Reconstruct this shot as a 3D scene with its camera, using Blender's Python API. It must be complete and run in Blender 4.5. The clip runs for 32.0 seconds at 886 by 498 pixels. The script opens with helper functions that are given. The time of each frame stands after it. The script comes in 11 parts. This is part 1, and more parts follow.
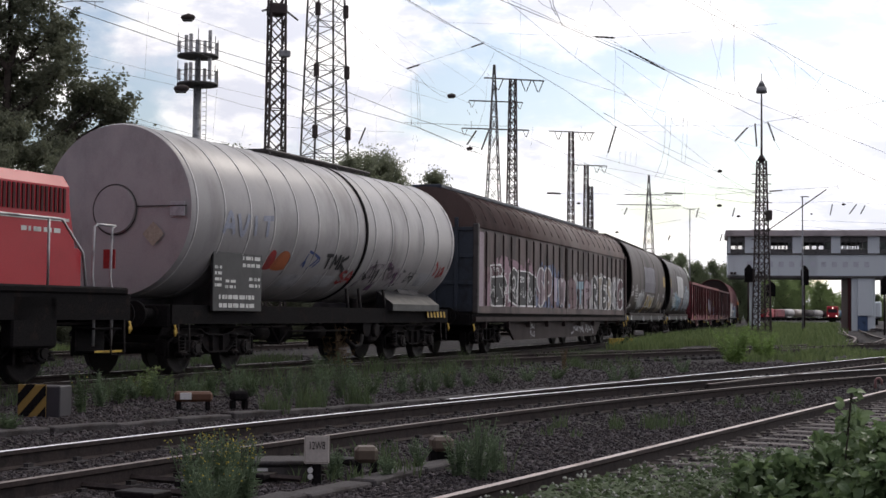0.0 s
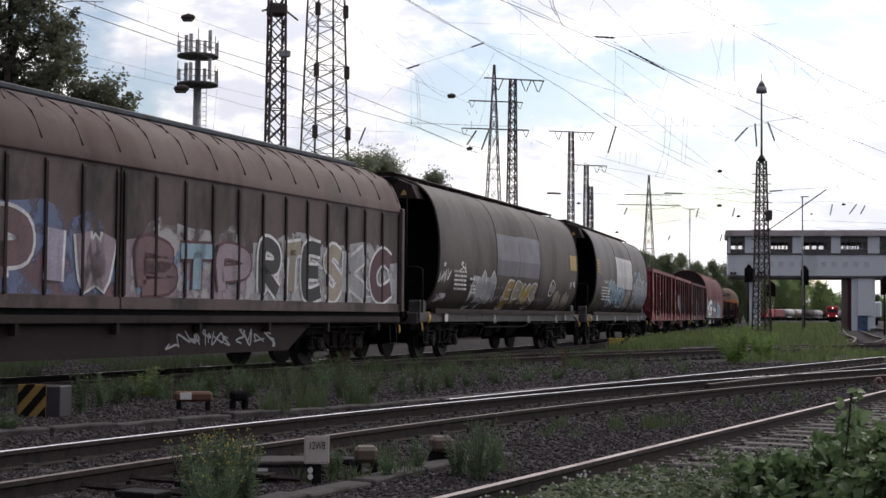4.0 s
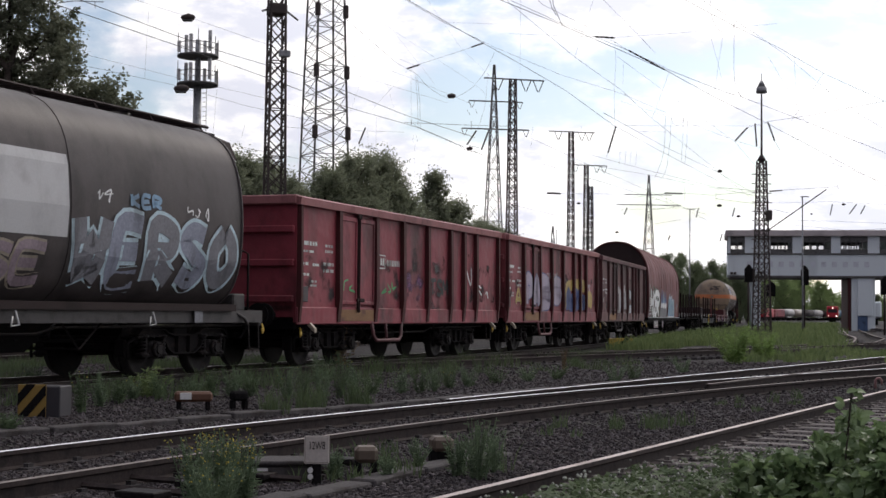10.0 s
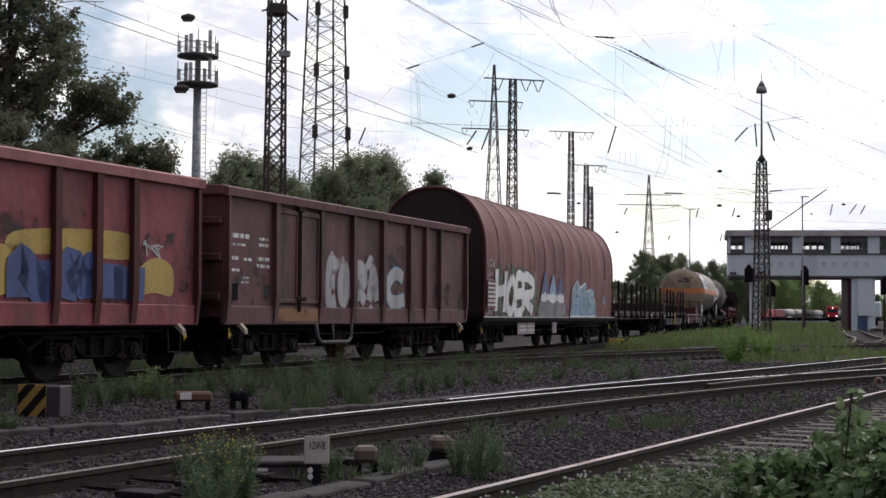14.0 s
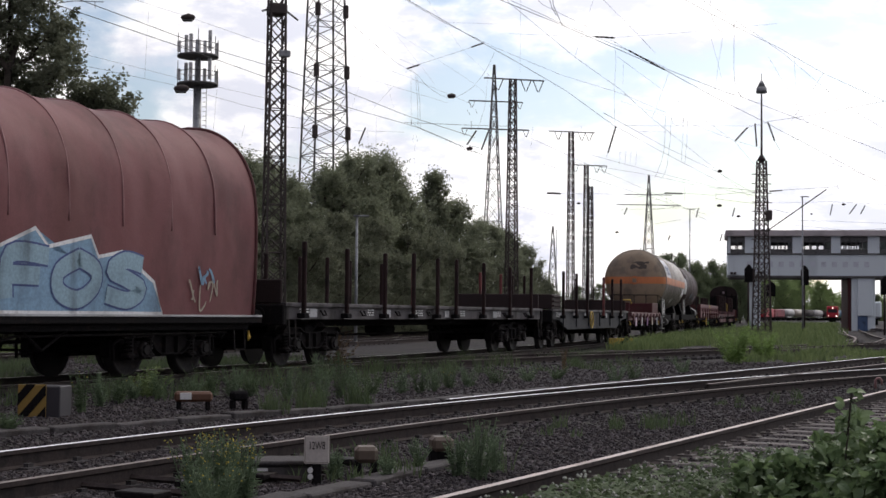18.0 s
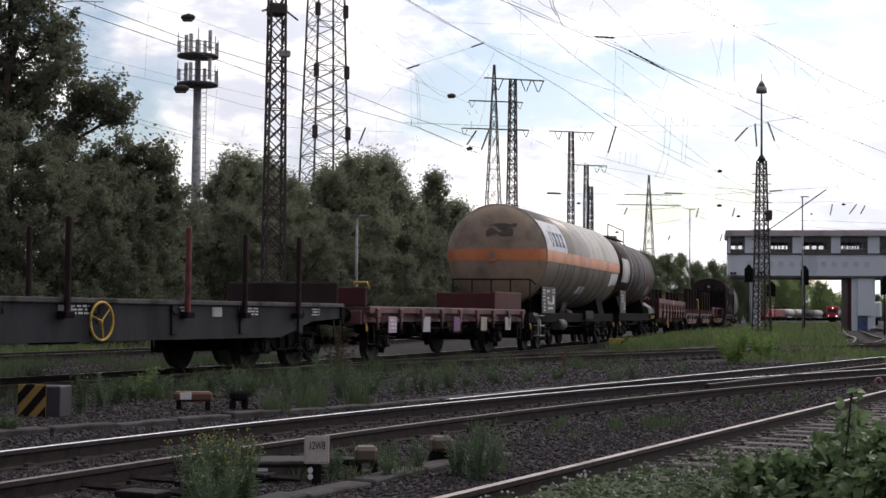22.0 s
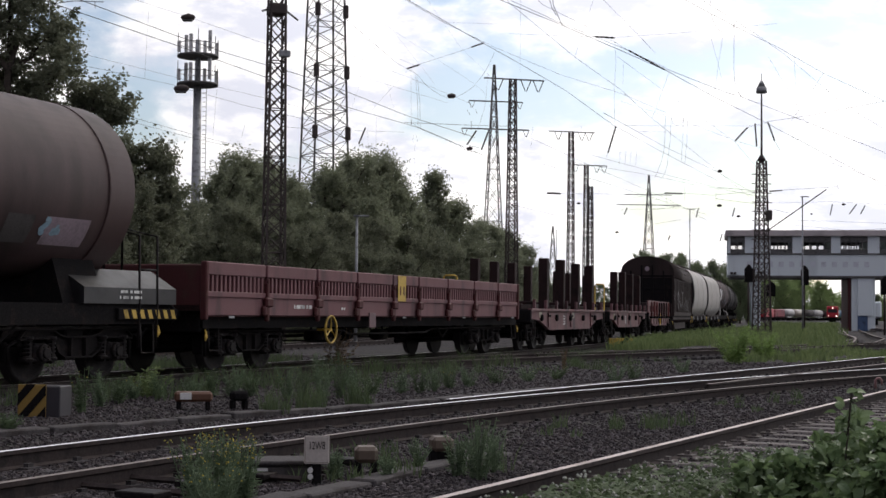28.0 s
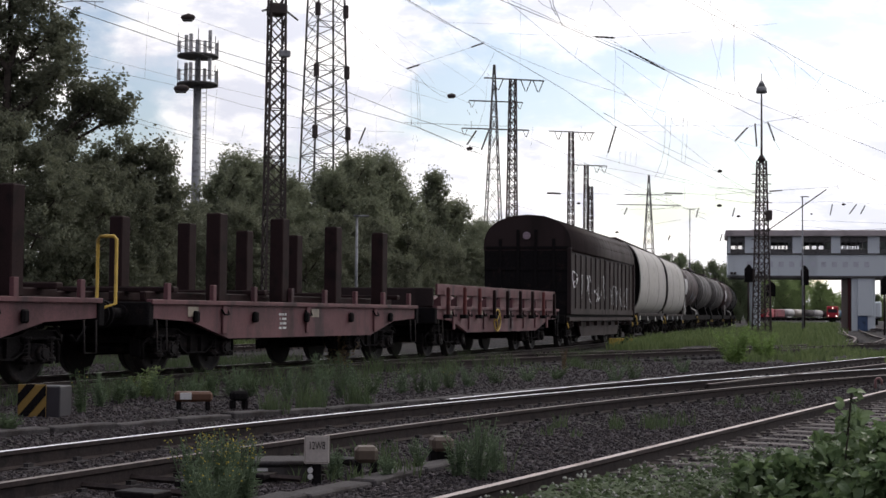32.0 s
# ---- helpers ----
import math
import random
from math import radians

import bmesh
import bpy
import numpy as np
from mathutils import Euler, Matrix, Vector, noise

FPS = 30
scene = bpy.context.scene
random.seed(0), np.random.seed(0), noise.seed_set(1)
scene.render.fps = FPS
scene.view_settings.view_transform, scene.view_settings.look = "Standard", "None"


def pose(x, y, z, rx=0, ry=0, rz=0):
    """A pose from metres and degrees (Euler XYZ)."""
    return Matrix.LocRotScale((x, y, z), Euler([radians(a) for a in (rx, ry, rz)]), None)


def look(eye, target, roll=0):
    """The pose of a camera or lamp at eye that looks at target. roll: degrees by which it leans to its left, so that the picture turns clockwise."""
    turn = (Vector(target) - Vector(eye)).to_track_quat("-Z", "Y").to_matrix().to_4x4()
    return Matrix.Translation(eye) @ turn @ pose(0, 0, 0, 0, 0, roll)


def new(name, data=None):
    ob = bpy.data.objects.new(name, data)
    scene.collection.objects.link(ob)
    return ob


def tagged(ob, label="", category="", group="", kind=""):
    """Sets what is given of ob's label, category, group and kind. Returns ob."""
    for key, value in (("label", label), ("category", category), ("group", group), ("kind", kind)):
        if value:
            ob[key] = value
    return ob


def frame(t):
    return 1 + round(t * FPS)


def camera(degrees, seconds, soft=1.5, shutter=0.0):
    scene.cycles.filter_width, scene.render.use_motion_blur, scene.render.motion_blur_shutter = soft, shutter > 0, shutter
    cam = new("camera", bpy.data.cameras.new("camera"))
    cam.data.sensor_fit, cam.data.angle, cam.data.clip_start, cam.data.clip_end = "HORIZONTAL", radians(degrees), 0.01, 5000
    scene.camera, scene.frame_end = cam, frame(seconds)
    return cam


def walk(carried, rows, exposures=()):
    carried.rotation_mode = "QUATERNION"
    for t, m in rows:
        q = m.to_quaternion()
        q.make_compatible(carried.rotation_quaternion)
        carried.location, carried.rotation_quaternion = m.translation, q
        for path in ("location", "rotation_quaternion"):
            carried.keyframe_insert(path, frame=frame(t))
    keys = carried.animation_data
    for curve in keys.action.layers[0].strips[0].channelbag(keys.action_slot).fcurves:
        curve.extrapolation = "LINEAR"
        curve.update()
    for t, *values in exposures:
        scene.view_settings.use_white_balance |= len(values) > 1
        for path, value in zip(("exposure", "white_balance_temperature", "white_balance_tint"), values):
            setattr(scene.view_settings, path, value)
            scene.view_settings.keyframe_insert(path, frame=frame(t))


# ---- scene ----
CAM_H = 1.083
cam = camera(33.56, 32.0, soft=1.52)
EYE = pose(0, 0, CAM_H, 92.54, 0, 0) @ pose(0, 0, 0, 0, 0, 0.523)
walk(cam, [(0.0, EYE), (32.0, EYE)], exposures=[(0.0, 0.09, 6680, 13), (32.0, 0.09, 6680, 13)])

# ---- light ----
SUN_AZ, SUN_EL = radians(38), radians(42)      # ahead, to the right and high, veiled by bright cloud
world = bpy.data.worlds.new("sky")
scene.world = world
world.use_nodes = True
wn, wl = world.node_tree.nodes, world.node_tree.links
wn.clear()


def wnode(kind, **kw):
    nd = wn.new(kind)
    for k, v in kw.items():
        nd.inputs[k].default_value = v
    return nd


sky = wnode("ShaderNodeTexSky")
sky.sky_type, sky.sun_disc = "NISHITA", False
sky.sun_elevation, sky.sun_rotation = SUN_EL, SUN_AZ
sky.air_density, sky.dust_density = 1.0, 1.2
skyb = wnode("ShaderNodeVectorMath"); skyb.operation = "SCALE"; skyb.inputs["Scale"].default_value = 0.115
wl.new(sky.outputs[0], skyb.inputs[0])
tc = wnode("ShaderNodeTexCoord")
mp = wnode("ShaderNodeMapping"); mp.inputs["Scale"].default_value = (1.0, 1.0, 2.3)
mp.inputs["Location"].default_value = (3.15, 0.4, 0.02)
wl.new(tc.outputs["Generated"], mp.inputs[0])
n1 = wnode("ShaderNodeTexNoise", Scale=6.0, Detail=7.0, Roughness=0.55, Distortion=0.25)
n2 = wnode("ShaderNodeTexNoise", Scale=13.0, Detail=6.0, Roughness=0.6)
wl.new(mp.outputs[0], n1.inputs["Vector"]); wl.new(mp.outputs[0], n2.inputs["Vector"])
cover = wnode("ShaderNodeMapRange"); cover.interpolation_type = "SMOOTHSTEP"
cover.inputs["From Min"].default_value, cover.inputs["From Max"].default_value = 0.365, 0.50
wl.new(n1.outputs[0], cover.inputs["Value"])
body = wnode("ShaderNodeMapRange"); body.interpolation_type = "SMOOTHSTEP"
body.inputs["From Min"].default_value, body.inputs["From Max"].default_value = 0.40, 0.60
wl.new(n2.outputs[0], body.inputs["Value"])
cloud = wnode("ShaderNodeMix"); cloud.data_type = "RGBA"
cloud.inputs[6].default_value, cloud.inputs[7].default_value = (0.78, 0.82, 0.93, 1), (1.22, 1.22, 1.22, 1)
wl.new(body.outputs[0], cloud.inputs[0])
skymix = wnode("ShaderNodeMix"); skymix.data_type = "RGBA"
wl.new(cover.outputs[0], skymix.inputs[0]); wl.new(skyb.outputs[0], skymix.inputs[6]); wl.new(cloud.outputs[2], skymix.inputs[7])
# cloud is brightest round the veiled sun and dull on the far side of the sky
dot = wnode("ShaderNodeVectorMath"); dot.operation = "DOT_PRODUCT"
dot.inputs[1].default_value = (math.sin(SUN_AZ) * math.cos(SUN_EL), math.cos(SUN_AZ) * math.cos(SUN_EL), math.sin(SUN_EL))
wl.new(tc.outputs["Generated"], dot.inputs[0])
glow = wnode("ShaderNodeMapRange"); glow.interpolation_type = "SMOOTHSTEP"
glow.inputs["From Min"].default_value, glow.inputs["From Max"].default_value = 0.1, 0.85
glow.inputs["To Min"].default_value, glow.inputs["To Max"].default_value = 0.40, 1.12
wl.new(dot.outputs["Value"], glow.inputs["Value"])
side = wnode("ShaderNodeMapRange"); side.interpolation_type = "SMOOTHSTEP"
side.inputs["From Min"].default_value, side.inputs["From Max"].default_value = -0.35, 0.62
wl.new(dot.outputs["Value"], side.inputs["Value"])
tint = wnode("ShaderNodeMix"); tint.data_type = "RGBA"      # cooler, faintly violet cloud away from the sun
tint.inputs[6].default_value, tint.inputs[7].default_value = (0.98, 0.94, 1.10, 1), (1, 1, 1, 1)
wl.new(side.outputs[0], tint.inputs[0])
cool = wnode("ShaderNodeVectorMath"); cool.operation = "MULTIPLY"
wl.new(skymix.outputs[2], cool.inputs[0]); wl.new(tint.outputs[2], cool.inputs[1])
lit = wnode("ShaderNodeVectorMath"); lit.operation = "SCALE"
wl.new(cool.outputs[0], lit.inputs[0]); wl.new(glow.outputs[0], lit.inputs["Scale"])
bg = wnode("ShaderNodeBackground", Strength=1.0)
wl.new(lit.outputs[0], bg.inputs[0])
wo = wnode("ShaderNodeOutputWorld")
wl.new(bg.outputs[0], wo.inputs[0])

sun = new("sun", bpy.data.lights.new("sun", "SUN"))
sun.data.energy, sun.data.angle, sun.data.color = 0.7, radians(14), (1.0, 0.94, 0.85)
sd = Vector((math.sin(SUN_AZ) * math.cos(SUN_EL), math.cos(SUN_AZ) * math.cos(SUN_EL), math.sin(SUN_EL)))
sun.matrix_world = look(sd * 50, (0, 0, 0))


# ---- materials ----
def mat(name, col, rough=0.7, metal=0.0, var=0.25, scale=3.0, bump=0.15, col2=None, mix=0.5, streak=False, fine=40.0, rand=0.0, spec=0.5, dents=0.0, grime=0.0):
    """A painted, rusty or mineral surface: colour varied at two scales, a second colour in patches or streaks, fine bump."""
    m = bpy.data.materials.new(name)
    m.use_nodes = True
    nt = m.node_tree
    N, L = nt.nodes, nt.links
    bs = N["Principled BSDF"]
    bs.inputs["Metallic"].default_value = metal
    bs.inputs["Specular IOR Level"].default_value = spec
    t = N.new("ShaderNodeTexCoord")
    mpn = N.new("ShaderNodeMapping")
    L.new(t.outputs["Object"], mpn.inputs[0])
    big = N.new("ShaderNodeTexNoise"); big.inputs["Scale"].default_value = scale; big.inputs["Detail"].default_value = 6
    small = N.new("ShaderNodeTexNoise"); small.inputs["Scale"].default_value = fine; small.inputs["Detail"].default_value = 4
    L.new(t.outputs["Object"], small.inputs["Vector"])
    if streak:
        mpn.inputs["Scale"].default_value = (1.0, 1.0, 0.18)
    L.new(mpn.outputs[0], big.inputs["Vector"])
    c2 = col2 or tuple(c * 0.45 for c in col)
    ramp = N.new("ShaderNodeMapRange"); ramp.interpolation_type = "SMOOTHSTEP"
    ramp.inputs["From Min"].default_value, ramp.inputs["From Max"].default_value = 0.68 - 0.36 * mix, 0.86 - 0.36 * mix
    L.new(big.outputs[0], ramp.inputs["Value"])
    mx = N.new("ShaderNodeMix"); mx.data_type = "RGBA"
    mx.inputs[6].default_value, mx.inputs[7].default_value = (*col, 1), (*c2, 1)
    L.new(ramp.outputs[0], mx.inputs[0])
    hv = N.new("ShaderNodeHueSaturation")
    L.new(mx.outputs[2], hv.inputs["Color"])
    vr = N.new("ShaderNodeMapRange")
    vr.inputs["From Min"].default_value, vr.inputs["From Max"].default_value = 0.25, 0.75
    vr.inputs["To Min"].default_value, vr.inputs["To Max"].default_value = 1 - var, 1 + var
    L.new(small.outputs[0], vr.inputs["Value"])
    last = vr.outputs[0]
    if rand:
        oi = N.new("ShaderNodeObjectInfo")
        rr = N.new("ShaderNodeMapRange")
        rr.inputs["To Min"].default_value, rr.inputs["To Max"].default_value = 1 - rand, 1 + rand
        L.new(oi.outputs["Random"], rr.inputs["Value"])
        mu = N.new("ShaderNodeMath"); mu.operation = "MULTIPLY"
        L.new(last, mu.inputs[0]); L.new(rr.outputs[0], mu.inputs[1])
        last = mu.outputs[0]
    if grime:
        gn = N.new("ShaderNodeTexNoise"); gn.inputs["Scale"].default_value = 0.9; gn.inputs["Detail"].default_value = 9; gn.inputs["Roughness"].default_value = 0.65
        gm = N.new("ShaderNodeMapping"); gm.inputs["Scale"].default_value = (1.0, 1.0, 0.55); gm.inputs["Location"].default_value = (7.3, 2.1, 4.7)
        L.new(t.outputs["Object"], gm.inputs[0]); L.new(gm.outputs[0], gn.inputs["Vector"])
        gr = N.new("ShaderNodeMapRange"); gr.interpolation_type = "SMOOTHSTEP"
        gr.inputs["From Min"].default_value, gr.inputs["From Max"].default_value = 0.46, 0.68
        gr.inputs["To Min"].default_value, gr.inputs["To Max"].default_value = 1.0 + grime * 0.25, 1.0 - grime
        L.new(gn.outputs[0], gr.inputs["Value"])
        gu = N.new("ShaderNodeMath"); gu.operation = "MULTIPLY"
        L.new(last, gu.inputs[0]); L.new(gr.outputs[0], gu.inputs[1])
        last = gu.outputs[0]
    L.new(last, hv.inputs["Value"])
    L.new(hv.outputs[0], bs.inputs["Base Color"])
    rg = N.new("ShaderNodeMapRange")
    rg.inputs["To Min"].default_value, rg.inputs["To Max"].default_value = max(0.05, rough - 0.12), min(1, rough + 0.12)
    L.new(big.outputs[0], rg.inputs["Value"]); L.new(rg.outputs[0], bs.inputs["Roughness"])
    if bump:
        b = N.new("ShaderNodeBump"); b.inputs["Strength"].default_value = bump; b.inputs["Distance"].default_value = 0.01
        L.new(small.outputs[0], b.inputs["Height"]); L.new(b.outputs[0], bs.inputs["Normal"])
        if dents:
            dn = N.new("ShaderNodeTexNoise"); dn.inputs["Scale"].default_value = 1.6; dn.inputs["Detail"].default_value = 2
            L.new(t.outputs["Object"], dn.inputs["Vector"])
            db = N.new("ShaderNodeBump"); db.inputs["Strength"].default_value = dents; db.inputs["Distance"].default_value = 0.12
            L.new(dn.outputs[0], db.inputs["Height"]); L.new(db.outputs[0], b.inputs["Normal"])
    return m


def leafmat(name, col, col2, rough=0.6, trans=0.25):
    """Foliage: two greens from leaf to leaf, a little light through the blade."""
    m = bpy.data.materials.new(name)
    m.use_nodes = True
    nt = m.node_tree
    N, L = nt.nodes, nt.links
    bs = N["Principled BSDF"]
    bs.inputs["Roughness"].default_value = rough
    bs.inputs["Specular IOR Level"].default_value = 0.3
    g = N.new("ShaderNodeNewGeometry")
    mx = N.new("ShaderNodeMix"); mx.data_type = "RGBA"
    mx.inputs[6].default_value, mx.inputs[7].default_value = (*col, 1), (*col2, 1)
    t = N.new("ShaderNodeTexCoord")
    nz = N.new("ShaderNodeTexNoise"); nz.inputs["Scale"].default_value = 0.6
    L.new(t.outputs["Object"], nz.inputs["Vector"])
    ad = N.new("ShaderNodeMath"); ad.operation = "MULTIPLY_ADD"
    L.new(g.outputs["Random Per Island"], ad.inputs[0]); ad.inputs[1].default_value = 0.6
    sb = N.new("ShaderNodeMapRange"); sb.inputs["From Min"].default_value, sb.inputs["From Max"].default_value = 0.3, 0.7
    sb.inputs["To Min"].default_value, sb.inputs["To Max"].default_value = 0.0, 0.5
    L.new(nz.outputs[0], sb.inputs["Value"]); L.new(sb.outputs[0], ad.inputs[2])
    L.new(ad.outputs[0], mx.inputs[0]); L.new(mx.outputs[2], bs.inputs["Base Color"])
    tr = N.new("ShaderNodeBsdfTranslucent"); L.new(mx.outputs[2], tr.inputs[0])
    ms = N.new("ShaderNodeMixShader"); ms.inputs[0].default_value = trans
    L.new(bs.outputs[0], ms.inputs[1]); L.new(tr.outputs[0], ms.inputs[2])
    L.new(ms.outputs[0], N["Material Output"].inputs[0])
    return m


# tank grey lightened so that the rings carry painted highlights
M_BAND = mat("highlit_paint_band", (0.52, 0.51, 0.50), 0.4, 0, 0.08)
M_BLACK = mat("underframe_black", (0.013, 0.012, 0.0125), 0.75, 0, 0.4, 5, 0.2, (0.022, 0.017, 0.016), 0.4, spec=0.03)
M_STEEL = mat("brake_dust_steel", (0.019, 0.0165, 0.0168), 0.6, 0.2, 0.4, 6, 0.2, (0.034, 0.027, 0.024), 0.45, spec=0.08)
M_BOGIE = mat("dusty_bogie_black", (0.015, 0.013, 0.0132), 0.75, 0, 0.4, 5, 0.25, (0.028, 0.0225, 0.021), 0.45, spec=0.06)
M_RAILTOP = mat("polished_rail_head", (0.50, 0.45, 0.44), 0.42, 1.0, 0.05, 4, 0.02, (0.8, 0.79, 0.8), 0.3)
M_RAILWORN = mat("worn_bright_rail_head", (0.95, 0.94, 0.96), 0.55, 1.0, 0.05, 4, 0.02, (0.85, 0.84, 0.86), 0.3)
M_RAILPINK = mat("rust_filmed_rail_head", (0.42, 0.33, 0.30), 0.4, 1.0, 0.1, 3, 0.03, (0.26, 0.19, 0.17), 0.5)
M_RAILDULL = mat("dull_rail_head", (0.20, 0.165, 0.15), 0.6, 0.5, 0.12, 4, 0.05, (0.18, 0.14, 0.12), 0.4)
M_RAIL = mat("rusty_rail", (0.042, 0.032, 0.030), 0.85, 0.0, 0.3, 8, 0.2, (0.028, 0.023, 0.022), 0.5, spec=0.2)
M_SLEEP = mat("weathered_sleeper", (0.056, 0.051, 0.052), 0.9, 0, 0.35, 4, 0.4, (0.029, 0.026, 0.026), 0.5, rand=0.2, spec=0.2)
M_PALESLEEP = mat("pale_concrete_sleeper", (0.155, 0.138, 0.13), 0.9, 0, 0.3, 4, 0.4, (0.09, 0.08, 0.075), 0.5, rand=0.2, spec=0.2)
M_CONC = mat("dirty_concrete", (0.070, 0.064, 0.064), 0.9, 0, 0.35, 2.5, 0.4, (0.042, 0.036, 0.034), 0.5, rand=0.25, spec=0.2)
M_GREYPAINT = mat("grey_tank_paint", (0.345, 0.33, 0.325), 0.42, 0, 0.06, 1.1, 0.04, (0.22, 0.205, 0.20), 0.42, streak=True, grime=0.22, dents=0.06)
M_WHITE = mat("white_lettering", (0.62, 0.62, 0.60), 0.6, 0, 0.1)
M_DKGREY = mat("dark_grey_panel", (0.018, 0.0175, 0.019), 0.5, 0, 0.15)
M_RED = mat("locomotive_red", (0.43, 0.013, 0.026), 0.42, 0, 0.08, 1.5, 0.03, (0.39, 0.013, 0.024), 0.4)
M_BROWN = mat("brown_roof_paint", (0.10, 0.068, 0.060), 0.65, 0, 0.15, 1.2, 0.1, (0.085, 0.053, 0.047), 0.5, streak=True, spec=0.25, grime=0.3)
M_BOXWALL = mat("faded_brown_wall", (0.10, 0.071, 0.068), 0.6, 0, 0.15, 1.2, 0.1, (0.05, 0.036, 0.035), 0.5, streak=True, spec=0.3, grime=0.55, dents=0.2)
M_BLUEGREY = mat("blue_grey_end", (0.032, 0.043, 0.062), 0.6, 0, 0.2, 2, 0.1, (0.018, 0.021, 0.026), 0.5)
M_HOPPER = mat("grimy_grey_hopper", (0.074, 0.058, 0.053), 0.55, 0, 0.12, 0.8, 0.06, (0.05, 0.04, 0.037), 0.5, streak=True, spec=0.25, grime=0.35, dents=0.15)
M_HOPPER2 = mat("grimy_dark_hopper", (0.070, 0.059, 0.057), 0.5, 0, 0.12, 0.8, 0.06, (0.045, 0.039, 0.037), 0.5, streak=True, spec=0.25, grime=0.45, dents=0.15)
M_SILL = mat("grey_sill", (0.075, 0.068, 0.066), 0.6, 0, 0.2, 3, 0.1, (0.042, 0.037, 0.035), 0.5, spec=0.3)
M_PATCH = mat("lavender_grey_patch", (0.105, 0.099, 0.128), 0.5, 0, 0.06, 1.5, 0.03, (0.085, 0.08, 0.10), 0.5, grime=0.2)
M_PATCHW = mat("clean_white_patch", (0.47, 0.47, 0.47), 0.5, 0, 0.05, 1.5, 0.03, (0.38, 0.37, 0.37), 0.4, grime=0.25)
M_OPENRED = mat("faded_red_oxide", (0.23, 0.032, 0.046), 0.6, 0, 0.15, 1.1, 0.1, (0.15, 0.042, 0.046), 0.5, streak=True, dents=0.5, grime=0.6)
M_TOPRAIL = mat("sun_bleached_red", (0.33, 0.13, 0.13), 0.6, 0, 0.15, 2.0, 0.1, (0.24, 0.085, 0.085), 0.5, grime=0.4)
M_OPENRED2 = mat("rusty_red_wall", (0.195, 0.036, 0.047), 0.65, 0, 0.2, 1.4, 0.1, (0.135, 0.038, 0.04), 0.5, streak=True, dents=0.5, grime=0.6)
M_OPENDK = mat("dark_brown_wall", (0.098, 0.037, 0.038), 0.7, 0, 0.2, 1.6, 0.1, (0.048, 0.027, 0.026), 0.5, streak=True, dents=0.4, grime=0.5)
M_POST = mat("dark_red_post", (0.075, 0.022, 0.023), 0.65, 0, 0.2, 3, 0.1, (0.07, 0.03, 0.026), 0.5, spec=0.2)
M_TARP = mat("faded_red_tarpaulin", (0.165, 0.056, 0.058), 0.65, 0, 0.12, 0.9, 0.08, (0.14, 0.052, 0.05), 0.5, streak=True, spec=0.35, grime=0.3, dents=0.15)
M_TARPEDGE = mat("pale_tarpaulin_ridge", (0.25, 0.115, 0.115), 0.65, 0, 0.12, 2.0, 0.05, (0.18, 0.075, 0.075), 0.5)
M_FLATDEEP = mat("blue_grey_deep_frame", (0.024, 0.025, 0.030), 0.7, 0, 0.25, 2, 0.15, (0.017, 0.016, 0.018), 0.5, streak=True, spec=0.25, grime=0.5)
M_FLATGREY = mat("grey_flat_frame", (0.082, 0.074, 0.077), 0.7, 0, 0.25, 2, 0.15, (0.03, 0.025, 0.025), 0.5, streak=True, spec=0.25, grime=0.5)
M_STAKE = mat("stake_steel", (0.027, 0.0145, 0.014), 0.75, 0.1, 0.2, 3, 0.1, (0.017, 0.0115, 0.011), 0.5, spec=0.15)
M_STAKERED = mat("red_stake", (0.14, 0.03, 0.027), 0.7, 0, 0.2, 3, 0.1)
M_FLATRED = mat("faded_red_frame", (0.122, 0.048, 0.052), 0.7, 0, 0.2, 2, 0.15, (0.062, 0.031, 0.034), 0.5, streak=True, grime=0.5)
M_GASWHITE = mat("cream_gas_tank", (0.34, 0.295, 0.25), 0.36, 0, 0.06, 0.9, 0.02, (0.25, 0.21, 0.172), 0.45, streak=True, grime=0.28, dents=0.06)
# grime and the belly's shade share this darker colour
M_GASLOW = mat("grime_and_shade_tank", (0.165, 0.138, 0.123), 0.45, 0, 0.1, 0.9, 0.03, (0.115, 0.094, 0.083), 0.5, streak=True, grime=0.35, dents=0.05)
M_GASEND = mat("grimy_tank_end", (0.30, 0.225, 0.15), 0.5, 0, 0.08, 1.3, 0.03, (0.19, 0.15, 0.11), 0.45, grime=0.3)
M_ORANGE = mat("orange_band", (0.60, 0.20, 0.07), 0.4, 0, 0.06, 1.5, 0.02, (0.46, 0.16, 0.06), 0.4, grime=0.25)
M_TANKBR = mat("brown_grey_tank", (0.052, 0.031, 0.0305), 0.55, 0, 0.1, 1.2, 0.04, (0.036, 0.0225, 0.022), 0.5, streak=True, spec=0.22, grime=0.35)
M_RUSTOCHRE = mat("rusty_ochre", (0.22, 0.11, 0.045), 0.75, 0, 0.3, 3, 0.2, (0.12, 0.05, 0.035), 0.5)
M_GASSEAM = mat("grimy_seam", (0.14, 0.115, 0.095), 0.5, 0, 0.1)
M_YELLOW = mat("warning_yellow", (0.52, 0.34, 0.05), 0.6, 0, 0.15)
M_CHROME = mat("galvanised_rail", (0.42, 0.42, 0.42), 0.45, 0.6, 0.1)
M_MAST = mat("dark_mast_steel", (0.05, 0.038, 0.034), 0.75, 0.1, 0.3, 4, 0.1, (0.075, 0.055, 0.048), 0.4)
M_MASTGREY = mat("grey_mast_steel", (0.12, 0.12, 0.115), 0.7, 0.2, 0.2)
M_WIRE = mat("wire_copper", (0.05, 0.05, 0.05), 0.6, 0.3, 0.1)
M_INS = mat("brown_insulator", (0.035, 0.025, 0.022), 0.35, 0, 0.1)
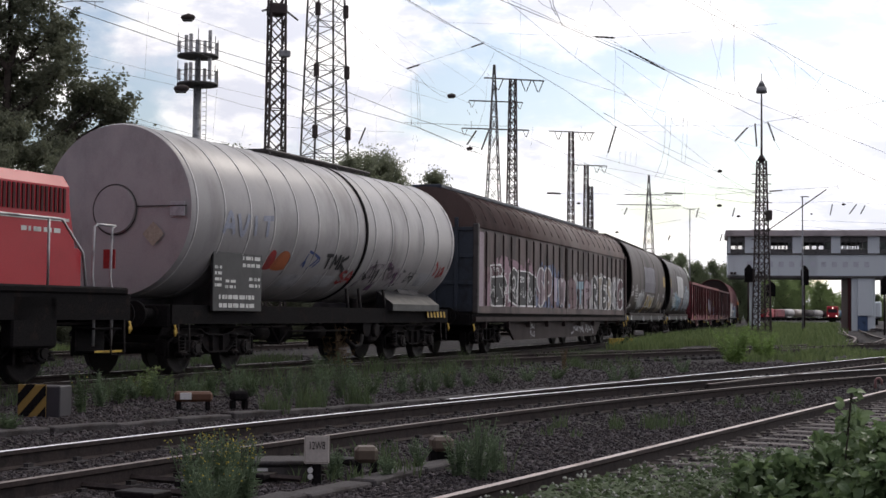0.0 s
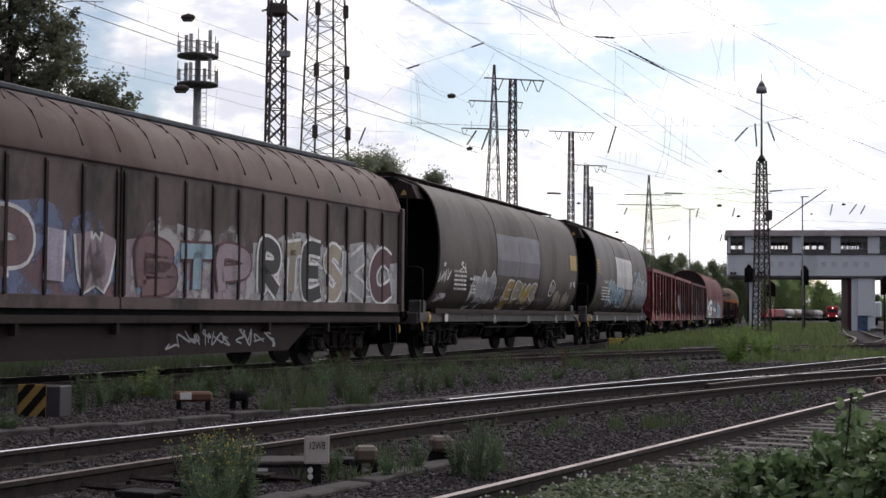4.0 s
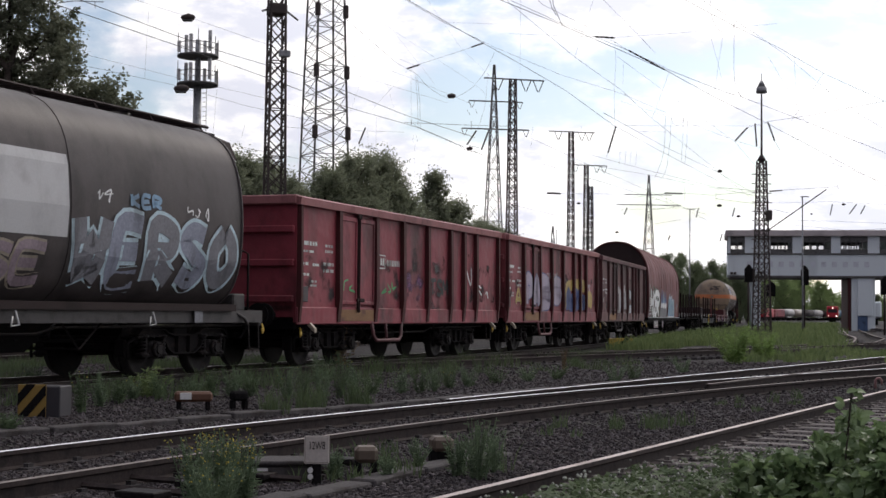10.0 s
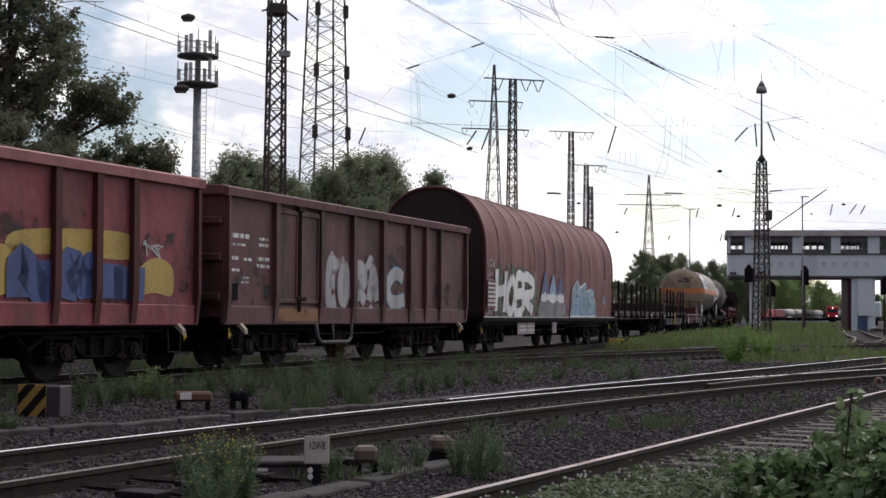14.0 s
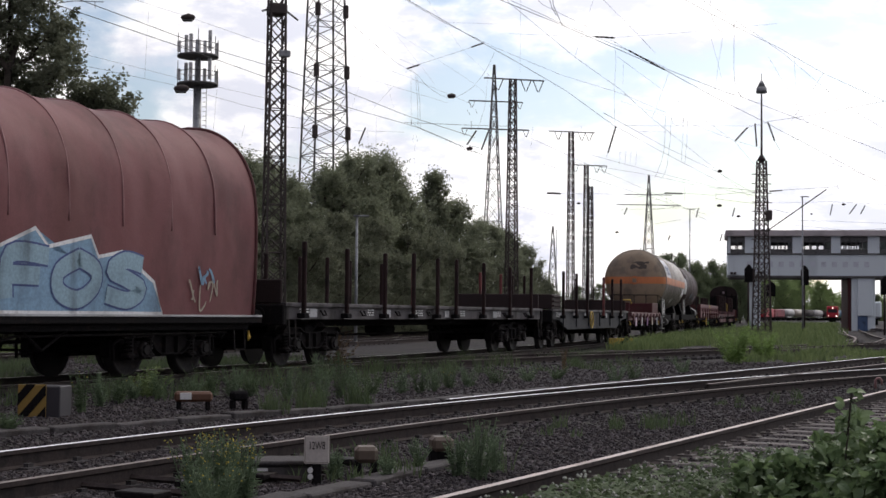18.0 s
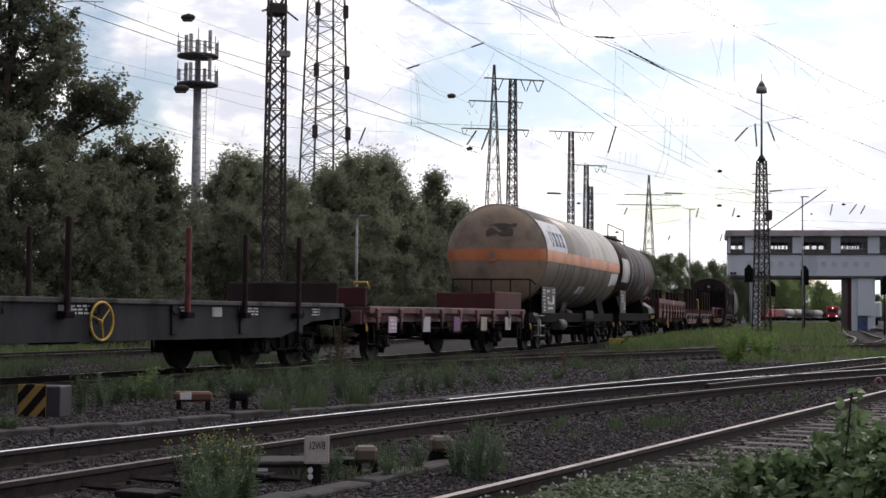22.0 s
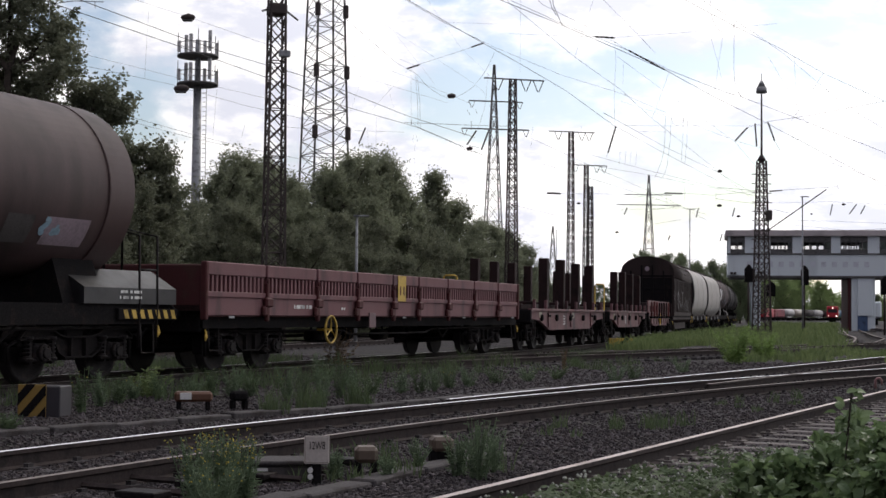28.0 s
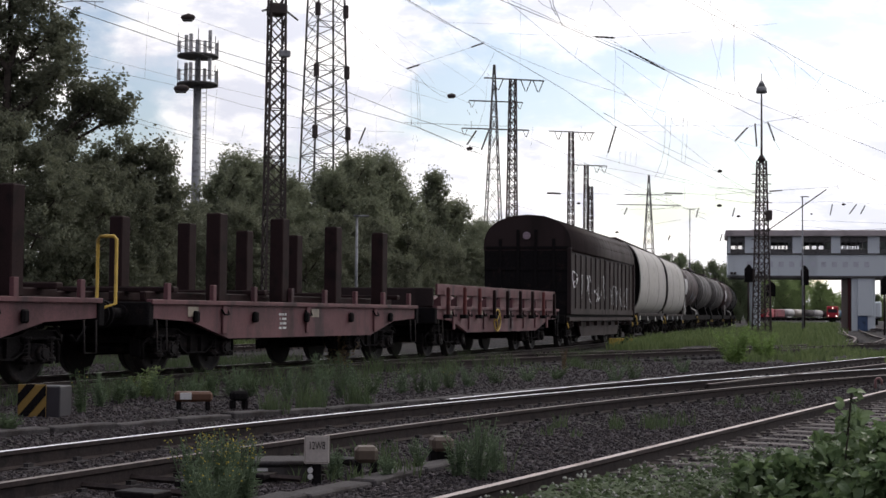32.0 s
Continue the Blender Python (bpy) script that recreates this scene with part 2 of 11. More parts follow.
M_POLE = mat("galvanised_pole", (0.30, 0.31, 0.32), 0.5, 0.2, 0.08)
M_BARK = mat("bark", (0.06, 0.048, 0.038), 0.95, 0, 0.4, 4, 0.5)
M_LEAF = leafmat("dark_tree_leaf", (0.105, 0.118, 0.08), (0.245, 0.262, 0.176), 0.6, 0.45)
# the next two lighten with distance: haze is put into the leaf colour
M_LEAF2 = leafmat("grey_green_leaf", (0.145, 0.165, 0.108), (0.305, 0.332, 0.225), 0.65, 0.52)
M_LEAFB = leafmat("haze_brightened_leaf", (0.21, 0.29, 0.12), (0.33, 0.42, 0.19), 0.7, 0.5)
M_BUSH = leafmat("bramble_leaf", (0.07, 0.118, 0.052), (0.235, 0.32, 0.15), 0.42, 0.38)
# haze of the far trees, mixed into a paler leaf green
M_LEAFHAZE = leafmat("haze_paled_leaf", (0.125, 0.16, 0.09), (0.225, 0.27, 0.16), 0.7, 0.5)
M_GRASS = leafmat("grass_blade", (0.058, 0.09, 0.042), (0.12, 0.16, 0.078), 0.7, 0.3)
M_WEED = leafmat("pale_weed_leaf", (0.066, 0.105, 0.052), (0.14, 0.19, 0.10), 0.7, 0.35)
M_GRASSY = leafmat("bright_grass", (0.09, 0.135, 0.05), (0.21, 0.265, 0.11), 0.7, 0.35)
M_RAGWORT = leafmat("ragwort_leaf", (0.10, 0.15, 0.085), (0.19, 0.25, 0.15), 0.7, 0.4)
M_SAPLING = leafmat("fresh_green_leaf", (0.14, 0.22, 0.065), (0.26, 0.37, 0.12), 0.6, 0.5)
M_DRY = leafmat("dry_weed", (0.13, 0.085, 0.05), (0.20, 0.14, 0.08), 0.8, 0.2)
M_BLOOM = mat("yellow_blossom", (0.48, 0.40, 0.05), 0.7, 0, 0.2)
M_BLOOMW = mat("pale_blossom", (0.42, 0.43, 0.38), 0.8, 0, 0.2)
M_BUILD = mat("pale_grey_cladding", (0.70, 0.775, 0.785), 0.75, 0, 0.08, 0.5, 0.05, (0.56, 0.62, 0.63), 0.5, streak=True)
M_BUILDR = mat("brownish_roof_edge", (0.52, 0.47, 0.46), 0.8, 0, 0.1, 0.6, 0.05, (0.38, 0.34, 0.33), 0.5)
M_BLUEDOOR = mat("blue_door", (0.06, 0.11, 0.21), 0.5, 0, 0.08)


M_DKBOX = mat("soot_brown_paint", (0.038, 0.027, 0.026), 0.65, 0, 0.2, 1.6, 0.1, (0.026, 0.02, 0.019), 0.5, streak=True, spec=0.1)


def ground_mat():
    m = bpy.data.materials.new("ballast_and_soil")
    m.use_nodes = True
    N, L = m.node_tree.nodes, m.node_tree.links
    bs = N["Principled BSDF"]
    bs.inputs["Roughness"].default_value = 0.92
    bs.inputs["Specular IOR Level"].default_value = 0.2
    t = N.new("ShaderNodeTexCoord")
    vo = N.new("ShaderNodeTexVoronoi"); vo.inputs["Scale"].default_value = 17
    big = N.new("ShaderNodeTexNoise"); big.inputs["Scale"].default_value = 0.45; big.inputs["Detail"].default_value = 8; big.inputs["Roughness"].default_value = 0.62
    for nd in (vo, big):
        L.new(t.outputs["Object"], nd.inputs["Vector"])
    stone = N.new("ShaderNodeMix"); stone.data_type = "RGBA"
    stone.inputs[6].default_value, stone.inputs[7].default_value = (0.0165, 0.0145, 0.0155, 1), (0.050, 0.0435, 0.047, 1)
    sep = N.new("ShaderNodeSeparateColor"); L.new(vo.outputs["Color"], sep.inputs[0]); L.new(sep.outputs[0], stone.inputs[0])
    moss = N.new("ShaderNodeMix"); moss.data_type = "RGBA"
    moss.inputs[7].default_value = (0.044, 0.043, 0.030, 1)
    L.new(stone.outputs[2], moss.inputs[6])
    r = N.new("ShaderNodeMapRange"); r.interpolation_type = "SMOOTHSTEP"
    r.inputs["From Min"].default_value, r.inputs["From Max"].default_value = 0.46, 0.68
    r.inputs["To Max"].default_value = 0.75
    L.new(big.outputs[0], r.inputs["Value"]); L.new(r.outputs[0], moss.inputs[0])
    L.new(moss.outputs[2], bs.inputs["Base Color"])
    b = N.new("ShaderNodeBump"); b.inputs["Strength"].default_value = 0.9; b.inputs["Distance"].default_value = 0.03
    iv = N.new("ShaderNodeMath"); iv.operation = "SUBTRACT"; iv.inputs[0].default_value = 1.0
    L.new(vo.outputs["Distance"], iv.inputs[1]); L.new(iv.outputs[0], b.inputs["Height"]); L.new(b.outputs[0], bs.inputs["Normal"])
    return m


M_GROUND = ground_mat()


def stone_mat():
    """Broken ballast stone: each stone its own grey or brown, dusty and rough."""
    m = bpy.data.materials.new("ballast_stone")
    m.use_nodes = True
    N, L = m.node_tree.nodes, m.node_tree.links
    bs = N["Principled BSDF"]
    bs.inputs["Roughness"].default_value = 0.9
    bs.inputs["Specular IOR Level"].default_value = 0.2
    g = N.new("ShaderNodeNewGeometry")
    cr = N.new("ShaderNodeValToRGB")
    cr.color_ramp.elements[0].color, cr.color_ramp.elements[1].color = (0.017, 0.014, 0.0145, 1), (0.135, 0.118, 0.122, 1)
    for at, col in ((0.35, (0.040, 0.035, 0.038, 1)), (0.62, (0.060, 0.049, 0.047, 1)), (0.85, (0.078, 0.068, 0.072, 1))):
        cr.color_ramp.elements.new(at).color = col
    L.new(g.outputs["Random Per Island"], cr.inputs[0])
    L.new(cr.outputs[0], bs.inputs["Base Color"])
    return m


M_STONE = stone_mat()
M_GLASS = bpy.data.materials.new("window_glass")
M_GLASS.use_nodes = True
M_GLASS.node_tree.nodes["Principled BSDF"].inputs["Transmission Weight"].default_value = 1.0
M_GLASS.node_tree.nodes["Principled BSDF"].inputs["Roughness"].default_value = 0.02
M_GLASS.node_tree.nodes["Principled BSDF"].inputs["IOR"].default_value = 1.05
M_LAMP = bpy.data.materials.new("headlight_glow")
M_LAMP.use_nodes = True
M_LAMP.node_tree.nodes["Principled BSDF"].inputs["Emission Color"].default_value = (1, 0.95, 0.85, 1)
M_LAMP.node_tree.nodes["Principled BSDF"].inputs["Emission Strength"].default_value = 3


def plain(name, col, rough=0.6):
    return mat(name, col, rough, 0, 0.12, 2.5, 0.05, tuple(c * 0.75 for c in col), 0.4)


def sprayed(name, col):
    """Sprayed paint that has worn and been grimed in streaks."""
    return mat(name, tuple(c * 0.95 for c in col), 0.6, 0, 0.2, 2.2, 0.06, tuple(0.5 * c + 0.02 for c in col), 0.4, streak=True, fine=22.0, grime=0.3)


def spray_mist(name, col, cover=0.5):
    """A thin drifting edge of sprayed paint: fine droplets with the surface showing between them."""
    m = mat(name, col, 0.7, 0, 0.2, 3.0, 0.0, tuple(c * 0.8 for c in col), 0.4)
    N, L = m.node_tree.nodes, m.node_tree.links
    t = N.new("ShaderNodeTexCoord")
    nz = N.new("ShaderNodeTexNoise"); nz.inputs["Scale"].default_value = 2.6; nz.inputs["Detail"].default_value = 7
    L.new(t.outputs["Object"], nz.inputs["Vector"])
    r = N.new("ShaderNodeMapRange"); r.interpolation_type = "SMOOTHSTEP"
    r.inputs["From Min"].default_value, r.inputs["From Max"].default_value = 0.66 - 0.36 * cover, 0.86 - 0.36 * cover
    r.inputs["To Max"].default_value = 0.8
    L.new(nz.outputs[0], r.inputs["Value"])
    tr = N.new("ShaderNodeBsdfTransparent")
    ms = N.new("ShaderNodeMixShader")
    L.new(r.outputs[0], ms.inputs[0]); L.new(tr.outputs[0], ms.inputs[1]); L.new(N["Principled BSDF"].outputs[0], ms.inputs[2])
    L.new(ms.outputs[0], N["Material Output"].inputs[0])
    return m


# ---- mesh helpers ----
def mesh_ob(name, bm, *mats):
    me = bpy.data.meshes.new(name)
    bm.to_mesh(me)
    bm.free()
    for m in mats:
        me.materials.append(m)
    return new(name, me)


def part(name, bm, material, parent, label=""):
    ms = material if isinstance(material, (list, tuple)) else (material,)
    ob = mesh_ob(name, bm, *ms)
    ob.parent = parent
    if label:
        tagged(ob, label)
    return ob


def share(name, me, parent, m, label=""):
    ob = new(name, me)
    ob.parent = parent
    ob.matrix_basis = m
    if label:
        tagged(ob, label)
    return ob


def thing(name, label, category, group="", m=None):
    ob = new(name)
    ob.empty_display_size = 0.3
    tagged(ob, label, category, group)
    if m is not None:
        ob.matrix_basis = m
    return ob


def box(bm, x0, x1, y0, y1, z0, z1, mi=0):
    v = [bm.verts.new((x, y, z)) for x in (x0, x1) for y in (y0, y1) for z in (z0, z1)]
    for q in ((0, 1, 3, 2), (4, 6, 7, 5), (0, 4, 5, 1), (2, 3, 7, 6), (0, 2, 6, 4), (1, 5, 7, 3)):
        bm.faces.new([v[i] for i in q]).material_index = mi
    return v


def bbox(bm, x0, x1, y0, y1, z0, z1, b=0.02, mi=0):
    """A box whose edges are bevelled."""
    t = bmesh.new()
    box(t, x0, x1, y0, y1, z0, z1)
    bmesh.ops.bevel(t, geom=t.edges[:], offset=b, segments=1, affect="EDGES")
    join(bm, t, mi)


def join(bm, t, mi=0, m=None):
    vm = {}
    for v in t.verts:
        vm[v] = bm.verts.new(m @ v.co if m else v.co)
    for f in t.faces:
        nf = bm.faces.new([vm[v] for v in f.verts])
        nf.material_index, nf.smooth = mi, f.smooth
    t.free()


def tube(bm, p0, p1, r0, r1=None, seg=6, mi=0, caps=True):
    p0, p1 = Vector(p0), Vector(p1)
    r1 = r0 if r1 is None else r1
    d = p1 - p0
    if d.length < 1e-6:
        return
    q = d.to_track_quat("Z", "Y")
    a, b = [], []
    for i in range(seg):
        c = Vector((math.cos(2 * math.pi * i / seg), math.sin(2 * math.pi * i / seg), 0))
        a.append(bm.verts.new(p0 + q @ (c * r0)))
        b.append(bm.verts.new(p1 + q @ (c * r1)))
    for i in range(seg):
        f = bm.faces.new((a[i], a[(i + 1) % seg], b[(i + 1) % seg], b[i]))
        f.material_index, f.smooth = mi, seg > 5
    if caps:
        bm.faces.new(a[::-1]).material_index = mi
        bm.faces.new(b).material_index = mi


def pipe(bm, pts, r, seg=6, mi=0):
    """One bent tube through the points."""
    pts = [Vector(p) for p in pts]
    n = len(pts)
    prev, ref = None, None
    for i, p in enumerate(pts):
        d = (pts[min(n - 1, i + 1)] - pts[max(0, i - 1)]).normalized()
        if ref is None:
            ref = d.orthogonal().normalized()
        ref = (ref - d * ref.dot(d)).normalized() if (ref - d * ref.dot(d)).length > 1e-4 else d.orthogonal().normalized()
        w = d.cross(ref)
        ring = [bm.verts.new(p + (ref * math.cos(2 * math.pi * k / seg) + w * math.sin(2 * math.pi * k / seg)) * r) for k in range(seg)]
        if prev:
            for k in range(seg):
                f = bm.faces.new((prev[k], prev[(k + 1) % seg], ring[(k + 1) % seg], ring[k]))
                f.material_index, f.smooth = mi, seg > 4
        else:
            bm.faces.new(ring[::-1]).material_index = mi
        prev = ring
    bm.faces.new(prev).material_index = mi


def bar(bm, p0, p1, w, mi=0):
    """A thin square bar."""
    tube(bm, p0, p1, w * 0.7, w * 0.7, 4, mi)


def extrude_x(bm, prof, x0, x1, mi=0, smooth=False, caps=True):
    """A closed profile of (y, z) pulled along x."""
    a = [bm.verts.new((x0, y, z)) for y, z in prof]
    b = [bm.verts.new((x1, y, z)) for y, z in prof]
    n = len(prof)
    for i in range(n):
        f = bm.faces.new((a[i], a[(i + 1) % n], b[(i + 1) % n], b[i]))
        f.material_index, f.smooth = mi, smooth
    if caps:
        bm.faces.new(a[::-1]).material_index = mi
        bm.faces.new(b).material_index = mi


def revolve_x(bm, prof, seg=48, cy=0.0, cz=0.0, mi=0, a0=0.0, a1=2 * math.pi, smooth=True):
    """A profile of (x, r) turned round the x axis."""
    rings = []
    full = abs(a1 - a0 - 2 * math.pi) < 1e-6
    k = seg if full else seg + 1
    for x, r in prof:
        rings.append([bm.verts.new((x, cy + r * math.sin(a0 + (a1 - a0) * i / seg), cz + r * math.cos(a0 + (a1 - a0) * i / seg))) for i in range(k)])
    for p, q in zip(rings, rings[1:]):
        for i in range(seg):
            j = (i + 1) % k
            f = bm.faces.new((p[i], p[j], q[j], q[i]))
            f.material_index, f.smooth = mi, smooth
    return rings


def text_mesh(s, size):
    cu = bpy.data.curves.new("lettering", "FONT")
    cu.body, cu.size, cu.align_x, cu.align_y = s, size, "CENTER", "CENTER"
    cu.extrude = 0.001
    ob = bpy.data.objects.new("lettering", cu)
    scene.collection.objects.link(ob)
    me = bpy.data.meshes.new_from_object(ob.evaluated_get(bpy.context.evaluated_depsgraph_get()))
    bpy.data.objects.remove(ob)
    return me


# ---- the line on which the train runs ----
S_STEP = 0.5
S_MIN, S_MAX = -60.0, 620.0
_k = ((-31, -2.506), (10, -2.683), (31, -3.849), (51, -1.694), (72, 0.675), (98, 0.72), (110, -0.3), (125, -2.0), (142, -1.3), (160, 0.0), (620, 0.0))
SG = np.arange(S_MIN, S_MAX, S_STEP)
_kap = np.interp(SG, [a for a, b in _k], [b * 1e-3 for a, b in _k])
_th = np.concatenate([[0], np.cumsum((_kap[1:] + _kap[:-1]) / 2 * S_STEP)])
HEAD = _th - np.interp(0, SG, _th) + 0.39703
_x = np.concatenate([[0], np.cumsum((np.sin(HEAD[1:]) + np.sin(HEAD[:-1])) / 2 * S_STEP)])
_y = np.concatenate([[0], np.cumsum((np.cos(HEAD[1:]) + np.cos(HEAD[:-1])) / 2 * S_STEP)])
LX = _x - np.interp(0, SG, _x) - 8.2
LY = _y - np.interp(0, SG, _y) + 18.69


def line_at(s):
    return float(np.interp(s, SG, LX)), float(np.interp(s, SG, LY)), float(np.interp(s, SG, HEAD))


def rolled(t):
    """How far the train has gone at t seconds."""
    return 6.599 * t + 0.0315 * t * t


def train_pose(s, half):
    ax, ay, _ = line_at(s - half)
    bx, by, _ = line_at(s + half)
    return pose((ax + bx) / 2, (ay + by) / 2, 0, 0, 0, math.degrees(math.atan2(ay - by, ax - bx)))
# ---- ground ----
def ground_z(x, y):
    """The yard floor: a little lower round the near tracks than round the train's line."""
    d = (y - 18.69) * math.sin(0.37) - (x + 8.2) * math.cos(0.37)   # metres beyond the train's line
    t = min(1, max(0, (d + 6.0) / 3.5))
    z = -0.265 + 0.085 * t * t * (3 - 2 * t)
    return z + 0.02 * noise.noise((x * 0.6, y * 0.6, 0)) * (1 if y < 120 else 0)


def build_ground():
    xs = [-2500, -800, -300, -120, -60] + [i * 0.75 for i in range(-40, 61)] + [60, 90, 140, 300, 800, 2500]
    ys = [-600, -100, -30, -8] + [i * 0.75 for i in range(-4, 140)] + [115, 130, 160, 220, 320, 500, 900, 1800, 4000]
    v = [(x, y, ground_z(x, y)) for y in ys for x in xs]
    n = len(xs)
    f = [(j * n + i, j * n + i + 1, (j + 1) * n + i + 1, (j + 1) * n + i) for j in range(len(ys) - 1) for i in range(n - 1)]
    me = bpy.data.meshes.new("ground")
    me.from_pydata(v, [], f)
    me.materials.append(M_GROUND)
    for p in me.polygons:
        p.use_smooth = True
    tagged(new("ground", me), "dark grey ballast and weedy soil of the rail yard", "ground", kind="structure")


build_ground()


# ---- tracks ----
RAILPROF = ((-0.036, 0), (0.036, 0), (0.036, -0.035), (0.010, -0.05), (0.010, -0.135), (0.065, -0.15), (0.065, -0.16), (-0.065, -0.16), (-0.065, -0.15), (-0.010, -0.135), (-0.010, -0.05), (-0.036, -0.035))


def rail_mesh(pts, z):
    bm = bmesh.new()
    rings = []
    n = len(pts)
    for i, (x, y) in enumerate(pts):
        a, b = pts[max(0, i - 1)], pts[min(n - 1, i + 1)]
        d = Vector((b[0] - a[0], b[1] - a[1], 0)).normalized()
        side = Vector((d.y, -d.x, 0))
        rings.append([bm.verts.new(Vector((x, y, z)) + side * u + Vector((0, 0, w))) for u, w in RAILPROF])
    k = len(RAILPROF)
    for p, q in zip(rings, rings[1:]):
        for i in range(k):
            f = bm.faces.new((p[i], q[i], q[(i + 1) % k], p[(i + 1) % k]))
            f.material_index = 1 if i == 0 else 0
    return bm


def offset_line(pts, off):
    out = []
    n = len(pts)
    for i, (x, y) in enumerate(pts):
        a, b = pts[max(0, i - 1)], pts[min(n - 1, i + 1)]
        d = Vector((b[0] - a[0], b[1] - a[1])).normalized()
        out.append((x + d.y * off, y - d.x * off))
    return out


SLEEPER_JOBS = []


def build_track(name, label, pts, z, heads=(2, 2), sleepers=None, late=0):
    """Two rails on the centre line pts, heads 0 rusty, 1 dull, 2 polished; the second rail may start late, as behind a frog."""
    root = thing(name, label, "railway track")
    tagged(root, kind="structure")
    tops = (M_RAIL, M_RAILDULL, M_RAILTOP, M_RAILWORN, M_RAILPINK)
    for off, hd, skip in ((-0.7535, heads[0], 0), (0.7535, heads[1], late)):
        part("rail", rail_mesh(offset_line(pts, off)[skip:], z), [M_RAIL, tops[hd]], root)
    if sleepers:
        SLEEPER_JOBS.append((root, pts, z - 0.165, sleepers))
    return root


def curve_pts(fn, y0, y1, step=1.0):
    n = int((y1 - y0) / step)
    return [(fn(y0 + (y1 - y0) * i / n), y0 + (y1 - y0) * i / n) for i in range(n + 1)]


ZN = -0.1
MAIN = [line_at(s)[:2] for s in np.arange(-28, 420, 1.5)]
build_track("track_main", "curved main track with polished rails under the freight train", MAIN, 0.0, (2, 2), (0, 130))
SECOND = offset_line(curve_pts(lambda y: 0.00823 * y * y + 0.2456 * y - 7.997, 2.5, 46), 0.7535)
build_track("track_second", "double-railed turnout track with shiny rail heads on ballast", SECOND, ZN, (3, 1), (2, 44))
FIRST = offset_line(curve_pts(lambda y: 0.4991 * y - 4.775, 3.0, 60), 0.7535)
build_track("track_first", "siding with one bright rail beside the brambles", FIRST, ZN, (4, 0), (0, 45))
THIRD = offset_line(curve_pts(lambda y: 0.5503 * y - 11.286 + (0.03 * (24 - y) ** 2 * 0.25 if y < 24 else 0), 20.5, 70), 0.7535)
build_track("track_third", "diverging turnout track beyond the shiny rails", THIRD, ZN + 0.004, (3, 1), (6, 45), 6)
BRANCH = offset_line([(-4.72, 25.6), (-2.56, 30.1), (0.64, 35.0), (3.3, 39.6), (7.25, 45.2), (10.1, 49.7), (13.4, 54.8), (18.8, 62.4), (26, 72), (36, 85)], -0.7535)
build_track("track_branch", "dull branch track leaving the main line", BRANCH, 0.004, (1, 1), (3, 50))
LOOP = [(10.8, 50.2), (12.03, 52.4), (13.4, 55.6), (15.0, 59.5), (16.6, 63.5), (18.2, 68.0), (19.8, 73.4), (21.5, 79.2), (23.3, 86), (25.2, 94), (28, 106), (31, 120), (36, 142), (42, 166), (62, 245)]
build_track("track_loop", "weedy curved track leading under the signal box", LOOP, -0.02, (1, 1), (0, 60))
LOOP2 = [(18.4, 61), (19.4, 68.6), (23.3, 80.1), (27, 95), (33.5, 120), (46, 166), (68, 245)]
build_track("track_far", "curved far track under the signal box", LOOP2, -0.024, (1, 1))
BACK = [line_at(s)[:2] for s in np.arange(-28, 140, 2.0)]
build_track("track_behind", "bright-railed track behind the freight train", offset_line(BACK, -8.9), 0.0, (2, 2), (0, 70))
build_track("track_back", "back track in front of the trees", offset_line(BACK, -13.4), 0.0, (1, 1))
for k, off in enumerate((40.5, 45.0)):
    build_track("track_yard", "distant yard track with parked trains", [(0.262 * y + 0.4 + (k * 4.6), y) for y in range(130, 900, 35)], -0.05, (1, 1))
# ---- running gear ----
def wheelset_mesh(r=0.46):
    bm = bmesh.new()
    for sgn in (-1, 1):
        y = 0.75 * sgn
        prev = None
        for yy, rr in ((y - 0.07 * sgn, r + 0.028), (y - 0.04 * sgn, r + 0.028), (y - 0.03 * sgn, r), (y + 0.065 * sgn, r - 0.005), (y + 0.065 * sgn, r - 0.07), (y + 0.02 * sgn, r - 0.10), (y + 0.04 * sgn, 0.12), (y + 0.09 * sgn, 0.1)):
            ring = [bm.verts.new((rr * math.cos(i * math.pi / 12), yy, rr * math.sin(i * math.pi / 12))) for i in range(24)]
            if prev:
                for i in range(24):
                    f = bm.faces.new((prev[i], prev[(i + 1) % 24], ring[(i + 1) % 24], ring[i]))
                    f.smooth = True
            else:
                bm.faces.new(ring)
            prev = ring
        bm.faces.new(prev[::-1])
        tube(bm, (0.2, y + 0.045 * sgn, 0), (0.26, y + 0.045 * sgn, 0), 0.02, seg=5)
    tube(bm, (0, -0.7, 0), (0, 0.7, 0), 0.09, seg=10)
    bmesh.ops.recalc_face_normals(bm, faces=bm.faces[:])
    me = bpy.data.meshes.new("wheelset")
    bm.to_mesh(me)
    bm.free()
    me.materials.append(M_STEEL)
    return me


WHEELSET = wheelset_mesh()
WHEELS = []


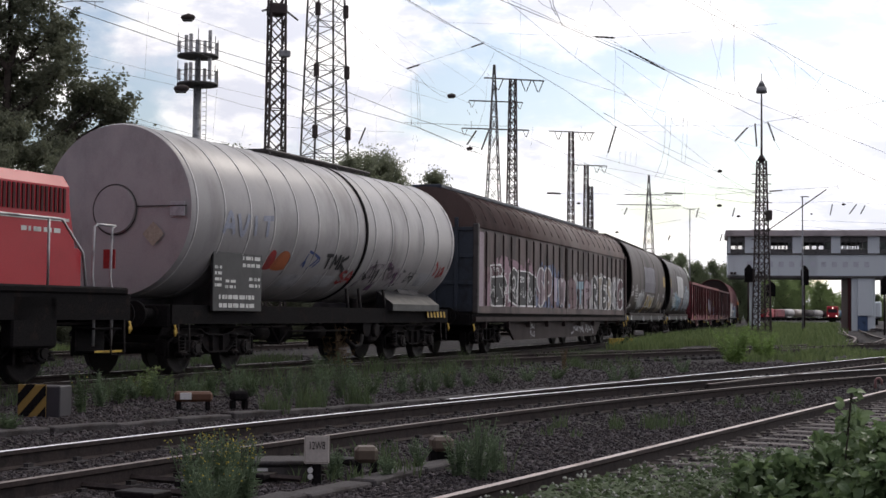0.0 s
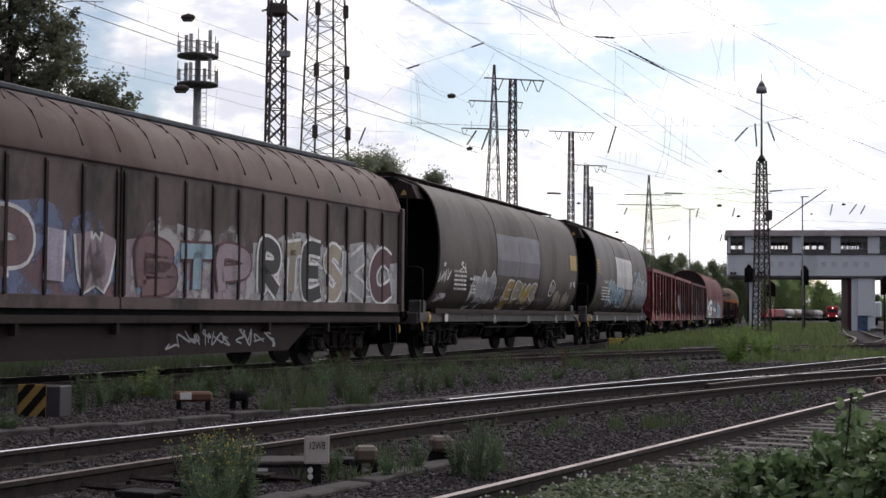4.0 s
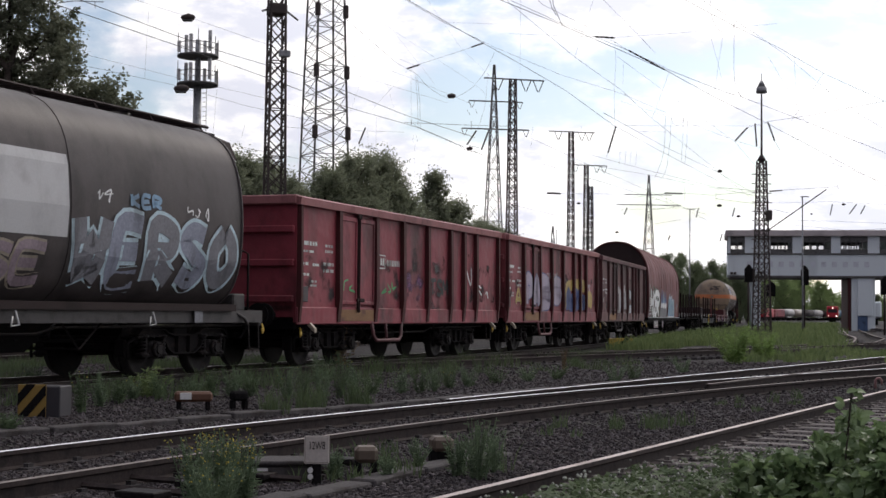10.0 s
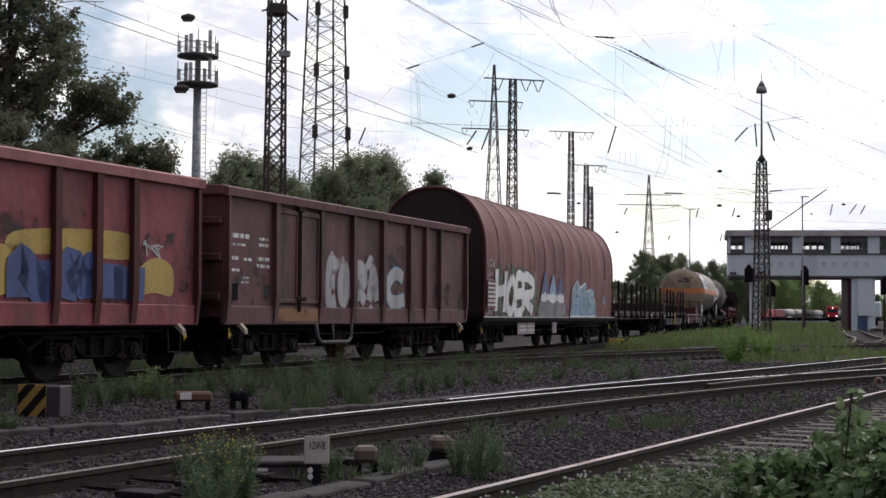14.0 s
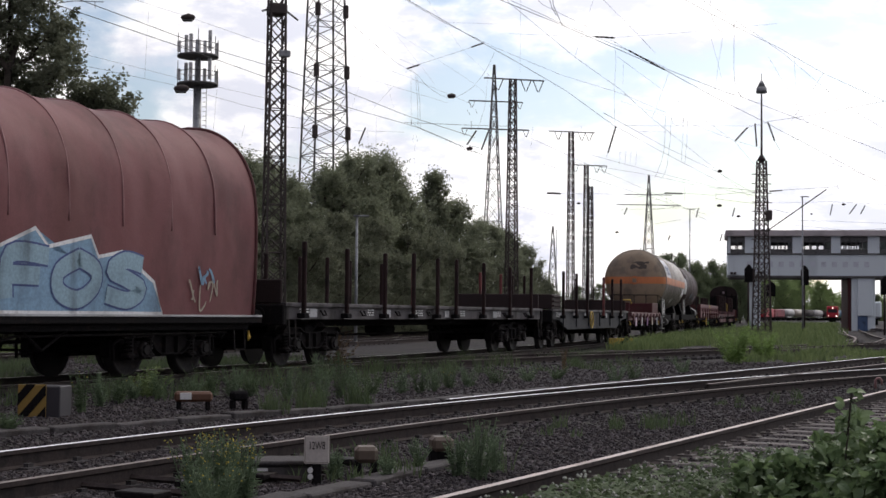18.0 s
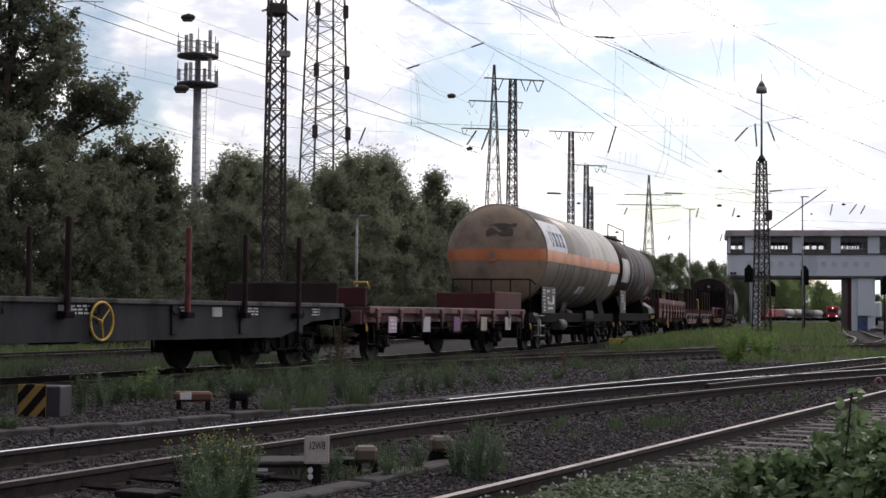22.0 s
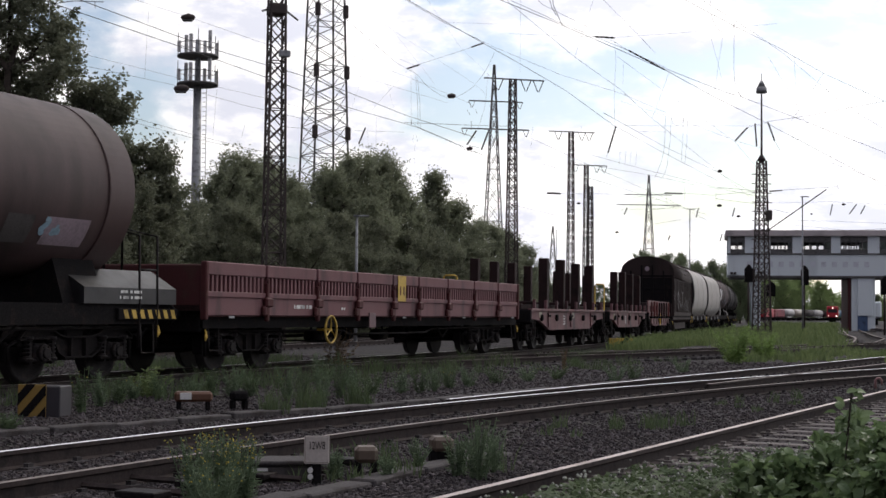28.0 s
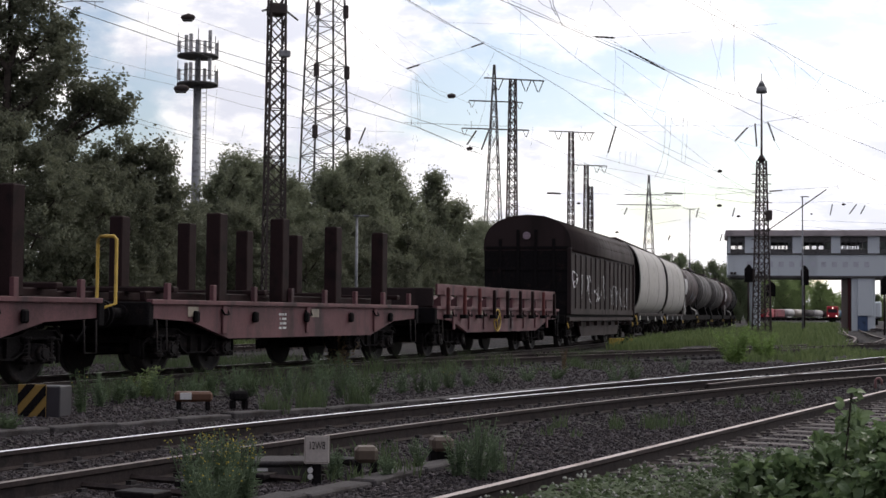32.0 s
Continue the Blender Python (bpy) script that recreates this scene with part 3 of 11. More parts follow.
def side_frame_mesh(wb=1.8):
    """A pressed bogie side: high over the axles, swept down in the middle, with flanges top and bottom and a horn guide at each axle."""
    bm = bmesh.new()
    h = wb / 2
    top = [(-h - 0.48, 0.70), (-h - 0.36, 0.80), (-h + 0.30, 0.80), (-0.48, 0.74), (-0.30, 0.70), (0.30, 0.70), (0.48, 0.74), (h - 0.30, 0.80), (h + 0.36, 0.80), (h + 0.48, 0.70)]
    low = [(-h - 0.48, 0.64), (-h - 0.34, 0.66), (-h + 0.26, 0.66), (-0.50, 0.46), (-0.32, 0.37), (0.32, 0.37), (0.50, 0.46), (h - 0.26, 0.66), (h + 0.34, 0.66), (h + 0.48, 0.64)]

    def strip(a, b, y0, y1):
        n = len(a)
        q = [[bm.verts.new((x, y, z)) for x, z in line] for line in (a, b) for y in (y0, y1)]
        for k in range(n - 1):
            for p, r in ((q[0], q[2]), (q[3], q[1]), (q[1], q[0]), (q[2], q[3])):
                bm.faces.new((p[k], p[k + 1], r[k + 1], r[k]))
        bm.faces.new((q[0][0], q[2][0], q[3][0], q[1][0])); bm.faces.new((q[0][-1], q[1][-1], q[3][-1], q[2][-1]))
    strip(top, low, -0.02, 0.02)
    strip(top, [(x, z - 0.025) for x, z in top], -0.09, 0.09)
    strip([(x, z + 0.025) for x, z in low], low, -0.09, 0.09)
    for sx in (-1, 1):
        for dx in (-0.26, 0.26):
            box(bm, sx * h + dx - 0.03, sx * h + dx + 0.03, -0.06, 0.10, 0.30, 0.67)
        box(bm, sx * 0.18 - 0.02, sx * 0.18 + 0.02, 0.02, 0.09, 0.40, 0.69)
        pipe(bm, [(sx * (h + 0.44), 0.02, 0.66), (sx * (h + 0.60), -0.05, 0.56), (sx * (h + 0.58), -0.05, 0.30)], 0.03, 5)
        bbox(bm, sx * (h + 0.54) - 0.05, sx * (h + 0.54) + 0.03, -0.32, -0.12, 0.34, 0.62, 0.02)
    bmesh.ops.recalc_face_normals(bm, faces=bm.faces[:])
    me = bpy.data.meshes.new("side_frame")
    bm.to_mesh(me); bm.free()
    me.materials.append(M_BOGIE)
    return me


def spring_mesh():
    """An axle box between two nested coil springs, with a round bolted cover."""
    bm = bmesh.new()
    for dx in (-0.27, 0.27):
        pts = [(dx + 0.075 * math.cos(a * math.pi / 4), 0.075 * math.sin(a * math.pi / 4), 0.40 + a * 0.0073) for a in range(0, 37)]
        pipe(bm, pts, 0.018, 5)
        tube(bm, (dx, 0, 0.36), (dx, 0, 0.68), 0.035, 0.035, 8)
        tube(bm, (dx, 0, 0.36), (dx, 0, 0.40), 0.115, 0.105, 12)
        tube(bm, (dx, 0, 0.655), (dx, 0, 0.70), 0.105, 0.105, 12)
    bbox(bm, -0.165, 0.165, -0.1, 0.09, 0.30, 0.60, 0.045)
    bbox(bm, -0.37, 0.37, -0.085, 0.085, 0.335, 0.375, 0.012)
    tube(bm, (0, 0.08, 0.46), (0, 0.15, 0.46), 0.135, 0.125, 18)
    tube(bm, (0, 0.15, 0.46), (0, 0.175, 0.46), 0.085, 0.07, 14)
    for k in range(6):
        a = k * math.pi / 3
        tube(bm, (0.105 * math.cos(a), 0.15, 0.46 + 0.105 * math.sin(a)), (0.105 * math.cos(a), 0.168, 0.46 + 0.105 * math.sin(a)), 0.015, 0.015, 6)
    me = bpy.data.meshes.new("axle_box")
    bm.to_mesh(me); bm.free()
    me.materials.append(M_STEEL)
    return me


def bolster_mesh():
    bm = bmesh.new()
    bbox(bm, -0.22, 0.22, -1.0, 1.0, 0.5, 0.84, 0.03)
    for x in (-1.28, 1.28):
        bbox(bm, x - 0.06, x + 0.06, -1.0, 1.0, 0.55, 0.68, 0.02)
    for y in (-0.6, 0.6):
        bbox(bm, -0.6, 0.6, y - 0.05, y + 0.05, 0.32, 0.44, 0.02)
    me = bpy.data.meshes.new("bolster")
    bm.to_mesh(me); bm.free()
    me.materials.append(M_BLACK)
    return me


SIDE_FRAME, AXLE_BOX, BOLSTER = side_frame_mesh(), spring_mesh(), bolster_mesh()


def axle(parent, x):
    ob = share("wheelset", WHEELSET, parent, pose(x, 0, 0.46))
    WHEELS.append((ob, x))
    return ob


def bogie(parent, x, wb=1.8):
    b = share("bogie", BOLSTER, parent, pose(x, 0, 0))
    for sgn in (-1, 1):
        share("side_frame", SIDE_FRAME, b, pose(0, 1.0 * sgn, 0, 0, 0, 0 if sgn > 0 else 180))
        for dx in (-wb / 2, wb / 2):
            share("axle_box", AXLE_BOX, b, pose(dx, 1.02 * sgn, 0, 0, 0, 0 if sgn > 0 else 180))
    for dx in (-wb / 2, wb / 2):
        axle(b, dx)
    return b


def single_axle(parent, x):
    for sgn in (-1, 1):
        b = share("axle_box", AXLE_BOX, parent, pose(x, 1.02 * sgn, 0, 0, 0, 0 if sgn > 0 else 180))
        bm = bmesh.new()
        for k in range(6):
            bbox(bm, -0.7 + 0.1 * k, 0.7 - 0.1 * k, -0.05, 0.05, 0.64 + 0.022 * (5 - k), 0.66 + 0.022 * (5 - k), 0.003)
        box(bm, -0.03, 0.03, -0.05, 0.07, 0.2, 0.7)
        part("leaf_spring", bm, M_BLACK, b)
    axle(parent, x)


def buffer_mesh():
    bm = bmesh.new()
    tube(bm, (0, 0, 0), (0.10, 0, 0), 0.15, 0.15, 12)
    tube(bm, (0.10, 0, 0), (0.40, 0, 0), 0.10, 0.095, 12)
    tube(bm, (0.38, 0, 0), (0.56, 0, 0), 0.075, 0.075, 12)
    tube(bm, (0.56, 0, 0), (0.60, 0, 0), 0.225, 0.215, 20)
    me = bpy.data.meshes.new("buffer")
    bm.to_mesh(me); bm.free()
    me.materials.append(M_BLACK)
    return me


BUFFER = buffer_mesh()


def ends(parent, L, coupling=True):
    """Buffers, draw hooks and brake hoses at both ends."""
    for sgn in (-1, 1):
        for y in (-0.875, 0.875):
            share("buffer", BUFFER, parent, pose(sgn * (L / 2 - 0.62), y, 1.04, 0, 0, 0 if sgn > 0 else 180))
        if coupling:
            bm = bmesh.new()
            x = sgn * (L / 2 - 0.62)
            box(bm, min(x, x + sgn * 0.34), max(x, x + sgn * 0.34), -0.05, 0.05, 0.97, 1.11)
            tube(bm, (x + sgn * 0.3, 0, 1.04), (x + sgn * 0.55, 0, 0.94), 0.05, 0.04, 8)
            part("coupling", bm, M_BLACK, parent)
            bm = bmesh.new()
            pipe(bm, [(x, 0.35, 0.95), (x + sgn * 0.25, 0.36, 0.82), (x + sgn * 0.42, 0.3, 0.58), (x + sgn * 0.5, 0.25, 0.7)], 0.025)
            part("brake_hose", bm, M_BLACK, parent)


def underframe(parent, L, z0=0.86, z1=1.16, w=1.3, m=None, over=0.62):
    """Side sills, headstocks, centre sill, brake gear and a tank or two below."""
    bm = bmesh.new()
    e = L / 2 - over
    for y in (-w, w):
        extrude_x(bm, [(y - 0.04, z0), (y + 0.04, z0), (y + 0.04, z1), (y - 0.04, z1)], -e, e)
    for x in (-e, e):
        bbox(bm, x - 0.06, x + 0.06, -w, w, z0 - 0.06, z1, 0.02)
    bbox(bm, -e, e, -0.3, 0.3, z0 - 0.02, z1 - 0.05, 0.02)
    for k in range(5):
        x = -e * 0.8 + k * e * 0.4
        box(bm, x - 0.05, x + 0.05, -w, w, z0 + 0.05, z1 - 0.06)
    part("underframe", bm, m or M_BLACK, parent)
    bm = bmesh.new()
    tube(bm, (-0.9, -0.4, 0.68), (0.3, -0.4, 0.68), 0.17, 0.17, 12)
    part("air_reservoir", bm, M_BLACK, parent)
    bm = bmesh.new()
    tube(bm, (0.5, 0.2, 0.66), (0.95, 0.2, 0.66), 0.2, 0.2, 12)
    part("brake_cylinder", bm, M_BLACK, parent)
    bm = bmesh.new()
    bar(bm, (-e * 0.55, 0.1, 0.6), (e * 0.55, 0.1, 0.6), 0.04)
    part("brake_rod", bm, M_BLACK, parent)
    for sgn in (-1, 1):
        bm = bmesh.new()
        pipe(bm, [(-e * 0.95, sgn * (w - 0.16), z0 - 0.05), (-e * 0.3, sgn * (w - 0.16), z0 - 0.07), (-e * 0.25, sgn * (w - 0.2), z0 - 0.16), (e * 0.25, sgn * (w - 0.2), z0 - 0.16), (e * 0.3, sgn * (w - 0.16), z0 - 0.07), (e * 0.95, sgn * (w - 0.16), z0 - 0.05)], 0.022, 6)
        part("brake_pipe", bm, M_STEEL, parent)
    for k in range(6):
        x = -e * 0.48 + k * e * 0.19
        bm = bmesh.new()
        y = (-0.5, 0.35, 0.55, -0.1, 0.5, 0.1)[k]
        if k % 2:
            bbox(bm, x, x + 0.34 + 0.1 * (k % 3), y - 0.16, y + 0.16, 0.52 + 0.05 * (k % 3), z0, 0.04)
            tube(bm, (x + 0.2, y + 0.16, 0.68), (x + 0.2, y + 0.26, 0.68), 0.07, 0.06, 10)
        else:
            tube(bm, (x, y, z0 - 0.2), (x + 0.6, y, z0 - 0.2), 0.13, 0.13, 12)
            box(bm, x + 0.1, x + 0.14, y - 0.02, y + 0.02, z0 - 0.1, z0)
            box(bm, x + 0.46, x + 0.50, y - 0.02, y + 0.02, z0 - 0.1, z0)
        part("brake_gear", bm, M_BLACK if k % 2 else M_BOGIE, parent)
    for sx in (-1, 1):
        bm = bmesh.new()
        x = sx * e * 0.36
        bar(bm, (x - 0.5, w - 0.06, z0), (x, w - 0.1, 0.5), 0.03)
        bar(bm, (x + 0.5, w - 0.06, z0), (x, w - 0.1, 0.5), 0.03)
        bar(bm, (x, w - 0.1, 0.5), (x, -w + 0.1, 0.5), 0.03)
        part("brake_hanger", bm, M_BOGIE, parent)
    for sx in (-1, 1):
        bm = bmesh.new()
        x = sx * (e - 0.35)
        y = w + 0.05
        pipe(bm, [(x - 0.18, y, z0), (x - 0.18, y + 0.02, 0.42), (x + 0.18, y + 0.02, 0.42), (x + 0.18, y, z0)], 0.016, 5)
        part("step_iron", bm, M_STEEL, parent)
        bm = bmesh.new()
        x = sx * (e - 0.05)
        pipe(bm, [(x, w + 0.06, z0 - 0.02), (x, w + 0.1, z0 - 0.14), (x + 0.05, w + 0.1, z0 - 0.2), (x + 0.06, w + 0.1, z0 - 0.1)], 0.02, 5)
        part("shunting_hook", bm, M_YELLOW, parent, "yellow rope hook")


def label_bars(parent, x, z, y, w, h, rows, seed, m=None, slope=0.0):
    """Unreadable data panel: short bars in rows on the side face."""
    rnd = random.Random(seed)
    bm = bmesh.new()
    for r in range(rows):
        zz = z + h - (r + 0.7) * h / rows
        xx = x
        while xx < x + w:
            l = rnd.uniform(0.05, 0.22)
            l = min(l, x + w - xx)
            yy = y + slope * (zz - z)
            a = [bm.verts.new(p) for p in ((xx, yy, zz), (xx + l, yy, zz), (xx + l, yy + slope * h / rows * 0.5, zz + h / rows * 0.5), (xx, yy + slope * h / rows * 0.5, zz + h / rows * 0.5))]
            bm.faces.new(a[::-1])
            xx += l + rnd.uniform(0.02, 0.06)
    tagged(part("data_panel", bm, m or M_WHITE, parent, "rows of small white lettering"), kind="stuff")


# ---- graffiti ----
GR = {
    "white": sprayed("graffiti_white", (0.74, 0.74, 0.74)),
    "silver": sprayed("graffiti_silver", (0.38, 0.38, 0.39)),
    "blue": sprayed("graffiti_pale_blue", (0.25, 0.38, 0.46)),
    "cyan": sprayed("graffiti_cyan", (0.14, 0.28, 0.38)),
    "pink": sprayed("graffiti_pink", (0.42, 0.30, 0.38)),
    "purple": sprayed("graffiti_purple", (0.16, 0.05, 0.16)),
    "mauve": sprayed("graffiti_mauve", (0.30, 0.23, 0.26)),
    "yellow": sprayed("graffiti_ochre", (0.42, 0.29, 0.07)),
    "navy": sprayed("graffiti_navy", (0.045, 0.06, 0.14)),
    "black": sprayed("graffiti_black", (0.02, 0.02, 0.022)),
    "orange": sprayed("graffiti_orange", (0.42, 0.12, 0.04)),
    "red": sprayed("graffiti_red", (0.36, 0.03, 0.03)),
    "beige": sprayed("graffiti_beige", (0.36, 0.31, 0.24)),
    "haze": sprayed("graffiti_pink_haze", (0.17, 0.095, 0.105)),
    "maroon": sprayed("graffiti_maroon", (0.085, 0.022, 0.035)),
    "green": sprayed("graffiti_green", (0.10, 0.22, 0.13)),
}


GR["mist_pink"] = spray_mist("mist_pink", (0.36, 0.23, 0.28), 0.95)
GR["mist_white"] = spray_mist("mist_white", (0.50, 0.48, 0.48), 0.75)
GR["mist_green"] = spray_mist("mist_green", (0.09, 0.19, 0.12), 0.7)
GR["mist_blue"] = spray_mist("mist_blue", (0.17, 0.21, 0.34), 0.85)
GR["mist_purple"] = spray_mist("mist_purple", (0.17, 0.07, 0.16), 0.55)
GR["grimy_brown"] = spray_mist("grimy_brown", (0.15, 0.125, 0.105), 0.85)
GR["fade"] = sprayed("graffiti_faded_blue", (0.27, 0.29, 0.36))
GR["pale_blue"] = sprayed("graffiti_ice_blue", (0.50, 0.64, 0.70))
GR["soot"] = spray_mist("soot_smear", (0.03, 0.022, 0.024), 0.5)
GR["magenta"] = spray_mist("mist_magenta", (0.42, 0.10, 0.36), 0.7)
GR["grey"] = sprayed("graffiti_grey", (0.19, 0.19, 0.21))
GR["sky"] = sprayed("graffiti_sky_blue", (0.20, 0.34, 0.48))
GR["deep_blue"] = sprayed("graffiti_deep_blue", (0.05, 0.08, 0.22))
GR["lilac"] = sprayed("graffiti_lilac", (0.36, 0.31, 0.40))
GR["cream"] = sprayed("graffiti_cream", (0.50, 0.42, 0.24))
GR["lime"] = sprayed("graffiti_bright_green", (0.09, 0.42, 0.16))

STROKES = {
    "A": [((0, 0), (0.5, 1), (1, 0)), ((0.2, 0.35), (0.8, 0.35))],
    "B": [((0.1, 0), (0.1, 1), (0.8, 0.9), (0.75, 0.6), (0.15, 0.52)), ((0.15, 0.52), (0.95, 0.4), (0.85, 0.08), (0.1, 0))],
    "C": [((0.95, 0.85), (0.5, 1), (0.08, 0.6), (0.15, 0.15), (0.55, 0), (0.98, 0.15))],
    "D": [((0.1, 0), (0.1, 1), (0.7, 0.92), (0.95, 0.5), (0.7, 0.06), (0.1, 0))],
    "E": [((0.95, 1), (0.1, 0.98), (0.08, 0), (0.98, 0.02)), ((0.1, 0.5), (0.8, 0.52))],
    "F": [((0.98, 1), (0.1, 0.97), (0.1, 0)), ((0.1, 0.52), (0.8, 0.55))],
    "H": [((0.08, 0), (0.1, 1)), ((0.9, 0), (0.92, 0.95)), ((0.1, 0.45), (0.9, 0.52))],
    "I": [((0.5, 0), (0.5, 1))],
    "K": [((0.1, 0), (0.1, 1)), ((0.9, 1), (0.15, 0.48), (0.98, 0))],
    "M": [((0.02, 0), (0.12, 1), (0.5, 0.4), (0.88, 1), (0.98, 0))],
    "N": [((0.08, 0), (0.1, 1), (0.9, 0.02), (0.92, 1))],
    "O": [((0.5, 1), (0.06, 0.65), (0.1, 0.2), (0.5, 0), (0.92, 0.3), (0.9, 0.75), (0.5, 1))],
    "P": [((0.1, 0), (0.1, 1), (0.85, 0.92), (0.85, 0.55), (0.12, 0.45))],
    "R": [((0.1, 0), (0.1, 1), (0.85, 0.92), (0.82, 0.58), (0.15, 0.48), (0.98, 0))],
    "S": [((0.95, 0.88), (0.45, 1), (0.08, 0.75), (0.5, 0.52), (0.95, 0.28), (0.55, 0), (0.05, 0.12))],
    "T": [((0, 0.96), (1, 1)), ((0.5, 0.98), (0.48, 0))],
    "U": [((0.08, 1), (0.12, 0.25), (0.5, 0), (0.88, 0.25), (0.95, 1))],
    "V": [((0, 1), (0.5, 0), (1, 1))],
    "W": [((0, 1), (0.25, 0.02), (0.5, 0.7), (0.75, 0.02), (1, 1))],
    "Y": [((0.02, 1), (0.5, 0.5), (0.95, 1)), ((0.5, 0.5), (0.42, 0))],
    "Z": [((0.02, 0.95), (0.98, 1), (0.05, 0.04), (1, 0))],
    "2": [((0.05, 0.75), (0.45, 1), (0.9, 0.75), (0.05, 0.02), (0.98, 0))],
    "0": [((0.5, 1), (0.1, 0.5), (0.5, 0), (0.9, 0.5), (0.5, 1))],
    "1": [((0.2, 0.8), (0.55, 1), (0.55, 0))],
    "^": [((0.02, 0), (0.2, 0.62), (0.5, 1), (0.8, 0.62), (0.98, 0))],
}


def densify(pts, n=4):
    out = []
    for (a, b), (c, d) in zip(pts, pts[1:]):
        out += [(a + (c - a) * k / n, b + (d - b) * k / n) for k in range(n)]
    return out + [pts[-1]]


def lettering(parent, surf, text, u0, u1, v0, v1, fill, line, fat=0.2, weight=0.03, seed=0, soft=True, drop=0.0, label="sprayed block-letter graffiti"):
    """Sprayed letters: fat strokes on wider outline strokes; drop makes the letters fall off in height along the row."""
    rnd = random.Random(seed)
    mats = [GR[c] for c in fill] + [GR[line]]
    bm = bmesh.new()
    w = (u1 - u0) / len(text)
    for i, ch in enumerate(text):
        if ch not in STROKES:
            continue
        h = (v1 - v0) * (1 - drop * i / len(text)) - fat
        if fat > 0.06 and i:
            part("graffiti", bm, mats, parent, label)
            bm = bmesh.new()
        lean = rnd.uniform(-0.05, 0.12)
        for stroke in STROKES[ch]:
            q = [(u0 + w * i + fat * 0.45 + (w - fat * 0.8) * (x + rnd.uniform(-0.04, 0.04)) + lean * y * h * 0.5, v0 + fat * 0.5 + h * (y + rnd.uniform(-0.03, 0.03))) for x, y in stroke]
            q = smooth_loop(q, 5, False) + [q[-1]] if soft and len(q) > 2 else densify(q)
            lift = 0.010 + 0.001 * (i % 3)
            if weight:
                ribbon(bm, q, fat + weight * 2, surf, lift, len(fill), False)
            ribbon(bm, q, fat, surf, lift + 0.004, i % len(fill), False)
    part("graffiti", bm, mats, parent, label)


def mist(parent, surf, u0, u1, v0, v1, col, seed, n=7, label="drifting haze of sprayed paint"):
    """A ragged field of thin sprayed paint."""
    rnd = random.Random(seed)
    bm = bmesh.new()
    up = [(u0 + (u1 - u0) * k / n, v1 + (v1 - v0) * (rnd.uniform(-0.22, 0.05) if 0 < k < n else -0.55)) for k in range(n + 1)]
    up = smooth_loop(up, 4, False) + [up[-1]]
    dn = [(a, v0) for a, b in up]
    k = 6
    cols = [[bm.verts.new(surf(a[0], a[1] + (b[1] - a[1]) * j / k, 0.004)) for j in range(k + 1)] for a, b in zip(dn, up)]
    for p, q in zip(cols, cols[1:]):
        for j in range(k):
            bm.faces.new((p[j], p[j + 1], q[j + 1], q[j]))
    part("graffiti", bm, GR[col], parent, label)


def ribbon(bm, pts, w, surf, lift, mi, taper=True):
    prev = None
    n = len(pts)
    for i, (u, v) in enumerate(pts):
        a, b = pts[max(0, i - 1)], pts[min(n - 1, i + 1)]
        du, dv = b[0] - a[0], b[1] - a[1]
        l = math.hypot(du, dv) or 1
        ww = w * (0.6 + 0.4 * math.sin(math.pi * i / max(1, n - 1))) if taper else w
        cur = [bm.verts.new(surf(u - dv / l * ww * s, v + du / l * ww * s, lift)) for s in (0.5, -0.5)]
        if prev:
            f = bm.faces.new((prev[0], prev[1], cur[1], cur[0]))
            f.material_index = mi
        prev = cur


def blob(bm, pts, surf, lift, mi):
    """A filled outline, in strips so that it follows the surface."""
    cu = sum(p[0] for p in pts) / len(pts)
    cv = sum(p[1] for p in pts) / len(pts)
    rings = [[bm.verts.new(surf(cu + (u - cu) * k, cv + (v - cv) * k, lift)) for u, v in pts] for k in (1.0, 0.66, 0.33)]
    n = len(pts)
    for p, q in zip(rings, rings[1:]):
        for i in range(n):
            bm.faces.new((p[i], p[(i + 1) % n], q[(i + 1) % n], q[i])).material_index = mi
    bm.faces.new(rings[-1]).material_index = mi


def smooth_loop(ctrl, n=5, closed=True):
    out = []
    k = len(ctrl)
    rng = range(k) if closed else range(k - 1)
    for i in rng:
        p0, p1, p2, p3 = (ctrl[(i + d) % k] if closed else ctrl[min(k - 1, max(0, i + d))] for d in (-1, 0, 1, 2))
        for j in range(n):
            t = j / n
            out.append(tuple(0.5 * (2 * p1[c] + (p2[c] - p0[c]) * t + (2 * p0[c] - 5 * p1[c] + 4 * p2[c] - p3[c]) * t * t + (3 * p1[c] - p0[c] - 3 * p2[c] + p3[c]) * t ** 3) for c in (0, 1)))
    return out


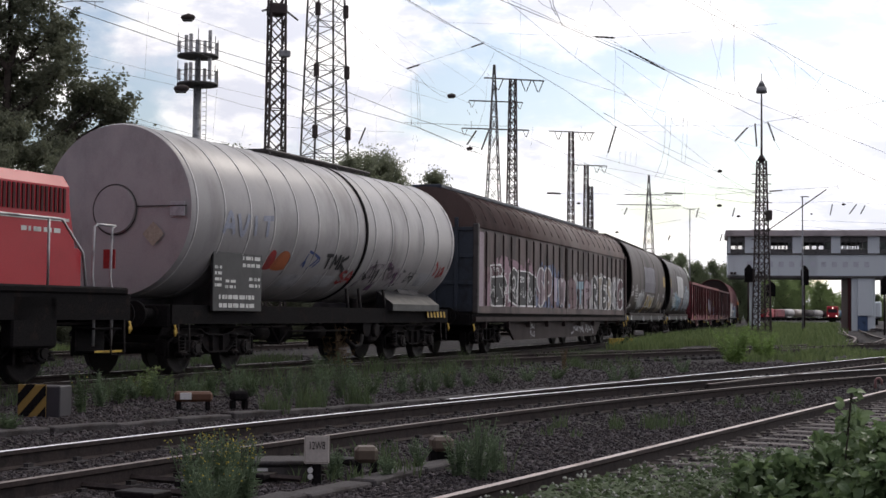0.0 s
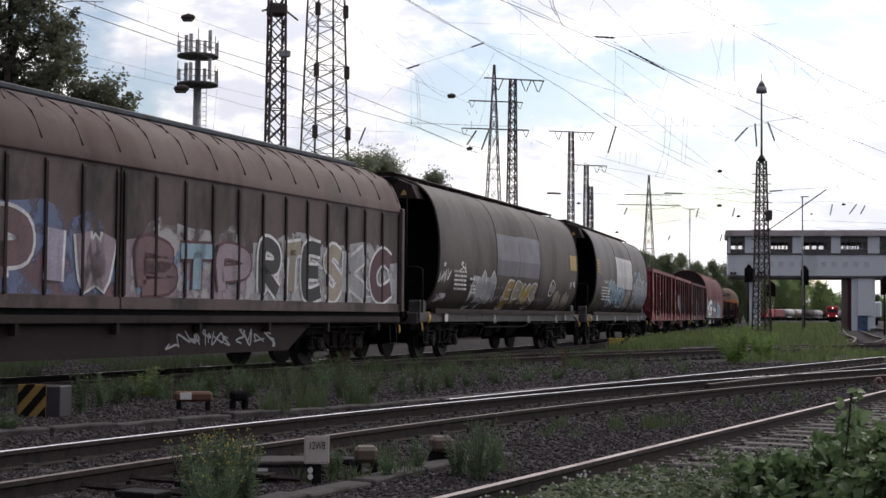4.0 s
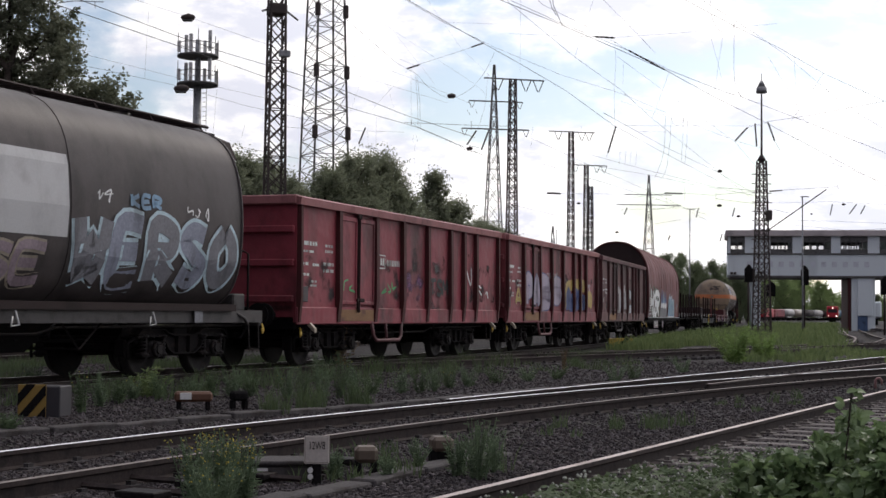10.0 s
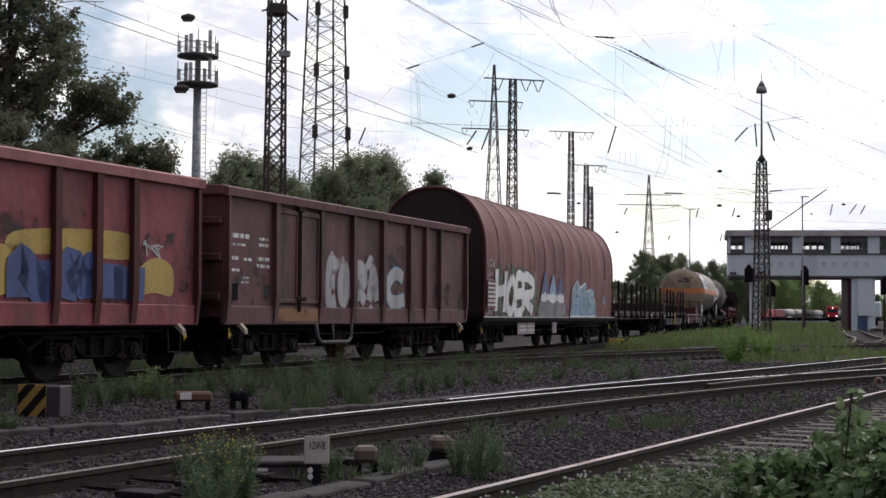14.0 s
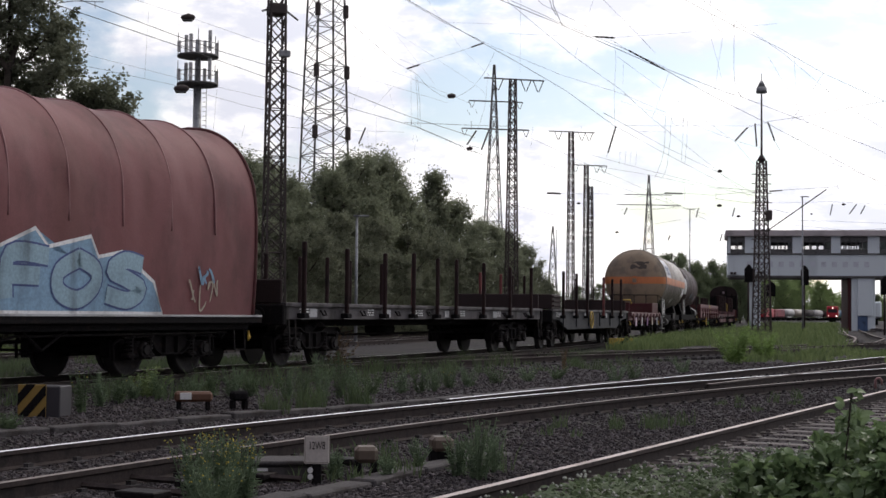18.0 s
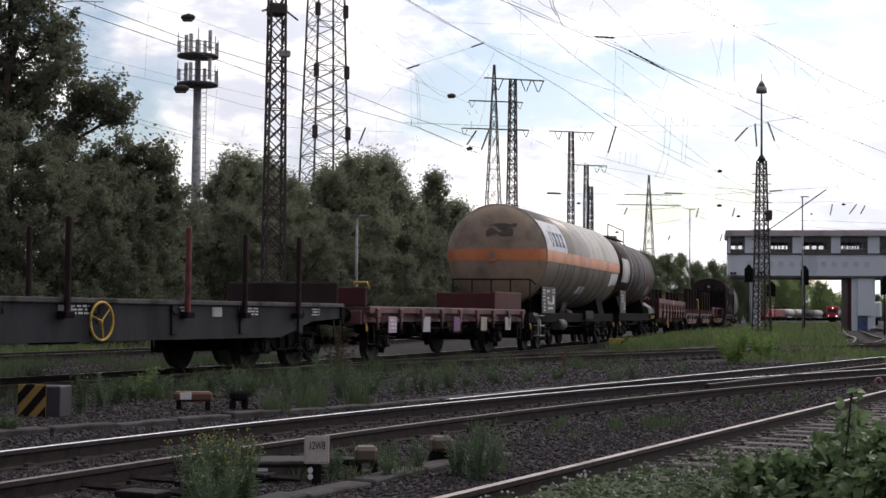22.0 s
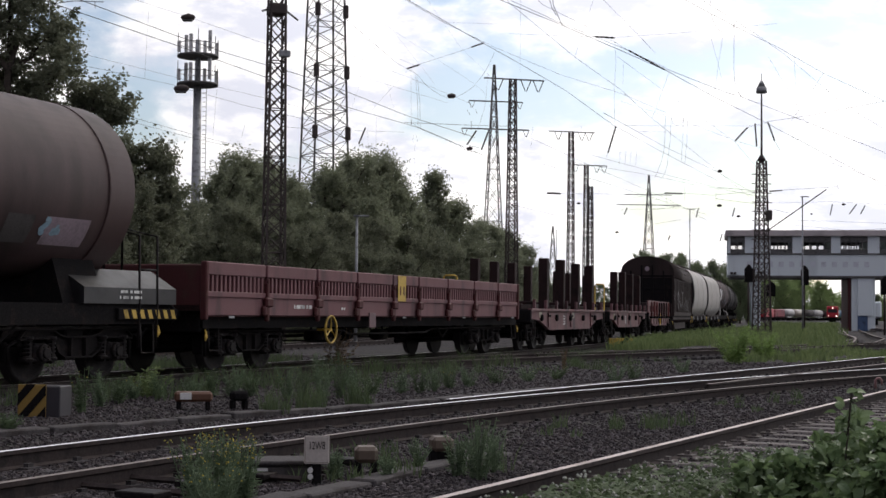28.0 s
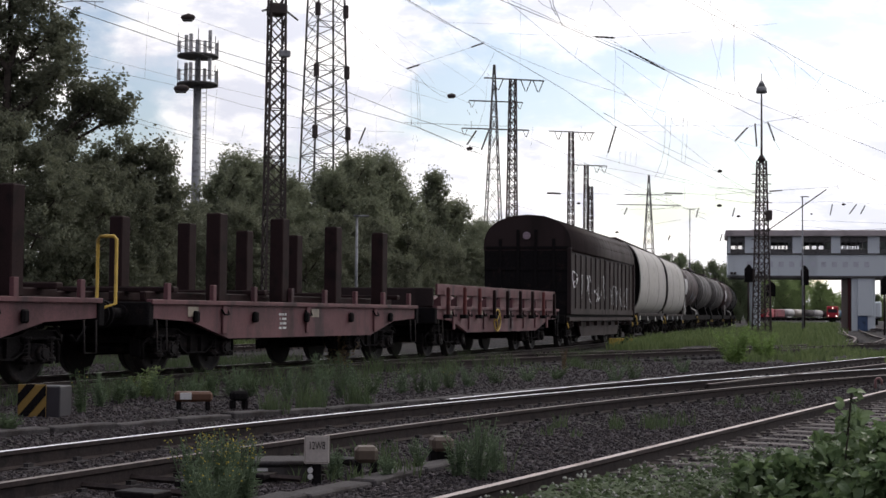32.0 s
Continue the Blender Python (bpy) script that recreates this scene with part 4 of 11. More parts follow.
GLYPHS = (
    ((0.1, 0.0), (0.15, 0.55), (0.5, 1.0), (0.85, 0.5), (0.9, 0.0)), ((0.2, 0.42), (0.85, 0.45)),
    ((0.85, 0.9), (0.3, 1.0), (0.1, 0.72), (0.5, 0.52), (0.9, 0.32), (0.6, 0.02), (0.1, 0.12)),
    ((0.15, 0.0), (0.15, 1.0), (0.75, 0.95), (0.8, 0.6), (0.2, 0.5), (0.85, 0.0)),
    ((0.5, 1.0), (0.1, 0.7), (0.1, 0.25), (0.5, 0.0), (0.9, 0.25), (0.9, 0.7), (0.5, 1.0)),
    ((0.1, 1.0), (0.2, 0.2), (0.5, 0.0), (0.8, 0.2), (0.9, 1.0)),
    ((0.15, 0.0), (0.12, 1.0), (0.85, 0.1), (0.88, 1.0)),
    ((0.85, 1.0), (0.2, 0.95), (0.15, 0.5), (0.75, 0.5), (0.15, 0.5), (0.2, 0.05), (0.9, 0.0)),
    ((0.5, 0.0), (0.5, 0.95), (0.05, 0.95), (0.95, 1.0)),
    ((0.2, 1.0), (0.15, 0.0), (0.2, 0.45), (0.85, 1.0), (0.4, 0.6), (0.9, 0.0)),
    ((0.9, 0.85), (0.4, 1.0), (0.1, 0.5), (0.4, 0.0), (0.9, 0.2), (0.88, 0.5), (0.55, 0.45)),
)


def graffiti(parent, surf, u0, u1, v0, v1, letters, fill, line, seed, weight=0.035, shade=None, label="sprayed block-letter graffiti"):
    """A row of thick unreadable strokes with outlines, sprayed on a surface surf(u, v, lift)."""
    rnd = random.Random(seed)
    mats = [GR[c] for c in fill] + [GR[line]] + ([GR[shade]] if shade else [])
    bm = bmesh.new()
    li = len(fill)
    w = (u1 - u0) / letters
    h = v1 - v0
    if shade:
        for k in range(letters * 2):
            c = (u0 + (k + 0.5) * w / 2, v0 + h * rnd.uniform(0.3, 0.6))
            pts = [(c[0] + w * 0.5 * math.cos(a) * rnd.uniform(0.7, 1.2), c[1] + h * 0.42 * math.sin(a) * rnd.uniform(0.7, 1.1)) for a in np.linspace(0, 2 * math.pi, 9)[:-1]]
            blob(bm, smooth_loop(pts, 3), surf, 0.004 + 0.0002 * k, li + 1)
    for i in range(letters):
        lean = rnd.uniform(-0.1, 0.2)
        dv = rnd.uniform(-0.06, 0.06) * h
        flip, turn = rnd.random() < 0.6, rnd.random() < 0.6
        fat = min(w, h * 0.8) * rnd.uniform(0.20, 0.30)
        for gi in [rnd.randrange(len(GLYPHS))] + ([1] if rnd.random() < 0.3 else []):
            ctrl = []
            for x, y in GLYPHS[gi]:
                x, y = (1 - x if flip else x), (1 - y if turn else y)
                x += rnd.uniform(-0.2, 0.2)
                y += rnd.uniform(-0.13, 0.13)
                ctrl.append((u0 + (i - 0.06 + 1.12 * x) * w + lean * y * h * 0.5, v0 + dv + h * (0.08 + 0.84 * y)))
            st = smooth_loop(ctrl, 5, False) + [ctrl[-1]]
            lift = 0.0065 + 0.0004 * i
            ribbon(bm, st, fat + weight * 2, surf, lift, li, False)
            ribbon(bm, st, fat, surf, lift + 0.003, i % li, False)
    part("graffiti", bm, mats, parent, label)


def tag_scrawl(parent, surf, u0, u1, v0, v1, strokes, col, seed, w=0.03, label="sprayed graffiti scrawl"):
    """A quick scrawl of looping strokes."""
    rnd = random.Random(seed)
    bm = bmesh.new()
    for i in range(strokes):
        c = u0 + (u1 - u0) * (i + 0.5) / strokes
        ww = (u1 - u0) / strokes
        ctrl = [(c + rnd.uniform(-0.6, 0.6) * ww, rnd.uniform(v0, v1)) for _ in range(rnd.choice((4, 5, 6)))]
        ribbon(bm, smooth_loop(ctrl, 6, False), w, surf, 0.007, 0)
    part("graffiti", bm, GR[col], parent, label)


def flat_side(y):
    """Surface of an upright wall on the near side; u runs backwards along the wagon so that letters read from the front end."""
    return lambda u, v, lift: Vector((-u, y + lift, v))


def panel(bm, u0, u1, v0, v1, surf, lift):
    """A rectangle of thin paint or sheet that follows a curved side."""
    cols = [[bm.verts.new(surf(u, v0 + (v1 - v0) * j / 6, lift)) for j in range(7)] for u in (u0, u1)]
    for j in range(6):
        bm.faces.new((cols[0][j], cols[0][j + 1], cols[1][j + 1], cols[1][j])).smooth = True


def drum_side(r, cz, sy=1.0):
    """Surface of a lying drum; v is the height."""
    def f(u, v, lift):
        c = max(-0.98, min(0.98, (v - cz) / r))
        a = math.acos(c)
        return Vector((-u, (r + lift) * math.sin(a) * sy, cz + (r + lift) * math.cos(a)))
    return f
# ---- the train: every wagon in its own space, x forwards, near side at +y, rail heads at z = 0 ----
def ladder(bm, x, y, z0, z1, w=0.4, along="x", r=0.02):
    d = (w / 2, 0) if along == "x" else (0, w / 2)
    for s in (-1, 1):
        tube(bm, (x + s * d[0], y + s * d[1], z0), (x + s * d[0], y + s * d[1], z1), r, seg=6)
    n = int((z1 - z0) / 0.28)
    for k in range(n):
        z = z0 + (k + 0.5) * (z1 - z0) / n
        tube(bm, (x - d[0], y - d[1], z), (x + d[0], y + d[1], z), r * 0.7, seg=5)


def locomotive():
    L = 15.6
    t = thing("diesel_shunter", "bright red diesel shunting locomotive with white handrails", "locomotive")
    underframe(t, L, 0.95, 1.35, 1.38)
    ends(t, L)
    for x in (-4.2, 4.2):
        bogie(t, x, 2.4)
    bm = bmesh.new()
    bbox(bm, -L / 2 + 0.7, L / 2 - 0.7, -1.45, 1.45, 1.33, 1.45, 0.03)
    part("running_board", bm, M_BLACK, t)
    bm = bmesh.new()
    prof = [(-1.0, 1.45), (1.0, 1.45), (1.0, 2.95), (0.88, 3.12), (-0.88, 3.12), (-1.0, 2.95)]
    extrude_x(bm, prof, -6.15, -1.6)
    hood = part("rear_hood", bm, M_RED, t, "red engine hood with louvred upper side")
    bm = bmesh.new()
    a = [(-6.15, 1.45), (-6.15, 3.05), (-6.5, 1.45)]
    f = [bm.verts.new((x, y, z)) for y in (-0.95, 0.95) for x, z in a]
    bm.faces.new(f[:3]); bm.faces.new(f[3:][::-1])
    for i in range(3):
        j = (i + 1) % 3
        bm.faces.new((f[i], f[i + 3], f[j + 3], f[j]))
    bmesh.ops.recalc_face_normals(bm, faces=bm.faces[:])
    part("hood_nose", bm, M_RED, t)
    bm = bmesh.new()
    for k in range(34):
        x = -6.05 + k * 0.105
        box(bm, x, x + 0.05, 1.0, 1.02, 2.55, 2.92)
    part("louvre", bm, M_POST, hood)
    bm = bmesh.new()
    box(bm, -6.15, -1.6, 1.0, 1.012, 2.42, 2.47)
    part("stripe", bm, M_WHITE, hood, "white lining stripe")
    label_bars(t, -5.95, 2.2, 1.006, 0.9, 0.14, 1, 5)
    bm = bmesh.new()
    bbox(bm, -1.6, 1.4, -1.42, 1.42, 1.45, 4.1, 0.12)
    cab = part("cab", bm, M_RED, t)
    bm = bmesh.new()
    for x in (-0.9, 0.4):
        bbox(bm, x, x + 0.85, 1.4, 1.44, 2.6, 3.5, 0.02)
    part("cab_window", bm, M_DKGREY, cab)
    bm = bmesh.new()
    extrude_x(bm, [(-1.0, 1.45), (1.0, 1.45), (1.0, 2.75), (0.88, 2.9), (-0.88, 2.9), (-1.0, 2.75)], 1.4, 6.6)
    part("front_hood", bm, M_RED, t)
    bm = bmesh.new()
    pts = [(x, 1.38, 2.42) for x in (-1.7, -3.2, -4.5, -5.5)]
    pipe(bm, pts + [(-6.0, 1.38, 1.95), (-6.1, 1.38, 1.4)], 0.022)
    for x in (-2.0, -3.6, -5.2):
        tube(bm, (x, 1.38, 1.4), (x, 1.38, 2.42), 0.02)
    part("handrail", bm, M_CHROME, t)
    for y in (1.34, -1.34):
        bm = bmesh.new()
        for dx in (0.0, 0.45):
            x = -6.35 - dx
            pipe(bm, [(x, y, 0.55), (x - 0.02, y, 1.3), (x + 0.05, y, 1.6), (x + 0.02, y, 2.36), (x - 0.06, y, 2.4)], 0.022)
        tube(bm, (-6.35, y, 2.4), (-6.86, y, 2.4), 0.022)
        part("grab_rail", bm, M_CHROME, t)
    bm = bmesh.new()
    for z in (0.45, 0.8, 1.12):
        bbox(bm, -7.0, -6.3, 1.05, 1.40, z, z + 0.03, 0.005)
    part("step", bm, M_BLACK, t)
    bm = bmesh.new()
    bbox(bm, -7.0, -6.3, 1.40, 1.415, 0.45, 0.485, 0.004)
    part("tread_edge", bm, M_YELLOW, t, "yellow-edged lowest step")
    for x in (-4.9, -3.0):
        bm = bmesh.new()
        bbox(bm, x - 0.5, x + 0.5, 1.2, 1.42, 0.55, 1.3, 0.03)
        part("equipment_box", bm, M_BLACK, t)
    bm = bmesh.new()
    extrude_x(bm, [(0.2, 1.45), (0.75, 1.45), (0.75, 2.05), (0.2, 2.05)], -6.8, -6.45)
    part("lower_nose", bm, M_RED, t)
    bm = bmesh.new()
    box(bm, -7.02, -6.28, 1.0, 1.06, 0.42, 1.4)
    part("step_plate", bm, M_BLACK, t)
    bm = bmesh.new()
    box(bm, -7.12, -7.10, 0.95, 1.17, 1.75, 2.05)
    part("tail_signal", bm, GR["red"], t, "small red and white tail disc")
    return t, L


def tank_rings(t, xs, r, cz, m, w=0.05, name="band"):
    for x in xs:
        bm = bmesh.new()
        revolve_x(bm, [(x - w / 2, r), (x - w / 2, r + 0.012), (x + w / 2, r + 0.012), (x + w / 2, r)], 48, 0, cz)
        part(name, bm, m, t)


def tank_body(t, L, r, cz, m, mend, dish=0.12, label=""):
    h = L / 2
    bm = bmesh.new()
    revolve_x(bm, [(-h, r * 0.985), (-h + 0.06, r), (h - 0.06, r), (h, r * 0.985)], 64, 0, cz)
    b = part("tank_shell", bm, m, t, label)
    for s in (-1, 1):
        bm = bmesh.new()
        prof = [(s * (h + dish * (1 - (k / 8) ** 2)), r * 0.985 * k / 8) for k in range(8, 0, -1)]
        rings = revolve_x(bm, prof, 64, 0, cz)
        c = bm.verts.new((s * (h + dish), 0, cz))
        for i in range(64):
            bm.faces.new((rings[-1][i], rings[-1][(i + 1) % 64], c)).smooth = True
        bmesh.ops.recalc_face_normals(bm, faces=bm.faces[:])
        part("tank_end", bm, mend, t)
    return b


def catwalk(t, x0, x1, z, half=0.35, rail=False, m=None):
    bm = bmesh.new()
    for y in (-half, half):
        bar(bm, (x0, y, z), (x1, y, z), 0.04)
    n = int((x1 - x0) / 0.25)
    for k in range(n):
        x = x0 + (k + 0.5) * (x1 - x0) / n
        box(bm, x - 0.08, x + 0.08, -half, half, z - 0.01, z + 0.02)
    for k in range(int((x1 - x0) / 1.6) + 1):
        x = x0 + 0.3 + k * 1.6
        for y in (-half, half):
            bar(bm, (x, y, z), (x, y * 1.5, z - 0.3), 0.03)
    part("catwalk", bm, m or M_SILL, t)
    if rail:
        bm = bmesh.new()
        pipe(bm, [(x0, half, z), (x0, half, z + 0.5), (x1, half, z + 0.5), (x1, half, z)], 0.02)
        part("catwalk_rail", bm, M_STEEL, t)


def grey_tank_wagon():
    L, r, cz = 14.3, 1.49, 2.81
    t = thing("tank_wagon", "pale grey insulated tank wagon with graffiti on its flank", "tank wagon")
    underframe(t, L, 0.88, 1.2, 1.2)
    ends(t, L)
    for x in (-4.7, 4.7):
        bogie(t, x)
    tank_body(t, 12.7, r, cz, M_GREYPAINT, M_GREYPAINT, 0.06)
    tank_rings(t, [6.2 - 0.95 * k for k in range(14)], r, cz, M_BAND, 0.04)
    tank_rings(t, [-0.9], r + 0.01, cz, M_BLACK, 0.12, "black_band")
    bm = bmesh.new()
    tube(bm, (6.36, 0.02, cz), (6.46, 0.02, cz), 0.42, 0.40, 32)
    part("manhole_cover", bm, M_GREYPAINT, t)
    bm = bmesh.new()
    for k in range(48):
        a = 2 * math.pi * k / 48
        b = 2 * math.pi * (k + 1) / 48
        tube(bm, (6.43, 0.02 + 0.43 * math.sin(a), cz + 0.43 * math.cos(a)), (6.43, 0.02 + 0.43 * math.sin(b), cz + 0.43 * math.cos(b)), 0.012, seg=4, caps=False)
    box(bm, 6.42, 6.435, 0.45, 1.42, cz + 0.04, cz + 0.06)
    part("cover_seam", bm, M_SILL, t)
    bm = bmesh.new()
    c = (6.425, 0.78, cz - 0.42)
    a = [bm.verts.new((c[0], c[1] + dy, c[2] + dz)) for dy, dz in ((0.21, 0), (0, 0.21), (-0.21, 0), (0, -0.21))]
    bm.faces.new(a)
    part("hazard_diamond", bm, GR["beige"], t, "faded brown hazard diamond")
    bm = bmesh.new()
    bbox(bm, 6.41, 6.43, 1.1, 1.38, cz - 0.12, cz + 0.12, 0.004)
    part("end_plate", bm, GR["silver"], t)
    catwalk(t, -3.6, 1.6, cz + r + 0.06)
    for x in (4.2, -4.5):
        bm = bmesh.new()
        prof = [(-1.25, 1.2), (1.25, 1.2), (0.95, cz - 1.15), (-0.95, cz - 1.15)]
        extrude_x(bm, prof, x - 0.6, x + 0.6)
        part("saddle", bm, M_SILL, t)
    bm = bmesh.new()
    bbox(bm, 3.55, 5.35, 1.27, 1.33, 1.10, 2.18, 0.01)
    board = part("sign_board", bm, M_DKGREY, t, "black data board with small white plates")
    for u, z, w, h, rows, sd in ((-5.3, 1.5, 0.24, 0.42, 4, 1), (-4.3, 1.86, 0.66, 0.26, 2, 2), (-4.05, 1.5, 0.42, 0.24, 2, 3), (-5.15, 1.12, 1.3, 0.3, 2, 4), (-4.95, 1.48, 0.4, 0.2, 2, 6)):
        label_bars(t, -u - w, z, 1.337, w, h, rows, sd)
    sf = drum_side(r, cz)
    lettering(t, sf, "AVIT", -5.3, -3.4, 2.42, 2.88, ["fade"], "fade", 0.1, 0.0, 3)
    for u, c, w in ((-3.3, "red", 0.3), (-2.95, "orange", 0.55)):
        bm = bmesh.new()
        blob(bm, smooth_loop([(u, 1.9), (u + w, 1.93), (u + w * 0.9, 2.2), (u + w * 0.3, 2.25), (u - 0.05, 2.05)], 4), sf, 0.006, 0)
        part("graffiti", bm, GR[c], t, "blot of sprayed colour")
    tag_scrawl(t, sf, -2.15, -1.15, 1.92, 2.3, 2, "deep_blue", 11, 0.05)
    lettering(t, sf, "TMK", -0.9, 0.25, 1.95, 2.3, ["black"], "black", 0.07, 0.0, 12)
    lettering(t, sf, "SA", 0.2, 0.85, 1.7, 2.0, ["red"], "silver", 0.06, 0.02, 13)
    mist(t, sf, 1.2, 3.6, 1.6, 2.2, "mist_purple", 14)
    tag_scrawl(t, sf, 1.3, 3.5, 1.7, 2.3, 6, "black", 14, 0.04)
    tag_scrawl(t, sf, 3.5, 4.4, 1.75, 2.1, 4, "black", 15, 0.03)
    for u0, u1, v0, v1 in ((4.5, 5.4, 1.75, 2.05), (-0.9, 0.1, 1.62, 1.86), (-2.2, -1.4, 1.6, 1.84)):
        bm = bmesh.new()
        panel(bm, u0, u1, v0, v1, sf, 0.005)
        part("painted_panel", bm, GR["silver"], t, "cleaned pale rectangle")
    tag_scrawl(t, sf, 5.3, 5.9, 1.95, 2.35, 3, "red", 17, 0.07)
    bm = bmesh.new()
    extrude_x(bm, [(0.95, 1.6), (1.36, 1.3), (1.36, 1.15), (0.95, 1.15)], -5.6, -2.7)
    part("valve_shroud", bm, M_DKGREY, t, "sloping dark steel shroud over the bogie")
    bm = bmesh.new()
    bbox(bm, -6.3, -5.0, 1.22, 1.3, 0.98, 1.16, 0.01)
    v = part("warning_beam", bm, M_BLACK, t)
    bm = bmesh.new()
    for k in range(6):
        x = -6.2 + k * 0.22
        q = [bm.verts.new(p) for p in ((x, 1.304, 1.0), (x + 0.11, 1.304, 1.0), (x + 0.17, 1.304, 1.14), (x + 0.06, 1.304, 1.14))]
        bm.faces.new(q[::-1])
    part("warning_stripe", bm, M_YELLOW, v)
    bm = bmesh.new()
    tube(bm, (-1.6, 0.4, 0.78), (-1.6, 1.2, 0.78), 0.12, 0.12, 14)
    for y in (0.7, 1.16):
        tube(bm, (-1.6, y, 0.78), (-1.6, y + 0.05, 0.78), 0.2, 0.2, 16)
    tube(bm, (-1.6, 0.9, 0.4), (-1.6, 0.9, 1.4), 0.11, 0.11, 12)
    tube(bm, (-1.6, 0.9, 1.0), (-1.6, 0.9, 1.06), 0.2, 0.2, 16)
    part("outlet_valve", bm, M_BLACK, t)
    bm = bmesh.new()
    bbox(bm, -2.3, -1.9, 0.6, 1.15, 0.45, 1.0, 0.05)
    tube(bm, (-2.1, 1.15, 0.72), (-2.1, 1.24, 0.72), 0.16, 0.14, 14)
    part("valve_box", bm, M_BOGIE, t)
    bm = bmesh.new()
    for x in (-0.6, -1.25, -2.6):
        pipe(bm, [(x, 1.16, 0.9), (x, 1.2, 1.2), (x, 1.15, 1.62)], 0.035, 6)
    part("drain_pipe", bm, M_STEEL, t)
    bm = bmesh.new()
    pipe(bm, [(-1.35, 1.2, 0.62), (-1.2, 1.24, 0.42), (-0.9, 1.24, 0.36), (-0.6, 1.2, 0.5)], 0.05, 8)
    part("hose", bm, M_BLACK, t)
    return t, L


def sliding_wall_wagon(L=23.7, dark=False):
    t = thing("sliding_wall_wagon", "long brown sliding-wall wagon, graffiti along its ribbed side" if not dark else "dark brown covered wagon with arched roof and white graffiti", "covered wagon")
    wall, roof = (M_DKBOX, M_DKBOX) if dark else (M_BOXWALL, M_BROWN)
    underframe(t, L, 0.86, 1.1, 1.32)
    ends(t, L)
    for x in (-L / 2 + 3.2, L / 2 - 3.2):
        bogie(t, x)
    e = L / 2 - 0.75 + (0.0 if dark else 0.02)
    zt, zr = (3.34, 4.42) if not dark else (3.2, 4.3)
    arc = [(1.45, zt), (1.40, zt + 0.22), (1.2, zt + 0.62), (0.85, zt + 0.88), (0.45, zr - 0.05), (0, zr)]
    if dark:
        arc = [(1.47, zt), (1.46, zt + 0.35), (1.32, zt + 0.7), (1.0, zt + 0.98), (0.5, zr + 0.05), (0, zr + 0.1)]
    fine = smooth_loop(arc, 4, False) + [arc[-1]]
    prof = fine + [(-y, z) for y, z in fine[-2::-1]]
    bm = bmesh.new()
    extrude_x(bm, prof, -e, e, smooth=True)
    rf = part("roof", bm, roof, t)
    bm = bmesh.new()
    n = 22
    for k in range(n + 1):
        x = -e + 0.1 + k * (2 * e - 0.2) / n
        for (y0, z0), (y1, z1) in zip(arc[1:4], arc[2:5]):
            tube(bm, (x, y0, z0 + 0.004), (x, y1, z1 + 0.004), 0.02, seg=4)
    part("roof_seam", bm, M_DKBOX, rf)
    bm = bmesh.new()
    bbox(bm, -e + 0.2, e - 0.2, -0.42, 0.42, zr - 0.03, zr + 0.07, 0.02)
    part("roof_walk", bm, M_BLUEGREY if not dark else M_DKBOX, rf, "dark blue-grey ridge capping")
    if not dark:
        bm = bmesh.new()
        for k in range(26):
            x = -e + 0.3 + k * (2 * e - 0.6) / 25
            bar(bm, (x, 0.75, zt + 0.93), (x + 0.25, 1.05, zt + 0.76), 0.03)
        part("roof_strap", bm, M_POST, rf)
    panels = 2
    pl = 2 * e / panels
    for p in range(panels):
        bm = bmesh.new()
        x0 = -e + p * pl + 0.02
        x1 = x0 + pl - 0.04
        box(bm, x0, x1, 1.38, 1.42, 1.15, zt)
        box(bm, x0, x1, -1.42, -1.38, 1.15, zt)
        door = part("sliding_wall", bm, wall, t)
        k = 12 if not dark else 7
        bm = bmesh.new()
        for i in range(k + 1):
            x = x0 + 0.08 + i * (pl - 0.2) / k
            extrude_x(bm, [(1.42, 1.3), (1.455, 1.34), (1.455, zt - 0.1), (1.42, zt - 0.04)], x - 0.03, x + 0.03)
        part("rib", bm, M_DKBOX, door)
        bm = bmesh.new()
        box(bm, x0, x1, 1.42, 1.45, 1.12, 1.3)
        part("door_rail", bm, wall, door)
    bm = bmesh.new()
    box(bm, -e, e, -1.36, 1.36, 1.1, 1.16)
    part("floor_deck", bm, M_BLACK, t)
    for s in (-1, 1):
        bm = bmesh.new()
        prof2 = [(-1.42, 1.16), (1.42, 1.16)] + [(y * 0.99, z - 0.02) for y, z in prof]
        extrude_x(bm, prof2, min(s * (e - 0.06), s * (e - 0.01)), max(s * (e - 0.06), s * (e - 0.01)))
        ew = part("end_wall", bm, M_BLUEGREY if not dark else M_BLACK, t)
        for y in (-0.9, -0.3, 0.3, 0.9):
            bm = bmesh.new()
            bbox(bm, s * e - 0.05, s * e + 0.05, y - 0.05, y + 0.05, 1.16, 3.9 if abs(y) < 0.5 else 3.6, 0.01)
            part("end_post", bm, M_BLUEGREY if not dark else M_BLACK, ew)
        for z in (1.9, 2.6, 3.3):
            bm = bmesh.new()
            bbox(bm, s * e - 0.04, s * e + 0.03, -1.4, 1.4, z - 0.05, z + 0.05, 0.01)
            part("end_rail", bm, M_BLUEGREY if not dark else M_BLACK, ew)
        bm = bmesh.new()
        bbox(bm, s * e - 0.09, s * e + 0.06, 1.36, 1.5, 1.12, zt + 0.1, 0.02)
        part("corner_post", bm, M_SILL if (not dark and s > 0) else wall, t)
    bm = bmesh.new()
    box(bm, -e, e, 1.32, 1.44, 0.9, 1.02)
    for k in range(9):
        x = -e * 0.9 + k * e * 0.225
        box(bm, x - 0.04, x + 0.04, 1.3, 1.42, 0.72, 0.92)
    part("lower_sill", bm, M_DKBOX, t)
    bm = bmesh.new()
